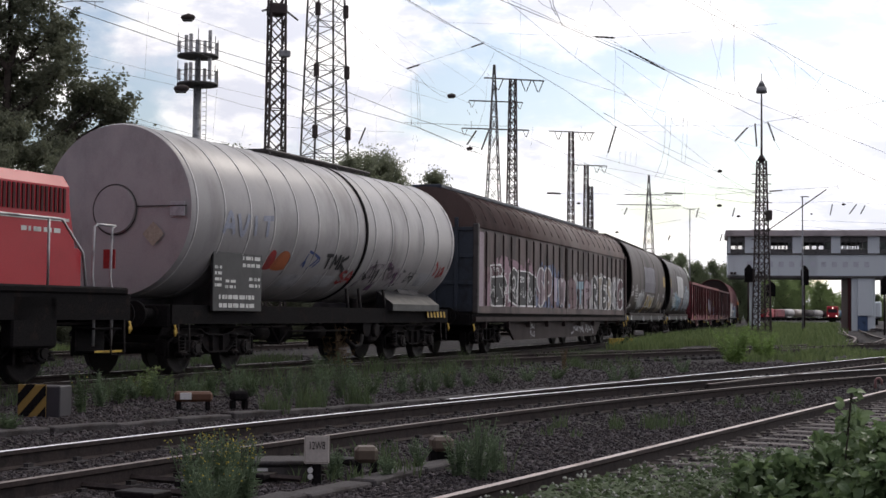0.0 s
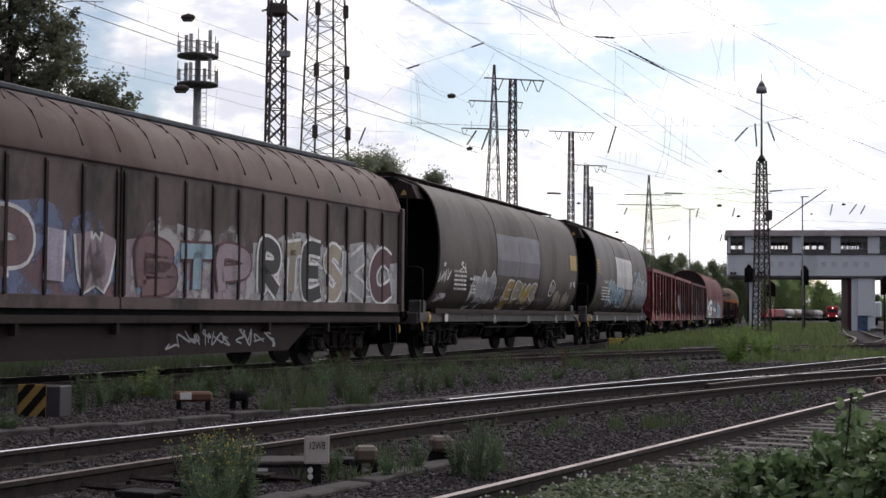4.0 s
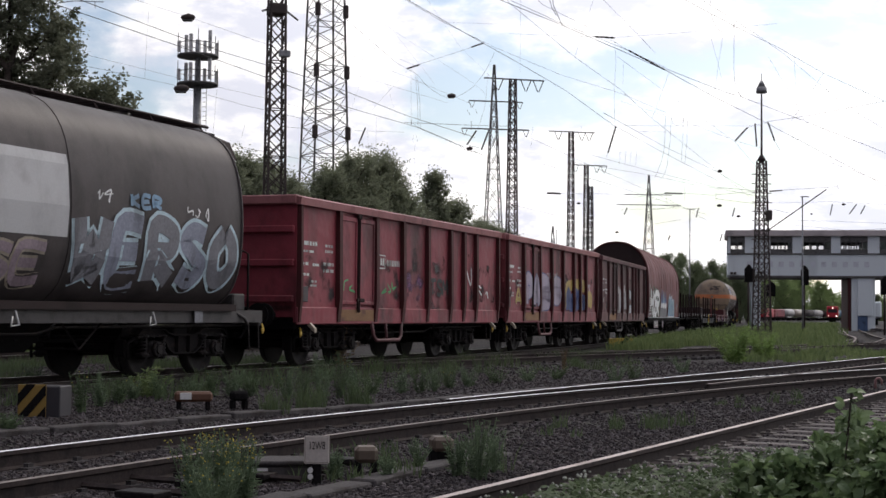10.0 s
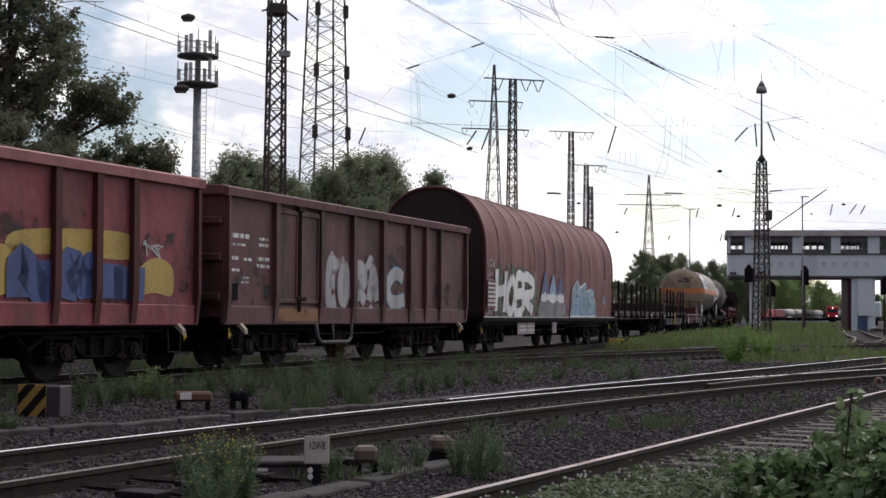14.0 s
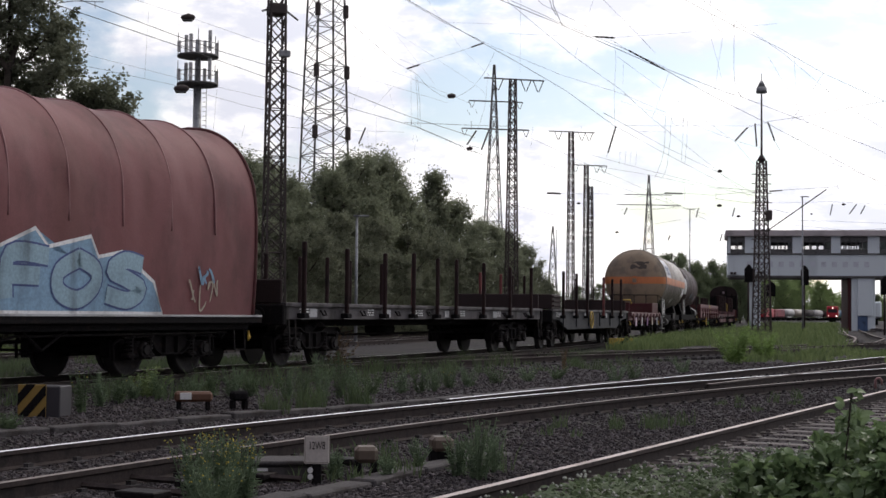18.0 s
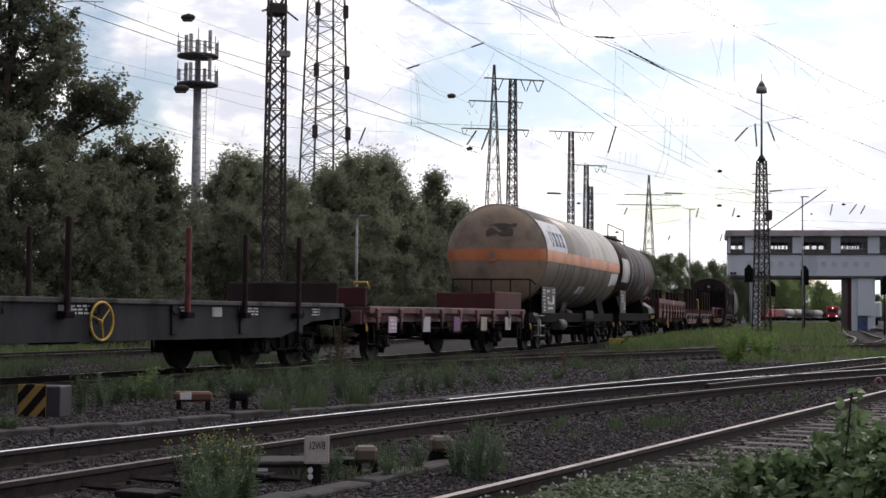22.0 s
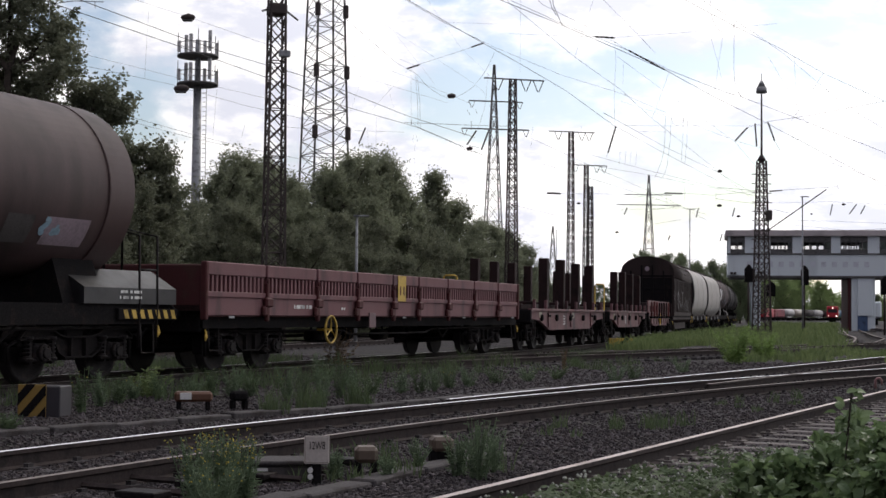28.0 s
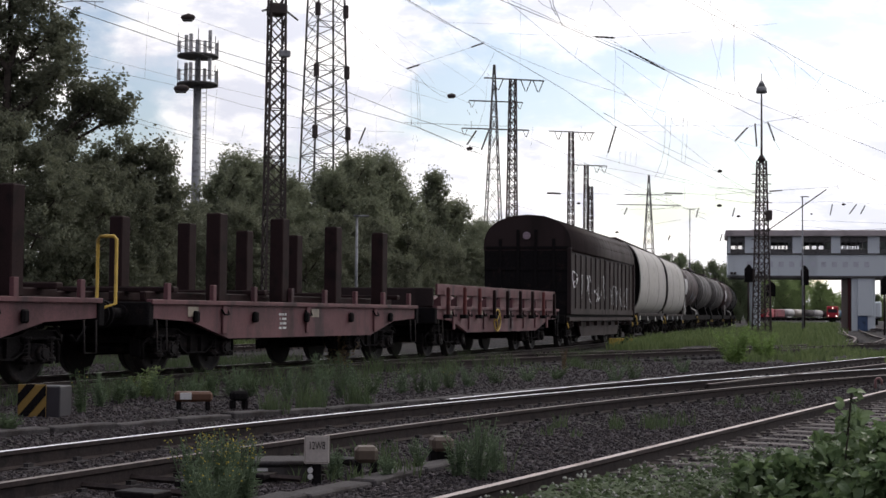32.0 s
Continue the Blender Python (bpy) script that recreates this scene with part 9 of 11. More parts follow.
strand(line, [(17.24, 86.60, 11.48), (18.04, 86.60, 11.28), (18.71, 86.60, 11.09)], 0.0074)
strand(line, [(19.58, 86.60, 11.50), (19.88, 86.60, 10.96)], 0.0096)
strand(line, [(17.97, 86.60, 12.29), (18.41, 86.60, 12.43), (19.18, 86.60, 12.61)], 0.0086)
strand(line, [(11.52, 70.00, 11.09), (11.52, 70.00, 10.60), (11.39, 70.00, 10.30), (11.15, 70.00, 10.19), (10.96, 70.00, 10.30), (10.87, 70.00, 10.60)], 0.0069)
strand(line, [(11.66, 70.00, 10.88), (11.63, 70.00, 9.46), (11.53, 70.00, 8.43)], 0.0060)
strand(line, [(11.44, 70.00, 11.01), (11.44, 70.00, 9.73), (11.36, 70.00, 8.54)], 0.0060)
strand(line, [(10.87, 70.00, 10.60), (10.82, 70.00, 9.46), (10.69, 70.00, 8.32), (10.56, 70.00, 7.83), (10.31, 70.00, 7.58)], 0.0069)
strand(line, [(10.60, 70.00, 10.68), (10.55, 70.00, 9.18), (10.42, 70.00, 8.50), (10.12, 70.00, 7.71)], 0.0069)
strand(line, [(7.04, 58.02, 9.58), (9.39, 62.01, 9.58), (10.50, 63.76, 9.58), (13.58, 69.71, 9.58)], 0.0047)
strand(line, [(6.29, 57.71, 9.08), (10.60, 69.59, 9.08), (14.85, 80.20, 9.08), (20.64, 96.40, 9.08)], 0.0084)
strand(line, [(10.22, 86.60, 16.47), (13.18, 86.60, 14.30), (17.17, 86.60, 11.48), (18.74, 86.60, 9.68)], 0.0074)
insulator(line, (8.81, 75.00, 10.79), (-0.40, 0.00, -1.37), 1.43, 0.058)
strand(line, [(8.41, 75.00, 9.42), (8.30, 75.00, 9.15)], 0.0074)
strand(line, [(6.52, 78.73, 10.08), (12.31, 89.92, 10.08), (18.55, 101.24, 10.08), (23.43, 109.47, 10.08)], 0.0082)
strand(line, [(6.60, 79.70, 9.48), (12.29, 87.27, 9.48), (15.71, 93.01, 9.48), (21.48, 101.24, 9.48)], 0.0078)
strand(line, [(4.15, 69.60, 9.48), (8.92, 84.17, 9.48), (15.98, 104.86, 9.48), (24.13, 131.71, 9.48)], 0.0084)
strand(line, [(5.48, 81.30, 9.48), (11.71, 96.36, 9.48), (21.67, 120.80, 9.48)], 0.0086)
strand(line, [(13.27, 110.00, 13.44), (13.19, 110.00, 12.42)], 0.0082)
strand(line, [(13.69, 110.00, 13.44), (13.61, 110.00, 12.42)], 0.0082)
strand(line, [(14.08, 110.00, 13.45), (14.00, 110.00, 12.42)], 0.0082)
strand(line, [(14.50, 110.00, 13.45), (14.42, 110.00, 12.43)], 0.0082)
strand(line, [(9.54, 110.00, 12.04), (9.54, 110.00, 11.02)], 0.0068)
strand(line, [(11.67, 110.00, 11.29), (11.67, 110.00, 10.27)], 0.0068)
strand(line, [(16.76, 110.00, 10.49), (16.76, 110.00, 9.47)], 0.0068)
strand(line, [(18.12, 110.00, 10.84), (18.12, 110.00, 9.82)], 0.0068)
line = thing("overhead_line", "dark brackets and thin wires fixed round the yard lamp mast", "overhead line", "overhead lines")
strand(line, [(16.10, 86.60, 8.28), (18.47, 86.60, 8.50)], 0.0128)
strand(line, [(16.10, 86.60, 8.05), (18.41, 86.60, 7.77)], 0.0128)
strand(line, [(16.10, 86.60, 8.38), (16.10, 86.60, 7.95)], 0.0128)
strand(line, [(16.23, 86.60, 8.72), (18.54, 86.60, 8.54)], 0.0128)
strand(line, [(19.24, 86.60, 8.54), (23.28, 86.60, 8.82)], 0.0128)
strand(line, [(19.24, 86.60, 7.47), (20.41, 86.60, 7.25)], 0.0128)
insulator(line, (19.27, 86.60, 8.51), (0.77, 0.00, 0.07), 0.77, 0.054)
strand(line, [(23.66, 88.00, 9.04), (23.73, 88.00, 8.77)], 0.0128)
wire_lamp(16.22, 86.00, 9.63, 0.15)
wire_lamp(16.19, 86.00, 7.60, 0.15)
wire_lamp(27.31, 100.00, 8.82, 0.13)
wire_lamp(25.11, 100.00, 8.14, 0.08)
wire_lamp(20.14, 100.00, 7.94, 0.13)
wire_lamp(13.04, 110.00, 7.35, 0.13)
wire_lamp(10.15, 110.00, 9.49, 0.13)
strand(line, [(14.22, 110.00, 9.96), (16.55, 110.00, 10.28), (17.95, 110.00, 10.33), (20.45, 110.00, 10.18)], 0.0108)
insulator(line, (16.59, 110.00, 10.32), (1.36, 0.00, -0.03), 1.36, 0.085)
strand(line, [(6.15, 110.00, 10.39), (7.77, 110.00, 10.24), (8.79, 110.00, 10.20), (14.22, 110.00, 10.21)], 0.0094)
insulator(line, (7.77, 110.00, 10.24), (1.02, 0.00, -0.03), 1.02, 0.102)
strand(line, [(15.49, 110.00, 9.46), (17.82, 110.00, 9.27)], 0.0128)
strand(line, [(15.49, 110.00, 9.03), (17.82, 110.00, 9.31)], 0.0128)
strand(line, [(30.63, 130.00, 9.69), (34.84, 130.00, 9.63), (39.25, 130.00, 9.47), (41.86, 130.00, 9.39)], 0.0128)
strand(line, [(30.63, 130.00, 9.29), (35.84, 130.00, 8.83), (39.25, 130.00, 9.01), (41.85, 130.00, 9.19)], 0.0128)
strand(line, [(28.83, 130.00, 11.18), (34.35, 130.00, 11.38), (39.26, 130.00, 11.17), (41.86, 130.00, 11.10)], 0.0096)
strand(line, [(18.76, 73.45, 9.08), (22.59, 80.11, 9.08), (29.04, 92.36, 9.08)], 0.0070)
insulator(line, (34.50, 130.00, 11.13), (-0.20, 0.00, -0.96), 0.98, 0.070)
insulator(line, (36.65, 130.00, 11.15), (-0.65, 0.00, -0.86), 1.08, 0.070)
insulator(line, (37.40, 130.00, 11.05), (-0.40, 0.00, -0.76), 0.86, 0.070)
insulator(line, (22.62, 130.00, 10.67), (-0.20, 0.00, -0.81), 0.83, 0.070)
insulator(line, (20.12, 130.00, 8.24), (-0.20, 0.00, -0.45), 0.49, 0.070)
insulator(line, (24.72, 130.00, 8.38), (-0.20, 0.00, -0.65), 0.68, 0.070)
insulator(line, (16.30, 130.00, 10.66), (-0.25, 0.00, -0.60), 0.65, 0.070)
insulator(line, (25.83, 130.00, 10.75), (-0.20, 0.00, -0.81), 0.83, 0.070)
strand(line, [(25.83, 130.00, 10.55), (27.33, 130.00, 10.61), (30.59, 130.00, 10.59)], 0.0080)
strand(line, [(19.82, 130.00, 8.08), (22.82, 130.00, 8.31), (25.83, 130.00, 8.44)], 0.0096)
strand(line, [(15.80, 130.00, 10.46), (18.81, 130.00, 10.63), (22.82, 130.00, 10.67)], 0.0096)
strand(line, [(18.31, 130.00, 9.17), (21.07, 130.00, 9.65)], 0.0128)
strand(line, [(5.76, 95.00, 13.29), (5.66, 95.00, 11.92)], 0.0058)
strand(line, [(8.92, 95.00, 13.32), (8.82, 95.00, 11.95)], 0.0058)
strand(line, [(11.01, 95.00, 13.34), (10.91, 95.00, 11.97)], 0.0058)
strand(line, [(-3.94, 75.00, 16.04), (-2.50, 75.00, 11.38)], 0.0032)
strand(line, [(-3.98, 75.00, 14.00), (-4.82, 75.00, 11.36)], 0.0032)


# ---- signal box bridging the yard ----
def signal_box():
    t = thing("signal_box", "pale grey concrete signal box bridging the tracks on piers", "signal box", "", pose(0, 150.0, 0) @ pose(29.0, 0, 0, 0, 0, -10) @ pose(-29.0, 0, 0))
    x0, x1 = 29.02, 52.85
    zr0, zr1, zw0, zw1, zb = 9.29, 9.92, 8.82, 7.61, 5.3
    bm = bmesh.new()
    bbox(bm, x0 - 0.15, x1, -0.4, 8.4, zr0, zr1, 0.06)
    part("roof_slab", bm, M_BUILDR, t, "flat roof slab with a stained fascia")
    bm = bmesh.new()
    bbox(bm, x0 + 0.1, x1, 0.0, 8.0, zb, zw1 - 0.1, 0.03)
    part("parapet_wall", bm, M_BUILD, t)
    bm = bmesh.new()
    bbox(bm, x0, x1, -0.12, 0.02, zw1 - 0.18, zw1 - 0.02, 0.03)
    part("sill_band", bm, M_MASTGREY, t)
    bm = bmesh.new()
    bbox(bm, x0 + 0.3, x1 - 4, -0.1, 8.1, zb - 0.22, zb, 0.03)
    part("bridge_girder", bm, M_MASTGREY, t)
    groups = ((29.37, 30.81, 2), (33.35, 35.54, 3), (36.58, 39.35, 4), (40.27, 42.92, 5), (44.08, 44.77, 1), (46.5, 49.38, 4))
    edges = [x0 + 0.1]
    for a, b, n in groups:
        edges += [a, b]
    edges.append(x1)
    for back in (0.0, 7.8):
        for a, b in zip(edges[::2], edges[1::2]):
            bm = bmesh.new()
            bbox(bm, a, b, back, back + 0.2, zw1 - 0.1, zr0, 0.01)
            part("pillar", bm, M_BUILD, t)
        for a, b, n in groups:
            bm = bmesh.new()
            box(bm, a, b, back + 0.02, back + 0.16, zw1 - 0.1, zw1 + 0.38)
            w = part("window", bm, M_MASTGREY, t, "dark-framed strip window")
            bm = bmesh.new()
            box(bm, a, b, back + 0.02, back + 0.16, zr0 - 0.58, zr0)
            part("window_head", bm, M_MASTGREY, w)
            for k in range(n + 1):
                x = a + (b - a) * k / n
                bm = bmesh.new()
                box(bm, x - 0.06, x + 0.06, back + 0.03, back + 0.15, zw1 + 0.38, zr0 - 0.58)
                part("mullion", bm, M_MASTGREY, w)
            for k in range(n):
                g = bmesh.new()
                box(g, a + (b - a) * k / n + 0.06, a + (b - a) * (k + 1) / n - 0.06, back + 0.08, back + 0.09, zw1 + 0.38, zr0 - 0.58)
                ob = part("pane", g, M_GLASS, w)
                ob.visible_shadow = False
    bm = bmesh.new()
    bbox(bm, 41.35, 43.67, 0.3, 7.7, -0.25, zb, 0.04)
    pier = part("pier", bm, M_BUILD, t)
    bm = bmesh.new()
    bbox(bm, 41.0, 41.4, 0.5, 7.5, -0.25, zb, 0.03)
    part("pier_return", bm, M_POST, pier, "rust-red shaded pier return")
    bm = bmesh.new()
    bbox(bm, 41.94, 43.38, 0.05, 0.32, 1.3, zb - 0.1, 0.03)
    part("pier_panel", bm, M_BUILD, pier)
    bm = bmesh.new()
    bbox(bm, 41.94, 42.92, 0.18, 0.32, -0.2, 2.0, 0.02)
    door = part("door", bm, M_BLUEDOOR, pier, "blue steel door")
    bm = bmesh.new()
    bbox(bm, 42.06, 42.52, 0.14, 0.2, 1.48, 1.83, 0.01)
    part("door_window", bm, M_POLE, door)
    bm = bmesh.new()
    bbox(bm, 43.21, 44.13, -0.9, 0.2, -0.25, 0.05, 0.03)
    part("base_cabinet", bm, M_CONC, t)
    bm = bmesh.new()
    bbox(bm, 31.44, 32.42, 1.0, 7.0, -0.25, zb, 0.04)
    part("left_pier", bm, M_BUILD, t)
    bm = bmesh.new()
    for k in range(12):
        x = x0 + 2.0 + k * 1.05
        box(bm, x, x + 0.5, -0.012, -0.004, (zb + zw1) / 2 - 0.28, (zb + zw1) / 2 + 0.28)
    part("name_board", bm, plain("faded_letter_grey", (0.60, 0.64, 0.68)), t, "faded lettering strip")
    bm = bmesh.new()
    for x in (29.37, 29.71, 32.31):
        bbox(bm, x, x + 0.25, -0.2, 0.0, zb + 0.1, zb + 0.35, 0.02)
    part("cable_bracket", bm, M_MAST, t)


signal_box()


def signal(x, y, z, h, heads, label):
    t = thing("railway_signal", label, "signal", "light signals", pose(x, y, -0.2))
    bm = bmesh.new()
    tube(bm, (0, 0, 0), (0, 0, z + h), 0.08, 0.08, 8)
    part("post", bm, M_MAST, t)
    bm = bmesh.new()
    pr = [(-0.32, z), (0.32, z), (0.32, z + h * 0.75), (0, z + h), (-0.32, z + h * 0.75)]
    a = [bm.verts.new((u, -0.3, v)) for u, v in pr]
    b = [bm.verts.new((u, 0.0, v)) for u, v in pr]
    bm.faces.new(a); bm.faces.new(b[::-1])
    for i in range(5):
        bm.faces.new((a[i], b[i], b[(i + 1) % 5], a[(i + 1) % 5]))
    bmesh.ops.recalc_face_normals(bm, faces=bm.faces[:])
    head = part("signal_head", bm, M_BLACK, t)
    for k in range(heads):
        bm = bmesh.new()
        tube(bm, (0.0, -0.3, z + 0.3 + k * 0.45), (0.0, -0.5, z + 0.3 + k * 0.45), 0.13, 0.15, 10)
        part("lamp_hood", bm, M_BLACK, head)



signal(24.55, 118, 4.06, 1.45, 2, "dark light signal in front of the signal box")
signal(30.77, 125, 4.02, 1.69, 2, "dark light signal in front of the signal box")
signal(33.08, 110, 3.03, 1.44, 2, "dark light signal in front of the signal box")
signal(24.54, 110, 2.83, 1.14, 2, "dark light signal in front of the signal box")


def parked_car(kind, x, y, rot, L, h, m, label):
    t = thing(kind, label, "wagon", "distant parked wagons", pose(x, y, 0, 0, 0, rot))
    bm = bmesh.new()
    if kind == "parked_tank_wagon":
        revolve_x(bm, [(-L / 2, 0.3), (-L / 2 + 0.1, 1.3), (L / 2 - 0.1, 1.3), (L / 2, 0.3)], 20, 0, h - 1.35)
    else:
        bbox(bm, -L / 2, L / 2, -1.4, 1.4, 1.1, h, 0.25)
    part("body", bm, m, t)
    bm = bmesh.new()
    bbox(bm, -L / 2 - 0.3, L / 2 + 0.3, -1.2, 1.2, 0.75, 1.12, 0.03)
    part("frame", bm, M_BLACK, t)
    for sx in (-0.36, 0.30):
        for dx in (-0.9, 0.9):
            bm = bmesh.new()
            tube(bm, (sx * L + dx, -0.8, 0.43), (sx * L + dx, 0.8, 0.43), 0.46, 0.46, 14)
            part("wheelset", bm, M_BLACK, t)
    return t


def distant_train(x, y, rot, kinds, label):
    d = Vector((math.cos(radians(rot)), math.sin(radians(rot)), 0))
    p = Vector((x, y, 0))
    for kind, L, h, m in kinds:
        q = p + d * (L / 2 + 0.6)
        parked_car(kind, round(q.x, 2), round(q.y, 2), rot, L, h, m, label)
        p += d * (L + 1.2)


GREYS = (M_GREYPAINT, M_BUILD, M_CONC, M_GASWHITE)

loco = parked_car("electric_locomotive", 98.72, 372, 75, 17, 3.95, M_RED, "distant red electric locomotive with lit headlamps")
bm = bmesh.new()
bbox(bm, -8.56, -8.5, -1.1, 1.1, 2.35, 3.2, 0.02)
part("windscreen", bm, M_DKGREY, loco)
for yy in (-0.95, 0.95):
    bm = bmesh.new()
    tube(bm, (-8.5, yy, 1.55), (-8.6, yy, 1.55), 0.13, 0.13, 12)
    part("headlamp", bm, M_LAMP, loco, "lit headlamp")
bm = bmesh.new()
tube(bm, (-8.5, 0, 3.5), (-8.6, 0, 3.5), 0.14, 0.14, 12)
part("top_lamp", bm, M_LAMP, loco, "lit headlamp")
M_TANKBLUE = plain("pale_blue_tank", (0.22, 0.34, 0.46))
distant_train(104.0, 480, 64, (("parked_van", 12, 3.9, M_RED), ("parked_van", 14, 3.8, M_OPENRED), ("parked_tank_wagon", 15, 4.0, GREYS[0]), ("parked_tank_wagon", 15, 4.0, GREYS[3]), ("parked_tank_wagon", 15, 4.0, GREYS[2]), ("parked_tank_wagon", 15, 4.0, GREYS[0]), ("parked_tank_wagon", 15, 4.0, M_TANKBR), ("parked_tank_wagon", 15, 4.1, GREYS[3]), ("parked_tank_wagon", 15, 4.1, M_TANKBLUE), ("parked_tank_wagon", 15, 4.1, M_TANKBLUE), ("parked_tank_wagon", 15, 4.1, GREYS[0]), ("parked_tank_wagon", 15, 4.1, M_TANKBLUE)), "distant parked wagon in the yard")
distant_train(70.25, 240, 74, (("parked_van", 14, 3.8, GREYS[1]), ("parked_van", 14, 3.8, GREYS[0]), ("parked_van", 14, 3.9, GREYS[1]), ("parked_van", 14, 3.9, GREYS[2])), "distant parked van in the yard")


# ---- trees ----
def leaf_cloud(clumps, per, size, rnd, spread=1.0):
    """Many small leaves in clumps; clumps are (x, y, z, radius) or (x, y, z, radius, outward direction), the latter drawn out into sprays."""
    v, f = [], []
    for cl in clumps:
        cx, cy, cz, cr = cl[:4]
        out = cl[4] if len(cl) > 4 else None
        for _ in range(max(6, int(per))):
            d = Vector([max(-0.75, min(0.75, rnd.gauss(0, 0.42))) for _ in range(3)]) * cr * spread
            if out is not None:
                d = d * 0.72 + out * (rnd.uniform(-0.5, 1.15) ** 3 * cr * 0.95)
            c = Vector((cx, cy, cz)) + d
            a = Vector((rnd.gauss(0, 1), rnd.gauss(0, 1), rnd.gauss(0, 0.8))).normalized()
            b = a.cross(Vector((rnd.gauss(0, 1), rnd.gauss(0, 1), rnd.gauss(0, 1)))).normalized()
            s = size * rnd.uniform(0.6, 1.3)
            i = len(v)
            v += [c - a * s * 0.5, c + b * s * 0.28, c + a * s * 0.6, c - b * s * 0.28]
            f.append((i, i + 1, i + 2, i + 3))
    return v, f


def tree_meshes(kind, seed):
    """Trunk and crown of a tree 10 m high. kinds: 0 broad, 1 round, 2 upright and feathery, 3 shrub to the ground, 4 pointed."""
    rnd = random.Random(seed)
    bm = bmesh.new()
    clumps = []
    width, low = {0: (3.4, 0.22), 1: (2.9, 0.16), 2: (2.3, 0.10), 3: (3.8, 0.0), 4: (1.2, 0.1)}[kind]
    p = Vector((0, 0, 0))
    for k in range(6):
        q = p + Vector((rnd.uniform(-0.2, 0.2), rnd.uniform(-0.2, 0.2), 1.4))
        tube(bm, p, q, 0.2 - 0.028 * k, 0.172 - 0.028 * k, 7, 0, False)
        p = q
    # the crown is a few large boughs, each a bundle of leafy sprays
    boughs = []
    for i in range({0: 15, 1: 14, 2: 13, 3: 17, 4: 20}[kind]):
        h = low + (1 - low) * (i + 0.6) / {0: 15, 1: 14, 2: 13, 3: 17, 4: 20}[kind]
        u = (h - low) / (1 - low)
        if kind == 4:
            w = width * (1.05 - u)
        elif kind == 3:
            w = width * math.sqrt(max(0.05, 1 - u ** 2.4))
        else:
            w = width * math.sqrt(max(0.04, 1 - (1.55 * u - 0.62) ** 2))
        a = i * 2.4 + rnd.uniform(-0.5, 0.5)
        r = w * rnd.uniform(0.45, 0.85)
        boughs.append((Vector((r * math.cos(a), r * math.sin(a), 9.4 * h)), (1.35 if kind < 4 else 0.85) * rnd.uniform(0.75, 1.2) * (0.7 if u > 0.85 else 1), u))
    boughs.append((Vector((rnd.uniform(-0.3, 0.3), rnd.uniform(-0.3, 0.3), 9.2)), 0.7 if kind < 4 else 0.35, 1.0))
    for c0, br, u in boughs:
        root = Vector((0, 0, min(8.0, max(0.5, c0.z - 0.8 * c0.xy.length - 0.4))))
        mid = root.lerp(c0, 0.5) + Vector((0, 0, -0.15))
        tube(bm, root, mid, 0.08, 0.055, 5, 0, False)
        tube(bm, mid, c0, 0.055, 0.03, 5, 0, False)
        for k in range(int(24 * max(0.5, br))):
            d = Vector((rnd.gauss(0, 1), rnd.gauss(0, 1), rnd.gauss(0.25, 0.9))).normalized()
            c = c0 + Vector((d.x, d.y, d.z * 0.9)) * br * rnd.uniform(0.35, 1.0)
            if c.z < 0.3:
                continue
            out = (d + Vector((0, 0, 0.7))).normalized()
            clumps.append((c.x, c.y, c.z, rnd.uniform(0.28, 0.6) * (1 if kind < 4 else 0.8), out))
            if k % 4 == 0:
                tube(bm, c0, c, 0.022, 0.008, 4, 0, False)
    # a sparse inner fill closes most of the holes
    for k in range(40 if kind != 4 else 12):
        h = rnd.uniform(max(0.05, low), 0.85)
        a, r = rnd.uniform(0, 6.28), width * 0.6 * math.sqrt(rnd.random()) * (1.2 - h if kind > 2 else 1)
        clumps.append((r * math.cos(a), r * math.sin(a), 9.4 * h, rnd.uniform(0.7, 1.2)))
    tr = bpy.data.meshes.new("trunk")
    bm.to_mesh(tr); bm.free()
    tr.materials.append(M_BARK)
    v, f = leaf_cloud(clumps, 125 if kind < 4 else 90, 0.135, rnd)
    me = bpy.data.meshes.new("crown")
    me.from_pydata(v, [], f)
    return tr, me


TREES = {}
for kind in range(5):
    # the same crowns again in lighter leaf colours that imitate haze
    for tone, m in (("n", M_LEAF if kind in (0, 1, 3) else M_LEAF2), ("f", M_LEAF2), ("h", M_LEAFHAZE), ("b", M_LEAFB)):
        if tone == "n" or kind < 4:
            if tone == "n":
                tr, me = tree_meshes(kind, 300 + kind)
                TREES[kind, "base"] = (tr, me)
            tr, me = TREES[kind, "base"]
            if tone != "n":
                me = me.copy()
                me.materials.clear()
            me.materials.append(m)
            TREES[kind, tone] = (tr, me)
TREE_LABEL = {"h": "far green tree with haze put into its pale leaves", "n": "dark green deciduous tree at the edge of the yard", "f": "distant grey-green tree beyond the tracks", "b": "green tree beyond the signal box, leaves brightened for haze"}
_tr = random.Random(5)


def plant(kind, x, y, h, tone="n"):
    tr, me = TREES[kind, tone]
    t = thing("shrub" if kind == 3 else "tree", TREE_LABEL[tone] if kind != 3 else "dense dark green shrub below the trees", "shrub" if kind == 3 else "tree", "trees behind the yard", pose(x, y, -0.25, 0, 0, _tr.uniform(0, 360)))
    k = h / 10.4
    w = k if h < 14 else k * 0.85
    t.scale = (w, w, k)
    share("trunk", tr, t, Matrix())
    share("crown", me, t, Matrix())


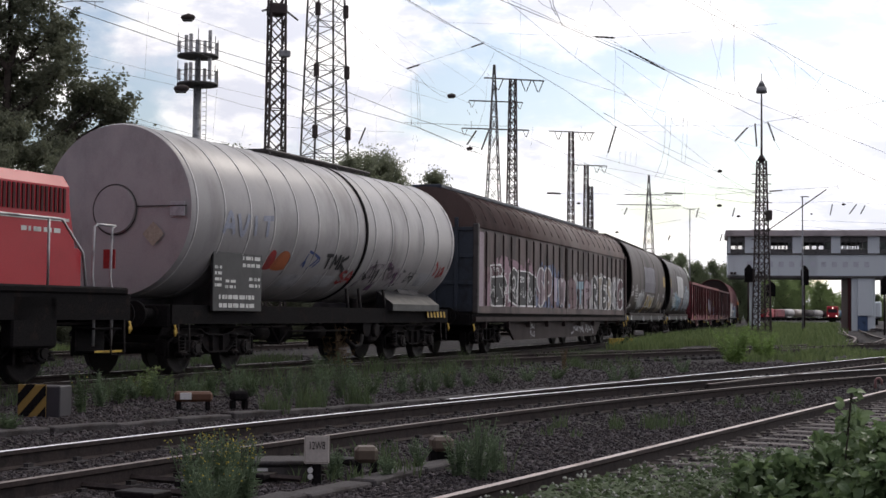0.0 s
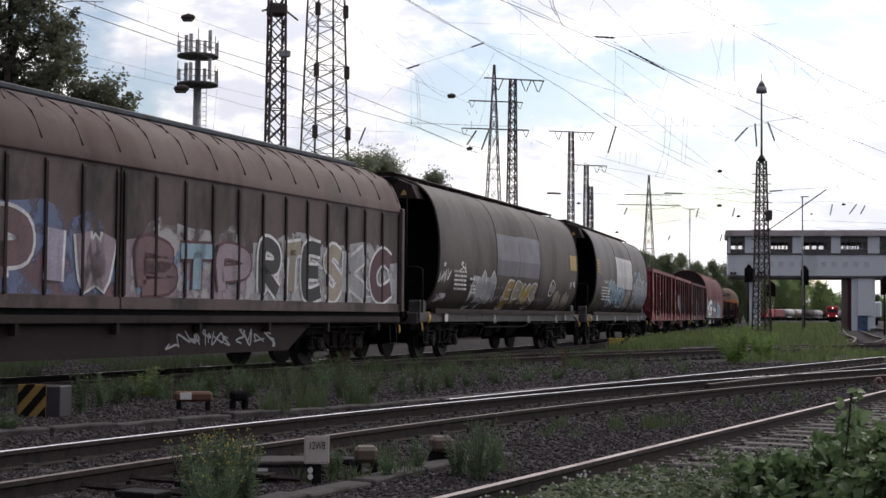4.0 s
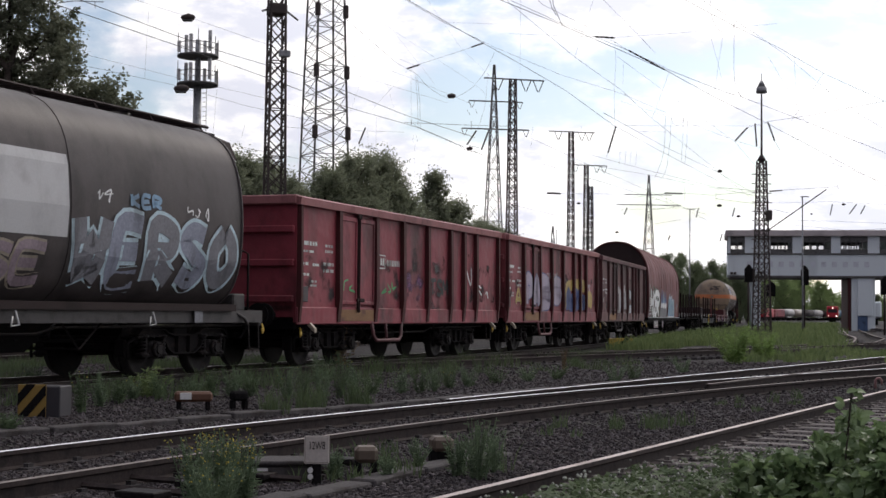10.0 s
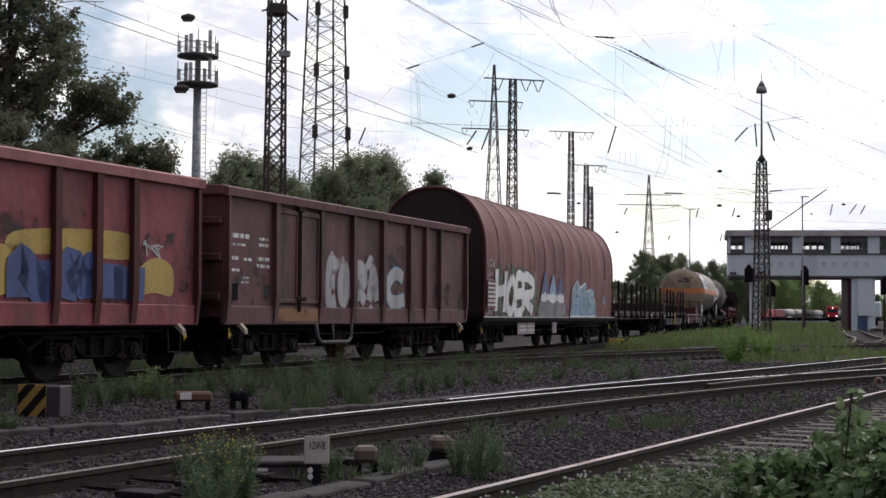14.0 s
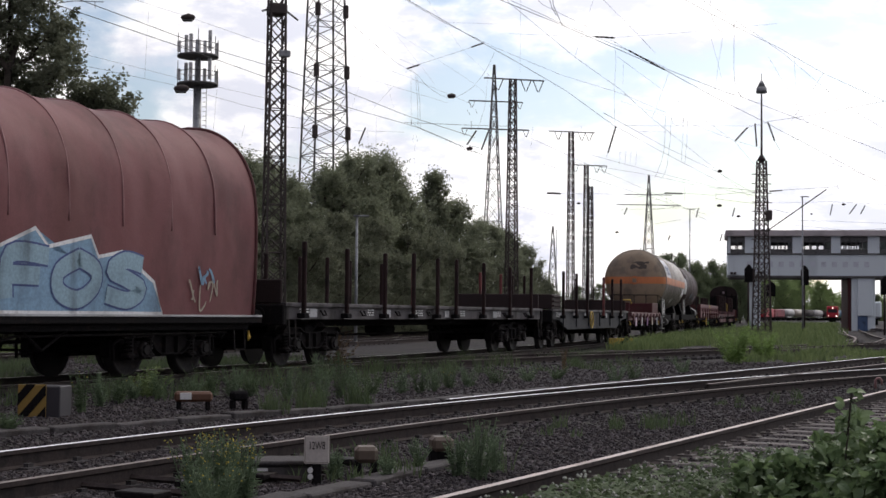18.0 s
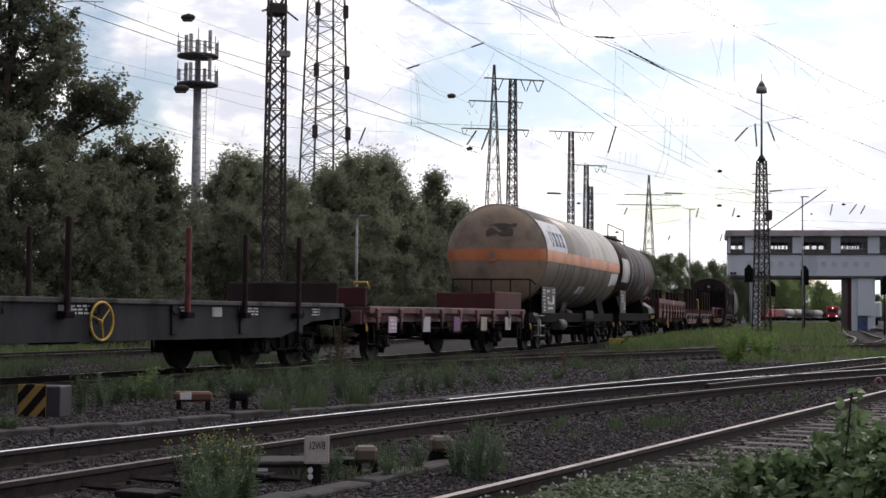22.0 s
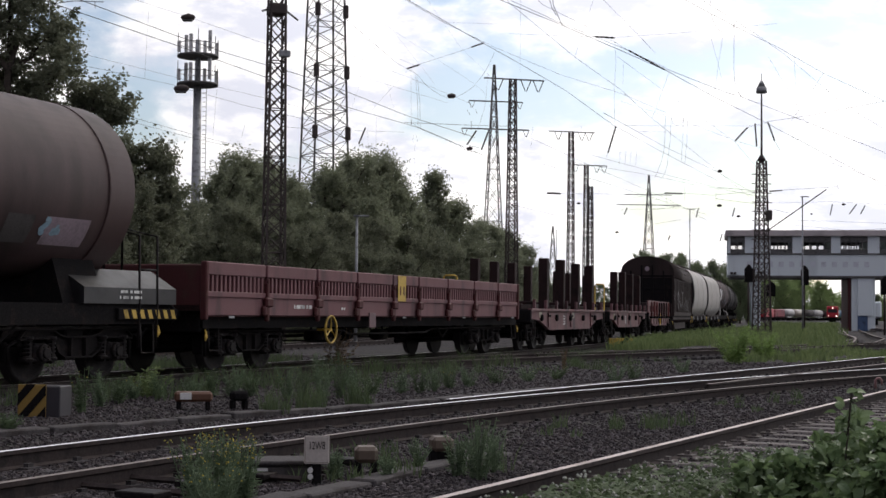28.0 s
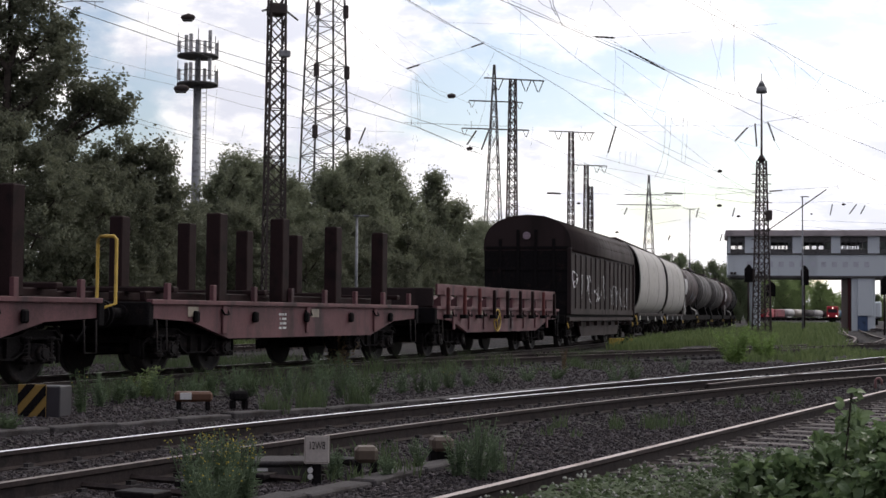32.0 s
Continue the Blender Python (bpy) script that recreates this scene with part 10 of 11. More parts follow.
def old_tree(x, y, h, spread, lobes, seed, label):
    """A tall old tree: a forked trunk, long limbs, and separate leafy lobes with sky between them. lobes are (across, height, depth, radius)."""
    rnd = random.Random(seed)
    t = thing("tree", label, "tree", "trees behind the yard", pose(x, y, -0.25))
    bm = bmesh.new()
    p = Vector((0, 0, 0))
    spine = [p]
    for k in range(8):
        q = p + Vector((rnd.uniform(-0.25, 0.25), rnd.uniform(-0.2, 0.2), h / 9))
        tube(bm, p, q, 0.34 - 0.037 * k, 0.303 - 0.037 * k, 9, 0, False)
        p = q
        spine.append(p)
    part("trunk", bm, M_BARK, t)
    v, f = [], []
    for lx, lz, ly, lr in lobes:
        c0 = Vector((lx, ly, lz))
        root = min(spine, key=lambda s: (s - c0 + Vector((0, 0, 2.0))).length)
        bm = bmesh.new()
        mid = root.lerp(c0, 0.55) + Vector((0, 0, -0.25))
        tube(bm, root, mid, 0.13, 0.08, 6, 0, False)
        tube(bm, mid, c0, 0.08, 0.03, 6, 0, False)
        clumps = []
        for k in range(int(34 * lr)):
            d = Vector((rnd.gauss(0, 1), rnd.gauss(0, 1), rnd.gauss(0.1, 0.9))).normalized()
            c = c0 + d * lr * rnd.uniform(0.2, 0.95)
            clumps.append((c.x, c.y, c.z, rnd.uniform(0.25, 0.55), (d + Vector((0, 0, 0.2))).normalized()))
            if k % 3 == 0:
                tube(bm, mid.lerp(c0, rnd.random()), c, 0.025, 0.008, 4, 0, False)
        part("limb", bm, M_BARK, t)
        a, b = leaf_cloud(clumps, 95, 0.15 * spread, rnd)
        n = len(v)
        v += a
        f += [tuple(n + i for i in q) for q in b]
    me = bpy.data.meshes.new("crown")
    me.from_pydata(v, [], f)
    me.materials.append(M_LEAF)
    tagged(share("crown", me, t, Matrix()), kind="stuff")


old_tree(-15.6, 51, 14.5, 1.0, [(-1.2, 13.4, 0, 1.9), (0.9, 12.4, 0.3, 1.35), (-0.4, 11.2, -0.6, 1.5), (1.6, 11.0, 0.4, 1.15), (0.2, 9.7, 0.2, 1.35), (2.3, 9.6, -0.4, 1.2),
    (1.3, 8.6, 0.6, 1.0), (-1.4, 9.4, -0.2, 1.4), (3.0, 8.5, 0.3, 0.75), (3.95, 8.75, -0.2, 0.72), (4.15, 8.1, 0.1, 0.6), (-0.6, 8.0, 0.5, 1.1), (2.4, 7.7, 0.2, 0.8), (0.6, 7.4, -0.3, 1.0)], 91, "tall dark green old tree with gaps in its crown")
old_tree(-13.6, 54, 7.8, 0.9, [(2.0, 7.2, 0, 0.75), (2.9, 6.9, 0.2, 0.65), (3.3, 6.3, -0.2, 0.7), (1.2, 6.6, 0, 0.9), (3.6, 5.6, 0.1, 0.7), (2.3, 5.7, 0.1, 0.8), (0.2, 6.2, 0.1, 1.0), (1.4, 5.2, 0.2, 1.0), (3.0, 4.6, 0.2, 0.9), (0.4, 4.4, 0, 1.1)], 92, "smaller dark tree beside the tall old tree")
plant(2, -13.0, 62, 7.6)
plant(3, -14.1, 47, 7.9)
plant(3, -13.08, 49, 7.4)
plant(3, -12.15, 52, 6.9)
plant(3, -11.78, 56, 6.4)
plant(3, -11.83, 62, 6.3)
plant(3, -11.69, 66, 6.0)
plant(2, -10.25, 68, 8.3)
plant(2, -9.48, 70, 9.2)
plant(2, -8.55, 72, 9.2)
plant(2, -7.72, 74, 8.6)
plant(2, -6.33, 78, 9.3)
plant(2, -5.05, 80, 10.4)
plant(2, -4.24, 84, 10.8)
plant(2, -3.17, 86, 10.1)
plant(3, -2.37, 88, 8.9)
plant(4, -0.65, 96, 11.5)
plant(2, 0.38, 98, 9.2)
plant(2, 1.86, 106, 8.4)
plant(2, 3.69, 112, 8.6)
plant(2, 5.35, 120, 8.6)
plant(2, 6.95, 128, 7.6)
plant(3, 8.44, 136, 6.1)
plant(3, 9.95, 145, 4.9)
plant(3, -11.06, 66, 6.5)
plant(3, -9.25, 64, 6.4)
plant(3, -8.0, 66, 5.8)
plant(3, -6.41, 68, 5.7)
plant(3, -5.12, 72, 6.5)
plant(3, -3.65, 76, 6.5)
plant(3, -2.03, 82, 6.3)
plant(3, -0.15, 90, 6.1)
plant(3, 2.11, 98, 6.2)
plant(3, 4.07, 110, 5.9)
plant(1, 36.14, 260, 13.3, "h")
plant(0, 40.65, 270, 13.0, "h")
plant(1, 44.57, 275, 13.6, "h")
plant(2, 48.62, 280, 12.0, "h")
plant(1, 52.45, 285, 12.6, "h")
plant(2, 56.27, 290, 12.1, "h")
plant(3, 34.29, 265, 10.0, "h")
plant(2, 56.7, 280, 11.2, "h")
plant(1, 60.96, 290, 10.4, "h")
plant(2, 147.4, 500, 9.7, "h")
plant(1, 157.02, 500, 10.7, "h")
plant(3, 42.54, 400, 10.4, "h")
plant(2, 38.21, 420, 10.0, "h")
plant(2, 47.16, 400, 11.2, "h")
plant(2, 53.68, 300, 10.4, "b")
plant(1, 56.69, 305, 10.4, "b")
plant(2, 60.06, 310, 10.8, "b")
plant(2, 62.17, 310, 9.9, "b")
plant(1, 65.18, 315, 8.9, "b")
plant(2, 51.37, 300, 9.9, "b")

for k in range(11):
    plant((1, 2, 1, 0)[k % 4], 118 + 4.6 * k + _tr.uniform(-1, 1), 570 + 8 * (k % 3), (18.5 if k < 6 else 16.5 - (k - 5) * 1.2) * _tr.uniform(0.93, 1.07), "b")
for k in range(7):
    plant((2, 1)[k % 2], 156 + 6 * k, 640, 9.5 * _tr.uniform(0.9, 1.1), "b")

def far_woods():
    rnd = random.Random(15)
    clumps = []
    for k in range(330):
        px = rnd.uniform(0, 1)
        x = 120 + 130 * px
        top = float(np.interp(px, (0, 0.2, 0.36, 0.44, 0.6, 1.0), (20.0, 19.0, 18.0, 12.5, 10.0, 9.0)))
        clumps.append((x, 680 + rnd.uniform(-15, 15), top * rnd.uniform(0.0, 1.0), rnd.uniform(2.6, 4.4)))
    v, f = leaf_cloud(clumps, 150, 0.9, rnd)
    me = bpy.data.meshes.new("far_woods")
    me.from_pydata(v, [], f)
    # haze again carried by the brightened leaf colour
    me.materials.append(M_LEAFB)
    tagged(new("far_woods", me), "bright green woods beyond the distant trains", "woods", kind="stuff")


far_woods()

# hedge that closes the gaps low between the trunks
def hedge():
    rnd = random.Random(12)
    clumps = []
    for s in np.arange(-8, 150, 0.9):
        x, y, th = line_at(s)
        off = 17.5 + rnd.uniform(-1.5, 2.5)
        clumps.append((x - math.cos(th) * off, y + math.sin(th) * off, rnd.uniform(0.3, 3.4), rnd.uniform(0.9, 1.7)))
        clumps.append((x - math.cos(th) * (off + 3), y + math.sin(th) * (off + 3), rnd.uniform(1.5, 5.0), rnd.uniform(1.2, 1.9)))
    v, f = leaf_cloud(clumps, 260, 0.2, rnd)
    me = bpy.data.meshes.new("hedge")
    me.from_pydata(v, [], f)
    me.materials.append(M_LEAF)
    tagged(new("hedge", me), "dark overgrown hedge behind the back track", "hedge", kind="stuff")


hedge()


# ---- grass and weeds ----
def blades(patches, rnd, w=0.012):
    """Grass blades; patches are (x, y, rx, ry, count, height, droop)."""
    v, f = [], []
    for px, py, rx, ry, n, h, droop in patches:
        for _ in range(n):
            a, r = rnd.uniform(0, 2 * math.pi), math.sqrt(rnd.random())
            x, y = px + rx * r * math.cos(a), py + ry * r * math.sin(a)
            z = ground_z(x, y) - 0.01
            hh = h * rnd.uniform(0.45, 1.15)
            b = rnd.uniform(0, 2 * math.pi)
            ww = w * rnd.uniform(0.7, 1.4)
            dx, dy = math.cos(b) * droop * hh, math.sin(b) * droop * hh
            ox, oy = ww * math.cos(rnd.uniform(-0.9, 0.9)), ww * math.sin(rnd.uniform(-0.9, 0.9))
            i = len(v)
            v += [(x - ox, y - oy, z), (x + ox, y + oy, z), (x + ox * 0.7 + dx * 0.35, y + oy * 0.7 + dy * 0.35, z + hh * 0.6), (x - ox * 0.7 + dx * 0.35, y - oy * 0.7 + dy * 0.35, z + hh * 0.6), (x + dx, y + dy, z + hh)]
            f += [(i, i + 1, i + 2, i + 3), (i + 3, i + 2, i + 4)]
    return v, f


def stuff(name, label, cat, v, f, *ms):
    me = bpy.data.meshes.new(name)
    me.from_pydata(v, [], f)
    for m in ms:
        me.materials.append(m)
    return tagged(new(name, me), label, cat, kind="stuff")


def near_line(s, off):
    x, y, th = line_at(s)
    return x + math.cos(th) * off, y - math.sin(th) * off


_g = random.Random(21)
patches = []
for k in range(50):
    s = _g.uniform(1.5, 20)
    x, y = near_line(s, _g.choice((_g.uniform(1.6, 3.3), _g.uniform(1.5, 2.6), _g.uniform(2.0, 4.2))))
    patches.append((x, y, 0.22, 0.22, _g.randint(12, 42), _g.uniform(0.18, 0.5), 0.45))
for k in range(55):
    s = _g.uniform(20, 34)
    x, y = near_line(s, _g.uniform(1.7, 5.5))
    patches.append((x, y, 0.25, 0.25, _g.randint(20, 50), _g.uniform(0.12, 0.35), 0.4))
for k in range(26):
    y = _g.uniform(11, 26)
    x = 0.0104 * y * y + 0.212 * y - 6.42 + _g.uniform(0.6, 1.9)
    patches.append((x, y, 0.1, 0.1, _g.randint(8, 24), _g.uniform(0.08, 0.26), 0.4))
for x, y, n, h in ((0.28, 12.6, 10, 0.3), (0.42, 12.5, 8, 0.28), (-0.35, 12.2, 40, 0.2), (-0.75, 11.8, 30, 0.16), (2.55, 17.6, 40, 0.25), (2.9, 18.1, 40, 0.22), (-0.55, 12.9, 40, 0.22), (-2.2, 19.4, 90, 0.4), (-1.8, 20.3, 120, 0.42), (-1.2, 21.4, 120, 0.4)):
    patches.append((x, y, 0.22, 0.18, n, h, 0.4))
for s in np.arange(2, 20, 0.8):
    x, y = near_line(s, -2.2 - _g.random() * 4)
    patches.append((x, y, 0.6, 0.6, 160, 0.3, 0.4))
v, f = blades(patches, _g, 0.006)
stuff("grass", "tufts of dull green grass between the tracks", "grass", v, f, M_GRASS)
patches = []
for k in range(230):
    s = _g.uniform(38, 92)
    x, y = near_line(s, _g.uniform(1.9, 3.0 + (s - 38) * 0.085))
    patches.append((x, y, 0.6, 0.6, 60, _g.uniform(0.25, 0.6), 0.35))
for k in range(160):
    y = _g.uniform(56, 120)
    x = _g.uniform(0.19, 0.268) * y
    patches.append((x, y, 0.8, 0.8, 60, _g.uniform(0.3, 0.7), 0.35))
for k in range(150):
    y = _g.uniform(110, 300)
    x = _g.uniform(0.215, 0.268) * y
    patches.append((x, y, 1.6, 1.6, 50, _g.uniform(0.3, 0.6), 0.35))
for k in range(60):
    y = _g.uniform(44, 56)
    x = _g.uniform(0.2, 0.32) * y
    patches.append((x, y, 0.5, 0.5, 40, _g.uniform(0.15, 0.4), 0.4))
for k in range(60):
    s = _g.uniform(4, 40)
    x, y = near_line(s, -11.2 - _g.random() * 1.2)
    patches.append((x, y, 0.8, 0.5, 60, 0.3, 0.4))
v, f = blades(patches, _g, 0.022)
stuff("bright_grass", "bright green long grass beside the line", "grass", v, f, M_GRASSY)


def leafy_plant(name, label, x, y, h, r, stems, leaves, size, leaf, bloom=None, blooms=0, seed=0, lean=0.3, thin=0.13):
    """A weed: thin stems, narrow leaves along them, and small blossoms on top."""
    rnd = random.Random(seed)
    z = ground_z(x, y)
    t = thing(name, label, "plant", "", pose(x, y, z))
    bm = bmesh.new()
    v, f, bl = [], [], []
    for k in range(stems):
        a = rnd.uniform(0, 2 * math.pi)
        d = Vector((math.cos(a), math.sin(a), 0))
        b = d * r * 0.35 * rnd.random()
        top = d * r * rnd.uniform(0.3, 1.0) + Vector((0, 0, h * rnd.uniform(0.6, 1.0)))
        mid = b.lerp(top, 0.5) + d * -0.04 * lean
        tube(bm, b, mid, 0.006, 0.005, 4, 0, False)
        tube(bm, mid, top, 0.005, 0.003, 4, 0, False)
        for j in range(leaves):
            u = rnd.uniform(0.08, 1.0)
            c = b.lerp(mid, u * 2) if u < 0.5 else mid.lerp(top, u * 2 - 1)
            e = Vector((rnd.gauss(0, 1), rnd.gauss(0, 1), rnd.uniform(-0.1, 0.9))).normalized()
            w = e.cross(Vector((rnd.gauss(0, 1), rnd.gauss(0, 1), rnd.gauss(0, 1)))).normalized()
            s = size * rnd.uniform(0.6, 1.3) * (1.2 - 0.5 * u)
            i = len(v)
            v += [c, c + e * s * 0.5 + w * s * thin, c + e * s, c + e * s * 0.5 - w * s * thin]
            f.append((i, i + 1, i + 2, i + 3))
        bl.append(top)
    tagged(part("stem", bm, leaf, t), kind="stuff")
    me = bpy.data.meshes.new("foliage")
    me.from_pydata(v, [], f)
    me.materials.append(leaf)
    tagged(share("foliage", me, t, Matrix()), kind="stuff")
    if bloom:
        bm = bmesh.new()
        for k in range(blooms):
            c = rnd.choice(bl) + Vector((rnd.gauss(0, 0.03), rnd.gauss(0, 0.03), rnd.uniform(-0.06, 0.03)))
            s = rnd.uniform(0.004, 0.008)
            tube(bm, c, c + Vector((rnd.gauss(0, 0.3), rnd.gauss(0, 0.3), 1)).normalized() * s, s, s * 0.7, 6)
        tagged(part("blossom", bm, bloom, t), kind="stuff")
    return t


leafy_plant("ragwort", "yellow-flowering ragwort growing beside the rails", -1.66, 10.04, 0.50, 0.20, 34, 34, 0.06, M_RAGWORT, M_BLOOM, 51, 1, 0.3, 0.06)
leafy_plant("ragwort", "yellow-flowering ragwort growing beside the rails", -1.50, 10.19, 0.55, 0.22, 40, 34, 0.06, M_RAGWORT, M_BLOOM, 85, 2, 0.3, 0.06)
leafy_plant("ragwort", "yellow-flowering ragwort growing beside the rails", -1.37, 10.34, 0.50, 0.18, 30, 34, 0.06, M_RAGWORT, M_BLOOM, 68, 3, 0.3, 0.06)
leafy_plant("ragwort", "yellow-flowering ragwort growing beside the rails", -1.46, 9.50, 0.42, 0.26, 30, 34, 0.06, M_RAGWORT, M_BLOOM, 27, 4, 0.3, 0.06)
leafy_plant("weed_clump", "loose grey-green weed clump beside the rails", 0.15, 12.25, 0.38, 0.16, 24, 22, 0.06, M_RAGWORT, None, 0, 61, 0.3, 0.08)
leafy_plant("weed_clump", "loose grey-green weed clump beside the rails", 0.30, 12.00, 0.50, 0.20, 30, 22, 0.06, M_RAGWORT, None, 0, 62, 0.3, 0.08)
leafy_plant("weed_clump", "loose grey-green weed clump beside the rails", 0.46, 12.56, 0.36, 0.14, 18, 22, 0.06, M_RAGWORT, None, 0, 63, 0.3, 0.08)
leafy_plant("weed_clump", "loose grey-green weed clump beside the rails", -0.19, 12.56, 0.30, 0.10, 12, 22, 0.06, M_RAGWORT, None, 0, 64, 0.3, 0.08)
leafy_plant("weed_clump", "loose grey-green weed clump beside the rails", -0.87, 11.92, 0.30, 0.12, 14, 22, 0.06, M_RAGWORT, None, 0, 65, 0.3, 0.08)
leafy_plant("weed_clump", "loose grey-green weed clump beside the rails", -0.43, 11.92, 0.22, 0.10, 10, 22, 0.06, M_RAGWORT, None, 0, 66, 0.3, 0.08)
leafy_plant("dry_weed", "withered brown weed beside the main track", -2.25, 31.5, 1.0, 0.5, 22, 26, 0.1, M_DRY, M_DRY, 80, 4)
leafy_plant("dry_weed", "reddish withered dock stalk beside the track", 2.85, 34.4, 0.55, 0.12, 8, 30, 0.06, M_DRY, M_POST, 60, 5)
leafy_plant("leafy_bush", "bright green self-sown bush beside the branch track", 8.35, 42.3, 1.2, 0.75, 30, 44, 0.14, M_SAPLING, None, 0, 6)
leafy_plant("leafy_bush", "bright green self-sown bush beside the branch track", 10.3, 47.0, 0.9, 0.75, 30, 44, 0.14, M_SAPLING, None, 0, 7)
leafy_plant("fern", "pale green fern frond beside the main track", -4.3, 21.6, 0.45, 0.45, 12, 40, 0.11, M_GRASSY, None, 0, 10)
for k, (x, y, h, r) in enumerate(((-4.49, 18.43, 0.60, 0.18), (-4.47, 19.39, 0.52, 0.19), (-4.40, 20.10, 0.46, 0.20), (-4.36, 20.85, 0.32, 0.21), (-4.05, 21.11, 0.37, 0.21), (-3.66, 21.66, 0.33, 0.22), (-3.43, 21.95, 0.46, 0.22), (-3.18, 22.24, 0.53, 0.22), (-2.92, 22.69, 0.44, 0.23), (-2.33, 22.24, 0.53, 0.22), (-2.06, 21.95, 0.59, 0.22), (-1.81, 22.24, 0.73, 0.22), (-1.57, 22.85, 0.75, 0.23), (-1.41, 23.49, 0.54, 0.23), (-1.15, 24.17, 0.37, 0.24), (-0.68, 24.71, 0.44, 0.25), (-0.40, 24.89, 0.50, 0.25), (-0.14, 25.46, 0.45, 0.25), (0.16, 26.27, 0.36, 0.26), (0.50, 27.12, 0.46, 0.27), (1.06, 28.76, 0.33, 0.29), (1.73, 29.78, 0.32, 0.30), (2.39, 30.89, 0.31, 0.31), (3.51, 29.78, 0.41, 0.30), (4.09, 31.47, 0.36, 0.31), (5.81, 35.49, 0.35, 0.35), (-4.58, 15.59, 0.24, 0.16), (-6.84, 24.89, 0.38, 0.25))):
    leafy_plant("weed", "feathery green weed growing out of the ballast", x, y, h, r, 16, 28, 0.08, M_RAGWORT if k % 2 else M_WEED, M_BLOOM if k % 3 == 0 else None, 7, 40 + k, 0.3, 0.065)


# ---- bramble in the foreground ----
def leaf_mesh():
    bm = bmesh.new()
    n = 5
    rows = []
    for k in range(n + 1):
        u = k / n
        w = 0.34 * math.sin(math.pi * min(1, u * 0.93 + 0.07)) ** 0.8 * (1 - 0.25 * u)
        z = 0.12 * math.sin(math.pi * u) - 0.16 * u * u
        rows.append([bm.verts.new((u, -w, z + 0.10 * w)), bm.verts.new((u, 0, z - 0.02)), bm.verts.new((u, w, z + 0.10 * w))])
    for p, q in zip(rows, rows[1:]):
        for i in range(2):
            bm.faces.new((p[i], q[i], q[i + 1], p[i + 1])).smooth = True
    me = bpy.data.meshes.new("leaf")
    bm.to_mesh(me); bm.free()
    me.materials.append(M_BUSH)
    return me


LEAF = leaf_mesh()


def bramble():
    rnd = random.Random(77)
    t = thing("bramble_bush", "dense green bramble bush close to the camera", "bush", "", pose(2.24, 6.6, -0.27))
    bm = bmesh.new()
    spots = []

    def top(x):          # outline of the bush: high at its right, falling off leftwards
        return float(np.interp(x, (-0.8, -0.65, -0.5, -0.35, -0.2, 0.0, 0.3, 0.8, 1.6), (0.45, 0.7, 0.66, 0.78, 0.9, 0.84, 0.84, 0.9, 1.0)))
    for k in range(120):
        x = rnd.uniform(-0.72, 1.5)
        y = rnd.uniform(-0.7, 1.1)
        h = top(x) * rnd.uniform(0.72, 1.0)
        b = Vector((x + rnd.uniform(-0.25, 0.35), y + rnd.uniform(-0.2, 0.2), 0))
        p = b
        for j in range(5):
            q = b + Vector(((x - b.x) * (j + 1) / 5, (y - b.y) * (j + 1) / 5, h * math.sin((j + 1) / 5 * 1.45)))
            tube(bm, p, q, 0.007, 0.006, 5, 0, False)
            for m in range(12):
                spots.append(p.lerp(q, rnd.random()))
            p = q
    tall = Vector((-0.45, 0.0, 0.55))
    for j in range(4):
        q = tall + Vector((0.015, 0.01, 0.125))
        tube(bm, tall, q, 0.006, 0.004, 5, 0, False)
        spots += [tall.lerp(q, rnd.random()) for _ in range(5)]
        tall = q
    tagged(part("cane", bm, M_BARK, t), kind="stuff")
    rnd.shuffle(spots)
    v, f = [], []
    verts = [vv.co.copy() for vv in LEAF.vertices]
    polys = [tuple(pp.vertices) for pp in LEAF.polygons]
    for k, c in enumerate(spots):
        s = rnd.uniform(0.032, 0.078)
        m = Matrix.Translation(c) @ Euler((rnd.gauss(0, 0.5), rnd.gauss(0.15, 0.5), rnd.uniform(0, 6.28))).to_matrix().to_4x4() @ Matrix.Scale(s, 4)
        if k < 300:
            share("leaf", LEAF, t, m)
        for extra in range(2 if k < 300 else 4):
            mm = m @ pose(rnd.uniform(-0.9, 0.9), rnd.uniform(-0.9, 0.9), rnd.uniform(-0.8, 0.5), rnd.uniform(-50, 50), rnd.uniform(-40, 40), rnd.uniform(0, 360))
            i = len(v)
            v += [mm @ p for p in verts]
            f += [tuple(i + a for a in pp) for pp in polys]
    me = bpy.data.meshes.new("leaf_mass")
    me.from_pydata(v, [], f)
    me.materials.append(M_BUSH)
    tagged(share("leaf_mass", me, t, Matrix()), kind="stuff")


bramble()


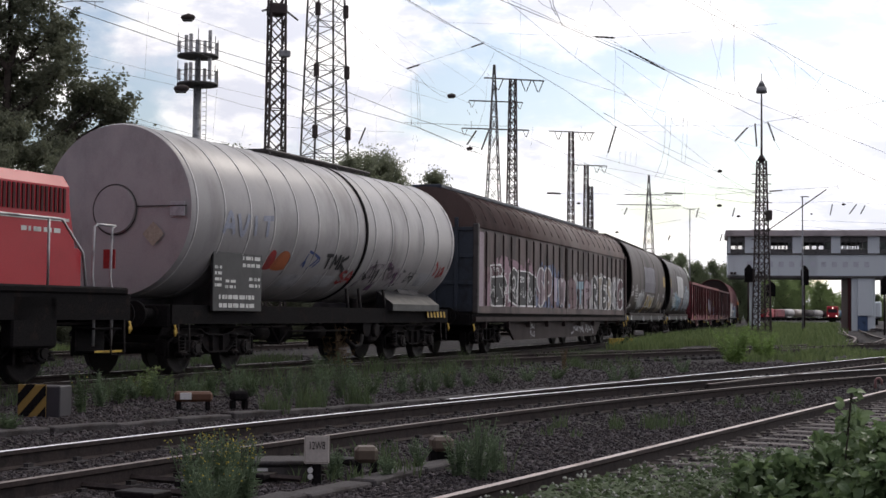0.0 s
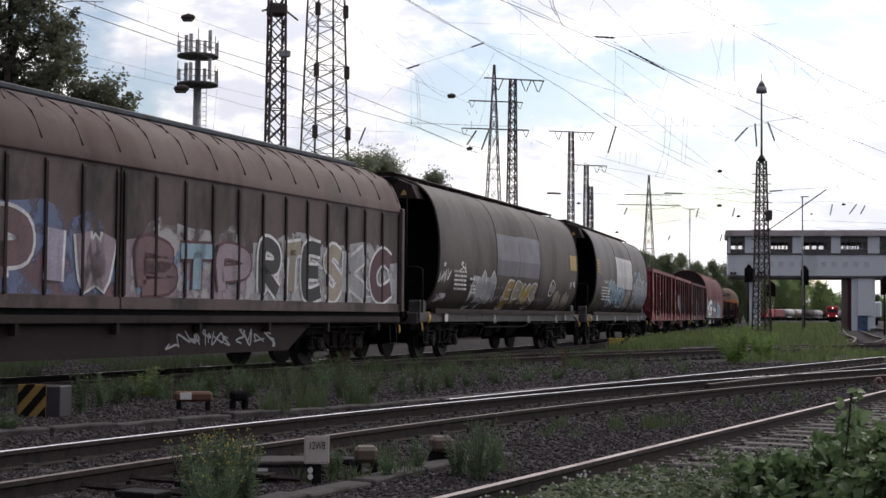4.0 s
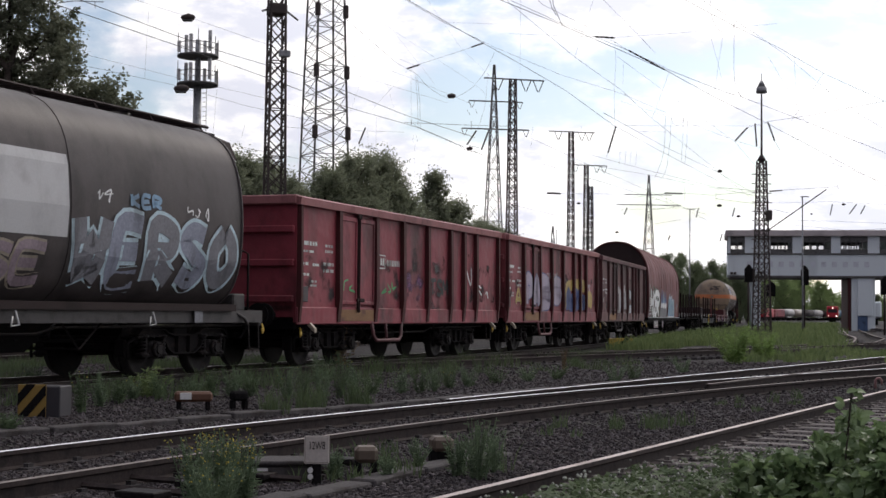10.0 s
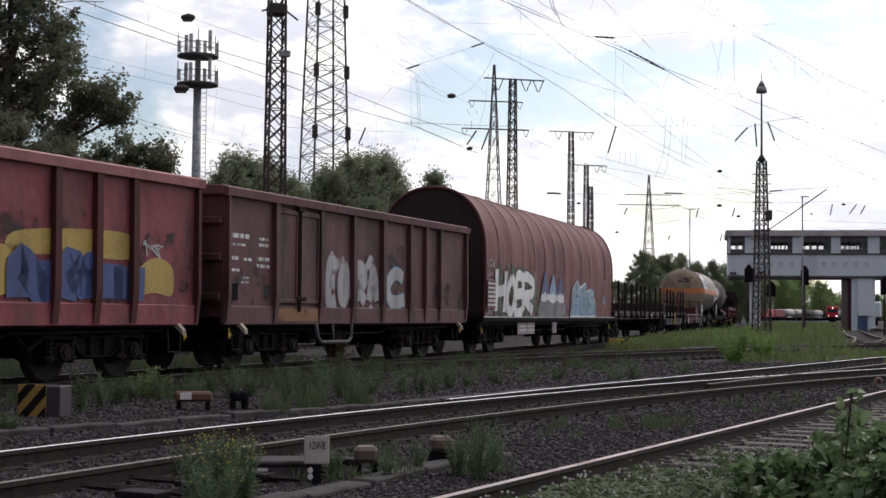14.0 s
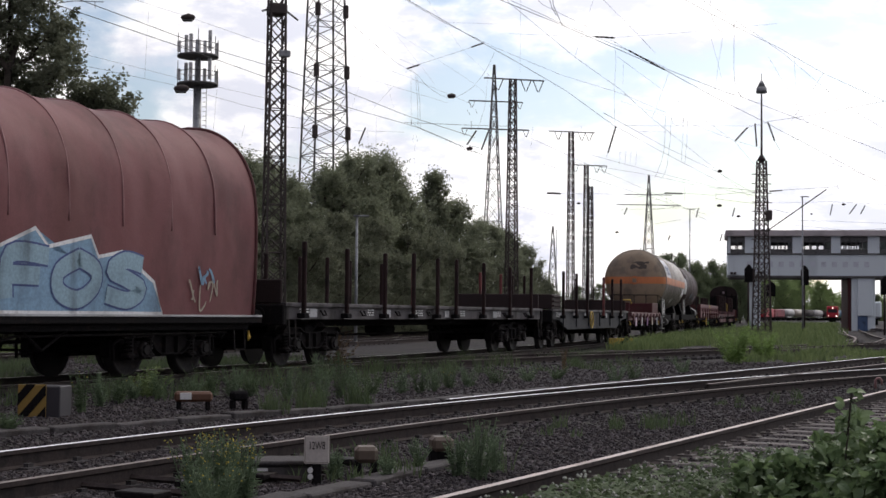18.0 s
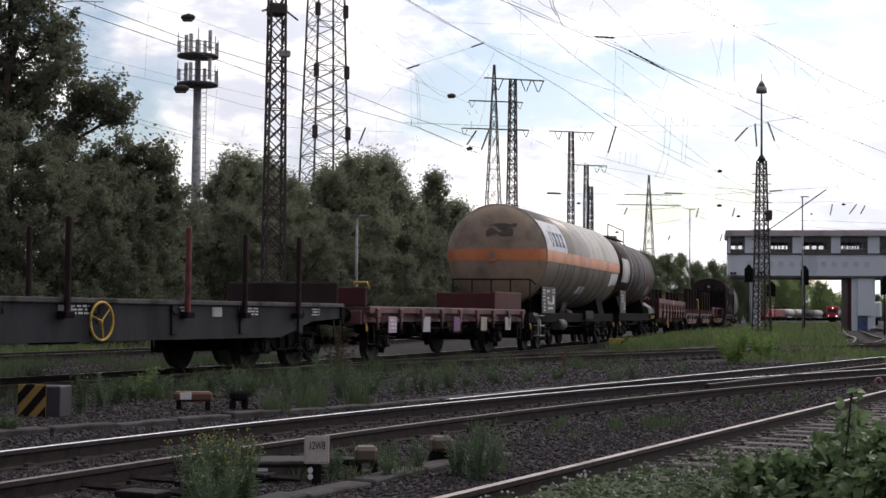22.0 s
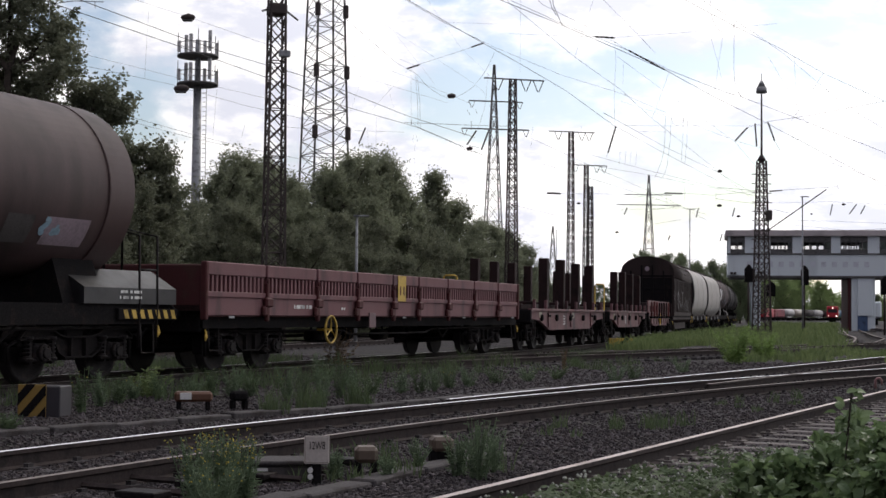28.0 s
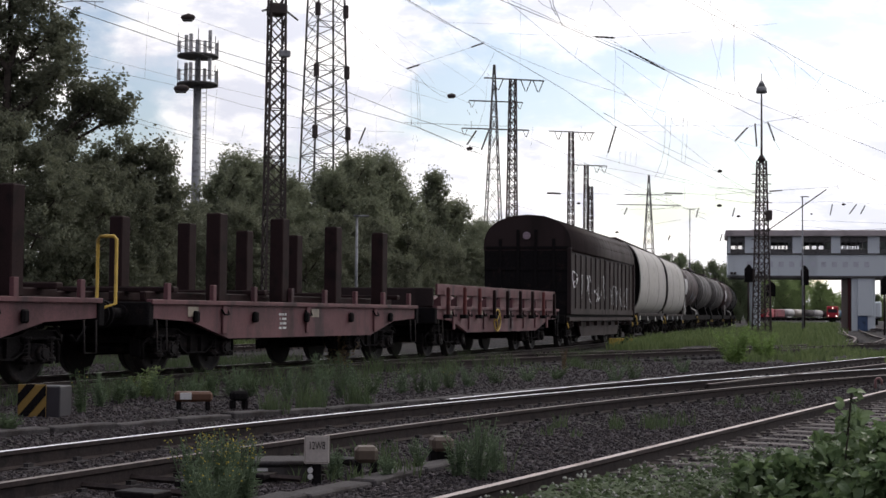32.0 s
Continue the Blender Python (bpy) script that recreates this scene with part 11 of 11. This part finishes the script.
def ground_cover():
    """Low pale-flowered clover along the foot of the picture and under the bramble."""
    rnd = random.Random(31)
    v, f, bv, bf = [], [], [], []
    for k in range(9000):
        y = rnd.uniform(8.2, 12.2)
        x = 0.4991 * y - 4.775 + 0.8 + rnd.uniform(0, 1) ** 1.4 * 3.6
        if y > 10.9 and x < 2.3 + rnd.uniform(-0.4, 0.4):
            continue
        z0 = ground_z(x, y)
        z = z0 + rnd.uniform(0.02, 0.27)
        c = Vector((x, y, z))
        a = Vector((rnd.gauss(0, 1), rnd.gauss(0, 1), rnd.gauss(0, 0.4))).normalized()
        b = a.cross(Vector((rnd.gauss(0, 0.4), rnd.gauss(0, 0.4), 1))).normalized()
        s = rnd.uniform(0.025, 0.06)
        for j in range(3):
            r = Matrix.Rotation(2.1 * j, 3, a.cross(b))
            d, e = r @ a, r @ b
            i = len(v)
            v += [c, c + d * s * 0.5 + e * s * 0.35, c + d * s, c + d * s * 0.5 - e * s * 0.35]
            f.append((i, i + 1, i + 2, i + 3))
        if rnd.random() < 0.16:
            i = len(bv)
            q = c + Vector((rnd.uniform(-0.03, 0.03), rnd.uniform(-0.03, 0.03), 0.05))
            s = rnd.uniform(0.007, 0.014)
            bv += [q + Vector(o) * s for o in ((1, 0, 0), (0, 1, 0), (-1, 0, 0), (0, -1, 0), (0, 0, 1), (0, 0, -1))]
            bf += [(i, i + 1, i + 4), (i + 1, i + 2, i + 4), (i + 2, i + 3, i + 4), (i + 3, i, i + 4), (i + 1, i, i + 5), (i + 2, i + 1, i + 5), (i + 3, i + 2, i + 5), (i, i + 3, i + 5)]
    stuff("ground_cover", "low green ground cover beside the near rail", "plants", v, f, M_GRASS)
    stuff("pale_blossom", "scattered pale clover blossoms", "plants", bv, bf, M_BLOOMW)


ground_cover()

# ---- small yard equipment ----
def points_sign():
    t = thing("number_sign", "small pale points sign lettered 12W8 on a short post", "sign", "", pose(-0.975, 11.6, ground_z(-0.975, 11.6), 0, 0, 4))
    bm = bmesh.new()
    bbox(bm, -0.035, 0.035, -0.03, 0.03, 0, 0.22, 0.006)
    part("post", bm, M_BLACK, t)
    bm = bmesh.new()
    bbox(bm, -0.1, 0.1, -0.045, -0.03, 0.17, 0.39, 0.012)
    part("plate", bm, plain("sign_plate_cream", (0.46, 0.42, 0.38)), t, "cream plate with rounded corners")
    me = text_mesh("12W8", 0.07)
    me.materials.append(M_BLACK)
    share("lettering", me, t, pose(0, -0.0475, 0.31, 90, 0, 0) @ Matrix.Diagonal((0.74, 1.25, 1, 1)))
    bm = bmesh.new()
    for z in (0.07, 0.12):
        tube(bm, (-0.05, -0.03, z), (-0.05, -0.05, z), 0.022, 0.022, 10)
    part("reflector", bm, M_WHITE, t)


points_sign()


def hazard_box():
    t = thing("hazard_box", "grey steel cabinet with a yellow and black striped end", "cabinet", "", pose(-5.09, 17.8, ground_z(-4.9, 18.0) - 0.055, 0, 0, -6))
    bm = bmesh.new()
    bbox(bm, 0.0, 0.5, 0.0, 0.4, 0, 0.42, 0.012)
    part("body", bm, plain("box_grey", (0.030, 0.027, 0.032)), t)
    bm = bmesh.new()
    bbox(bm, -0.02, 0.33, -0.02, 0.0, 0.02, 0.44, 0.006)
    p = part("striped_plate", bm, plain("grimy_yellow", (0.27, 0.17, 0.035)), t, "grimy yellow plate with black stripes")
    for k in range(3):
        bm = bmesh.new()
        prev = None
        for n in range(11):
            x = -0.02 + 0.035 * n
            lo, hi = (min(0.44, max(0.02, -0.36 + 0.27 * k + 1.15 * (x + 0.02) + dz)) for dz in (0.0, 0.14))
            cur = (bm.verts.new((x, -0.024, lo)), bm.verts.new((x, -0.024, hi))) if hi - lo > 0.004 else None
            if prev and cur:
                bm.faces.new((prev[0], cur[0], cur[1], prev[1]))
            prev = cur
        part("black_stripe", bm, M_BLACK, p)


hazard_box()


def point_motor(x, y, rot, m, label, w=0.42):
    """A low cast box with a lid on two legs."""
    t = thing("point_lever_box", label, "points machine", "", pose(x, y, ground_z(x, y), 0, 0, rot))
    bm = bmesh.new()
    bbox(bm, -w / 2, w / 2, -0.12, 0.12, 0.12, 0.25, 0.03)
    part("lid", bm, m, t)
    for sx in (-1, 1):
        bm = bmesh.new()
        bbox(bm, sx * w * 0.38 - 0.03, sx * w * 0.38 + 0.03, -0.08, 0.08, -0.02, 0.13, 0.01)
        part("leg", bm, M_BLACK, t)
    return t


M_RUSTBOX = plain("rusty_box", (0.105, 0.045, 0.022))
M_TANBOX = plain("tan_box", (0.10, 0.072, 0.052))
b = point_motor(-3.3, 19.6, 12, M_RUSTBOX, "rust-orange points box on short legs with a white plate", 0.5)
bm = bmesh.new()
bbox(bm, -0.18, -0.03, -0.135, -0.12, 0.15, 0.24, 0.004)
part("white_plate", bm, M_WHITE, b)
point_motor(-2.75, 20.0, 20, M_BLACK, "black points lever box on the ballast", 0.22)
point_motor(-0.62, 12.2, 6, M_TANBOX, "tan capped points bollard beside the sign", 0.19)
b = point_motor(0.0, 13.3, 10, M_TANBOX, "tan capped points bollard in the weeds", 0.2)
bm = bmesh.new()
bbox(bm, -0.09, 0.09, -0.07, 0.07, -0.02, 0.13, 0.02)
part("casting", bm, M_BLACK, b)
t = thing("cable_box", "low grey cable box with a flat lid", "cable box", "", pose(-1.28, 12.0, ground_z(-1.3, 12.0), 0, 0, 8))
bm = bmesh.new()
bbox(bm, -0.27, 0.27, -0.2, 0.2, 0, 0.13, 0.02)
part("body", bm, M_SILL, t)
bm = bmesh.new()
bbox(bm, -0.3, 0.3, -0.23, 0.23, 0.13, 0.165, 0.01)
part("lid", bm, M_CONC, t)
bm = bmesh.new()
bbox(bm, -0.28, -0.13, -0.212, -0.2, 0.04, 0.11, 0.004)
part("white_plate", bm, M_WHITE, t)
t = thing("buffer_post", "small yellow and black striped marker post", "marker post", "", pose(6.9, 56.5, -0.2))
bm = bmesh.new()
bbox(bm, -0.5, 0.4, -0.1, 0.1, 0, 0.42, 0.02)
p = part("board", bm, M_YELLOW, t)
bm = bmesh.new()
bm.faces.new([bm.verts.new(q) for q in ((-0.3, -0.104, 0.0), (-0.1, -0.104, 0.0), (0.3, -0.104, 0.42), (0.1, -0.104, 0.42))])
part("black_stripe", bm, M_BLACK, p)
t = thing("hose_hook", "small pinkish tube hook beside the rail", "hook", "", pose(8.3, 28.0, -0.26))
bm = bmesh.new()
pipe(bm, [(-0.06, 0, 0), (-0.06, 0, 0.16), (-0.03, 0, 0.2), (0.03, 0, 0.2), (0.06, 0, 0.16), (0.06, 0, 0.08)], 0.022)
part("tube", bm, plain("pinkish_paint", (0.3, 0.16, 0.15)), t)


# points rods and blades between the near rails
def rodding():
    t = thing("point_rodding", "rusty points rods and slide plates between the rails", "points rod", "", pose(-1.9, 11.9, ZN - 0.13, 0, 0, 64))
    for k in range(4):
        bm = bmesh.new()
        bar(bm, (-1.2 + k * 0.6, -0.9, 0.02), (-1.2 + k * 0.6 + 0.05, 0.9, 0.02), 0.035)
        part("rod", bm, M_RAIL, t)
    for k in range(5):
        bm = bmesh.new()
        bbox(bm, -1.5 + k * 0.7, -1.28 + k * 0.7, -0.62, -0.28, 0.0, 0.05, 0.008)
        part("slide_plate", bm, M_STEEL, t)


rodding()


# ---- ballast stones in the foreground, laid loose ----
def ballast():
    rnd = random.Random(44)
    v, f = [], []
    for k in range(82000):
        y = 9.6 + 34 * rnd.random() ** 1.9
        x = -0.33 * y + rnd.random() * (0.66 * y)
        d = x - (0.4991 * y - 4.775)
        if 0.05 < d < 1.6 and rnd.random() < 0.45:
            continue
        z = ground_z(x, y)
        r = rnd.uniform(0.012, 0.030) * (1 + 0.012 * (y - 9))
        a = rnd.uniform(0, 6.28)
        i = len(v)
        ca, sa = math.cos(a), math.sin(a)
        for sx, sy, sz in ((-1, -0.7, -0.6), (1, -0.8, -0.6), (0.8, 0.9, -0.6), (-0.9, 0.7, -0.6), (-0.5, -0.4, 0.7), (0.6, -0.5, 0.5), (0.4, 0.5, 0.8), (-0.6, 0.4, 0.55)):
            jx, jy, jz = (q * rnd.uniform(0.7, 1.2) for q in (sx, sy, sz))
            v.append((x + r * (ca * jx - sa * jy), y + r * (sa * jx + ca * jy), z + 0.004 + r * jz * 0.8))
        f += [(i + 4, i + 5, i + 6, i + 7), (i, i + 1, i + 5, i + 4), (i + 1, i + 2, i + 6, i + 5), (i + 2, i + 3, i + 7, i + 6), (i + 3, i, i + 4, i + 7)]
    stuff("ballast_stones", "loose grey ballast stones between the tracks", "stones", v, f, M_STONE)


ballast()

# ---- pieces: sleepers, fastenings and trough slabs ----
def sleeper_mesh(m):
    bm = bmesh.new()
    box(bm, -0.13, 0.13, -1.28, 1.28, -0.14, 0.0)
    bmesh.ops.bevel(bm, geom=[e for e in bm.edges if all(q.co.z > -0.01 for q in e.verts)], offset=0.02, segments=1, affect="EDGES")
    for y in (-0.7535, 0.7535):
        box(bm, -0.09, 0.09, y - 0.17, y + 0.17, 0.0, 0.018)
        for s in (-1, 1):
            box(bm, -0.035, 0.035, y + s * 0.10 - 0.025, y + s * 0.10 + 0.025, 0.018, 0.05)
    me = bpy.data.meshes.new("sleeper")
    bm.to_mesh(me); bm.free()
    me.materials.append(m)
    return me


SLEEPER = sleeper_mesh(M_SLEEP)
PALE_SLEEPER = sleeper_mesh(M_PALESLEEP)


def lay_sleepers():
    for root, pts, z, (s0, s1) in SLEEPER_JOBS:
        run, nxt = 0.0, s0
        count = 0
        for (ax, ay), (bx, by) in zip(pts, pts[1:]):
            l = math.hypot(bx - ax, by - ay)
            while nxt <= run + l and nxt <= s1:
                u = (nxt - run) / l
                if nxt >= run:
                    share("sleeper", PALE_SLEEPER if root.name == "track_first" else SLEEPER, root, pose(ax + (bx - ax) * u, ay + (by - ay) * u, z + (0.02 if root.name == "track_first" else 0), 0, 0, math.degrees(math.atan2(by - ay, bx - ax)) + random.uniform(-1, 1)))
                    count += 1
                nxt += 0.62
            run += l


lay_sleepers()


def slab_mesh(l, w, h):
    bm = bmesh.new()
    bbox(bm, -l / 2, l / 2, -w / 2, w / 2, -h, 0, 0.015)
    me = bpy.data.meshes.new("slab")
    bm.to_mesh(me); bm.free()
    me.materials.append(M_CONC)
    return me


SLAB = slab_mesh(0.95, 0.24, 0.14)


def cable_trough(name, label, fn, y0, y1, dz):
    root = thing(name, label, "cable trough")
    tagged(root, kind="structure")
    y = y0
    while y < y1:
        d = (fn(y + 0.05) - fn(y)) / 0.05
        l = math.hypot(1, d)
        x = fn(y)
        share("slab", SLAB, root, pose(x, y, ground_z(x, y) + dz + random.uniform(-0.012, 0.012), random.uniform(-1.5, 1.5), random.uniform(-1, 1), math.degrees(math.atan2(1, d)) + random.uniform(-1.2, 1.2)))
        y += 1.0 / l


cable_trough("cable_trough_far", "row of dirty concrete trough lids beside the main track", lambda y: -0.27 + (y - 22.5) * 0.60 - 0.002 * (y - 22.5) ** 2, 13.0, 36.0, 0.06)
cable_trough("cable_trough_near", "row of broken concrete trough lids beside the near track", lambda y: -1.06 + (y - 10.62) * 0.45, 10.2, 14.6, 0.05)


motions()
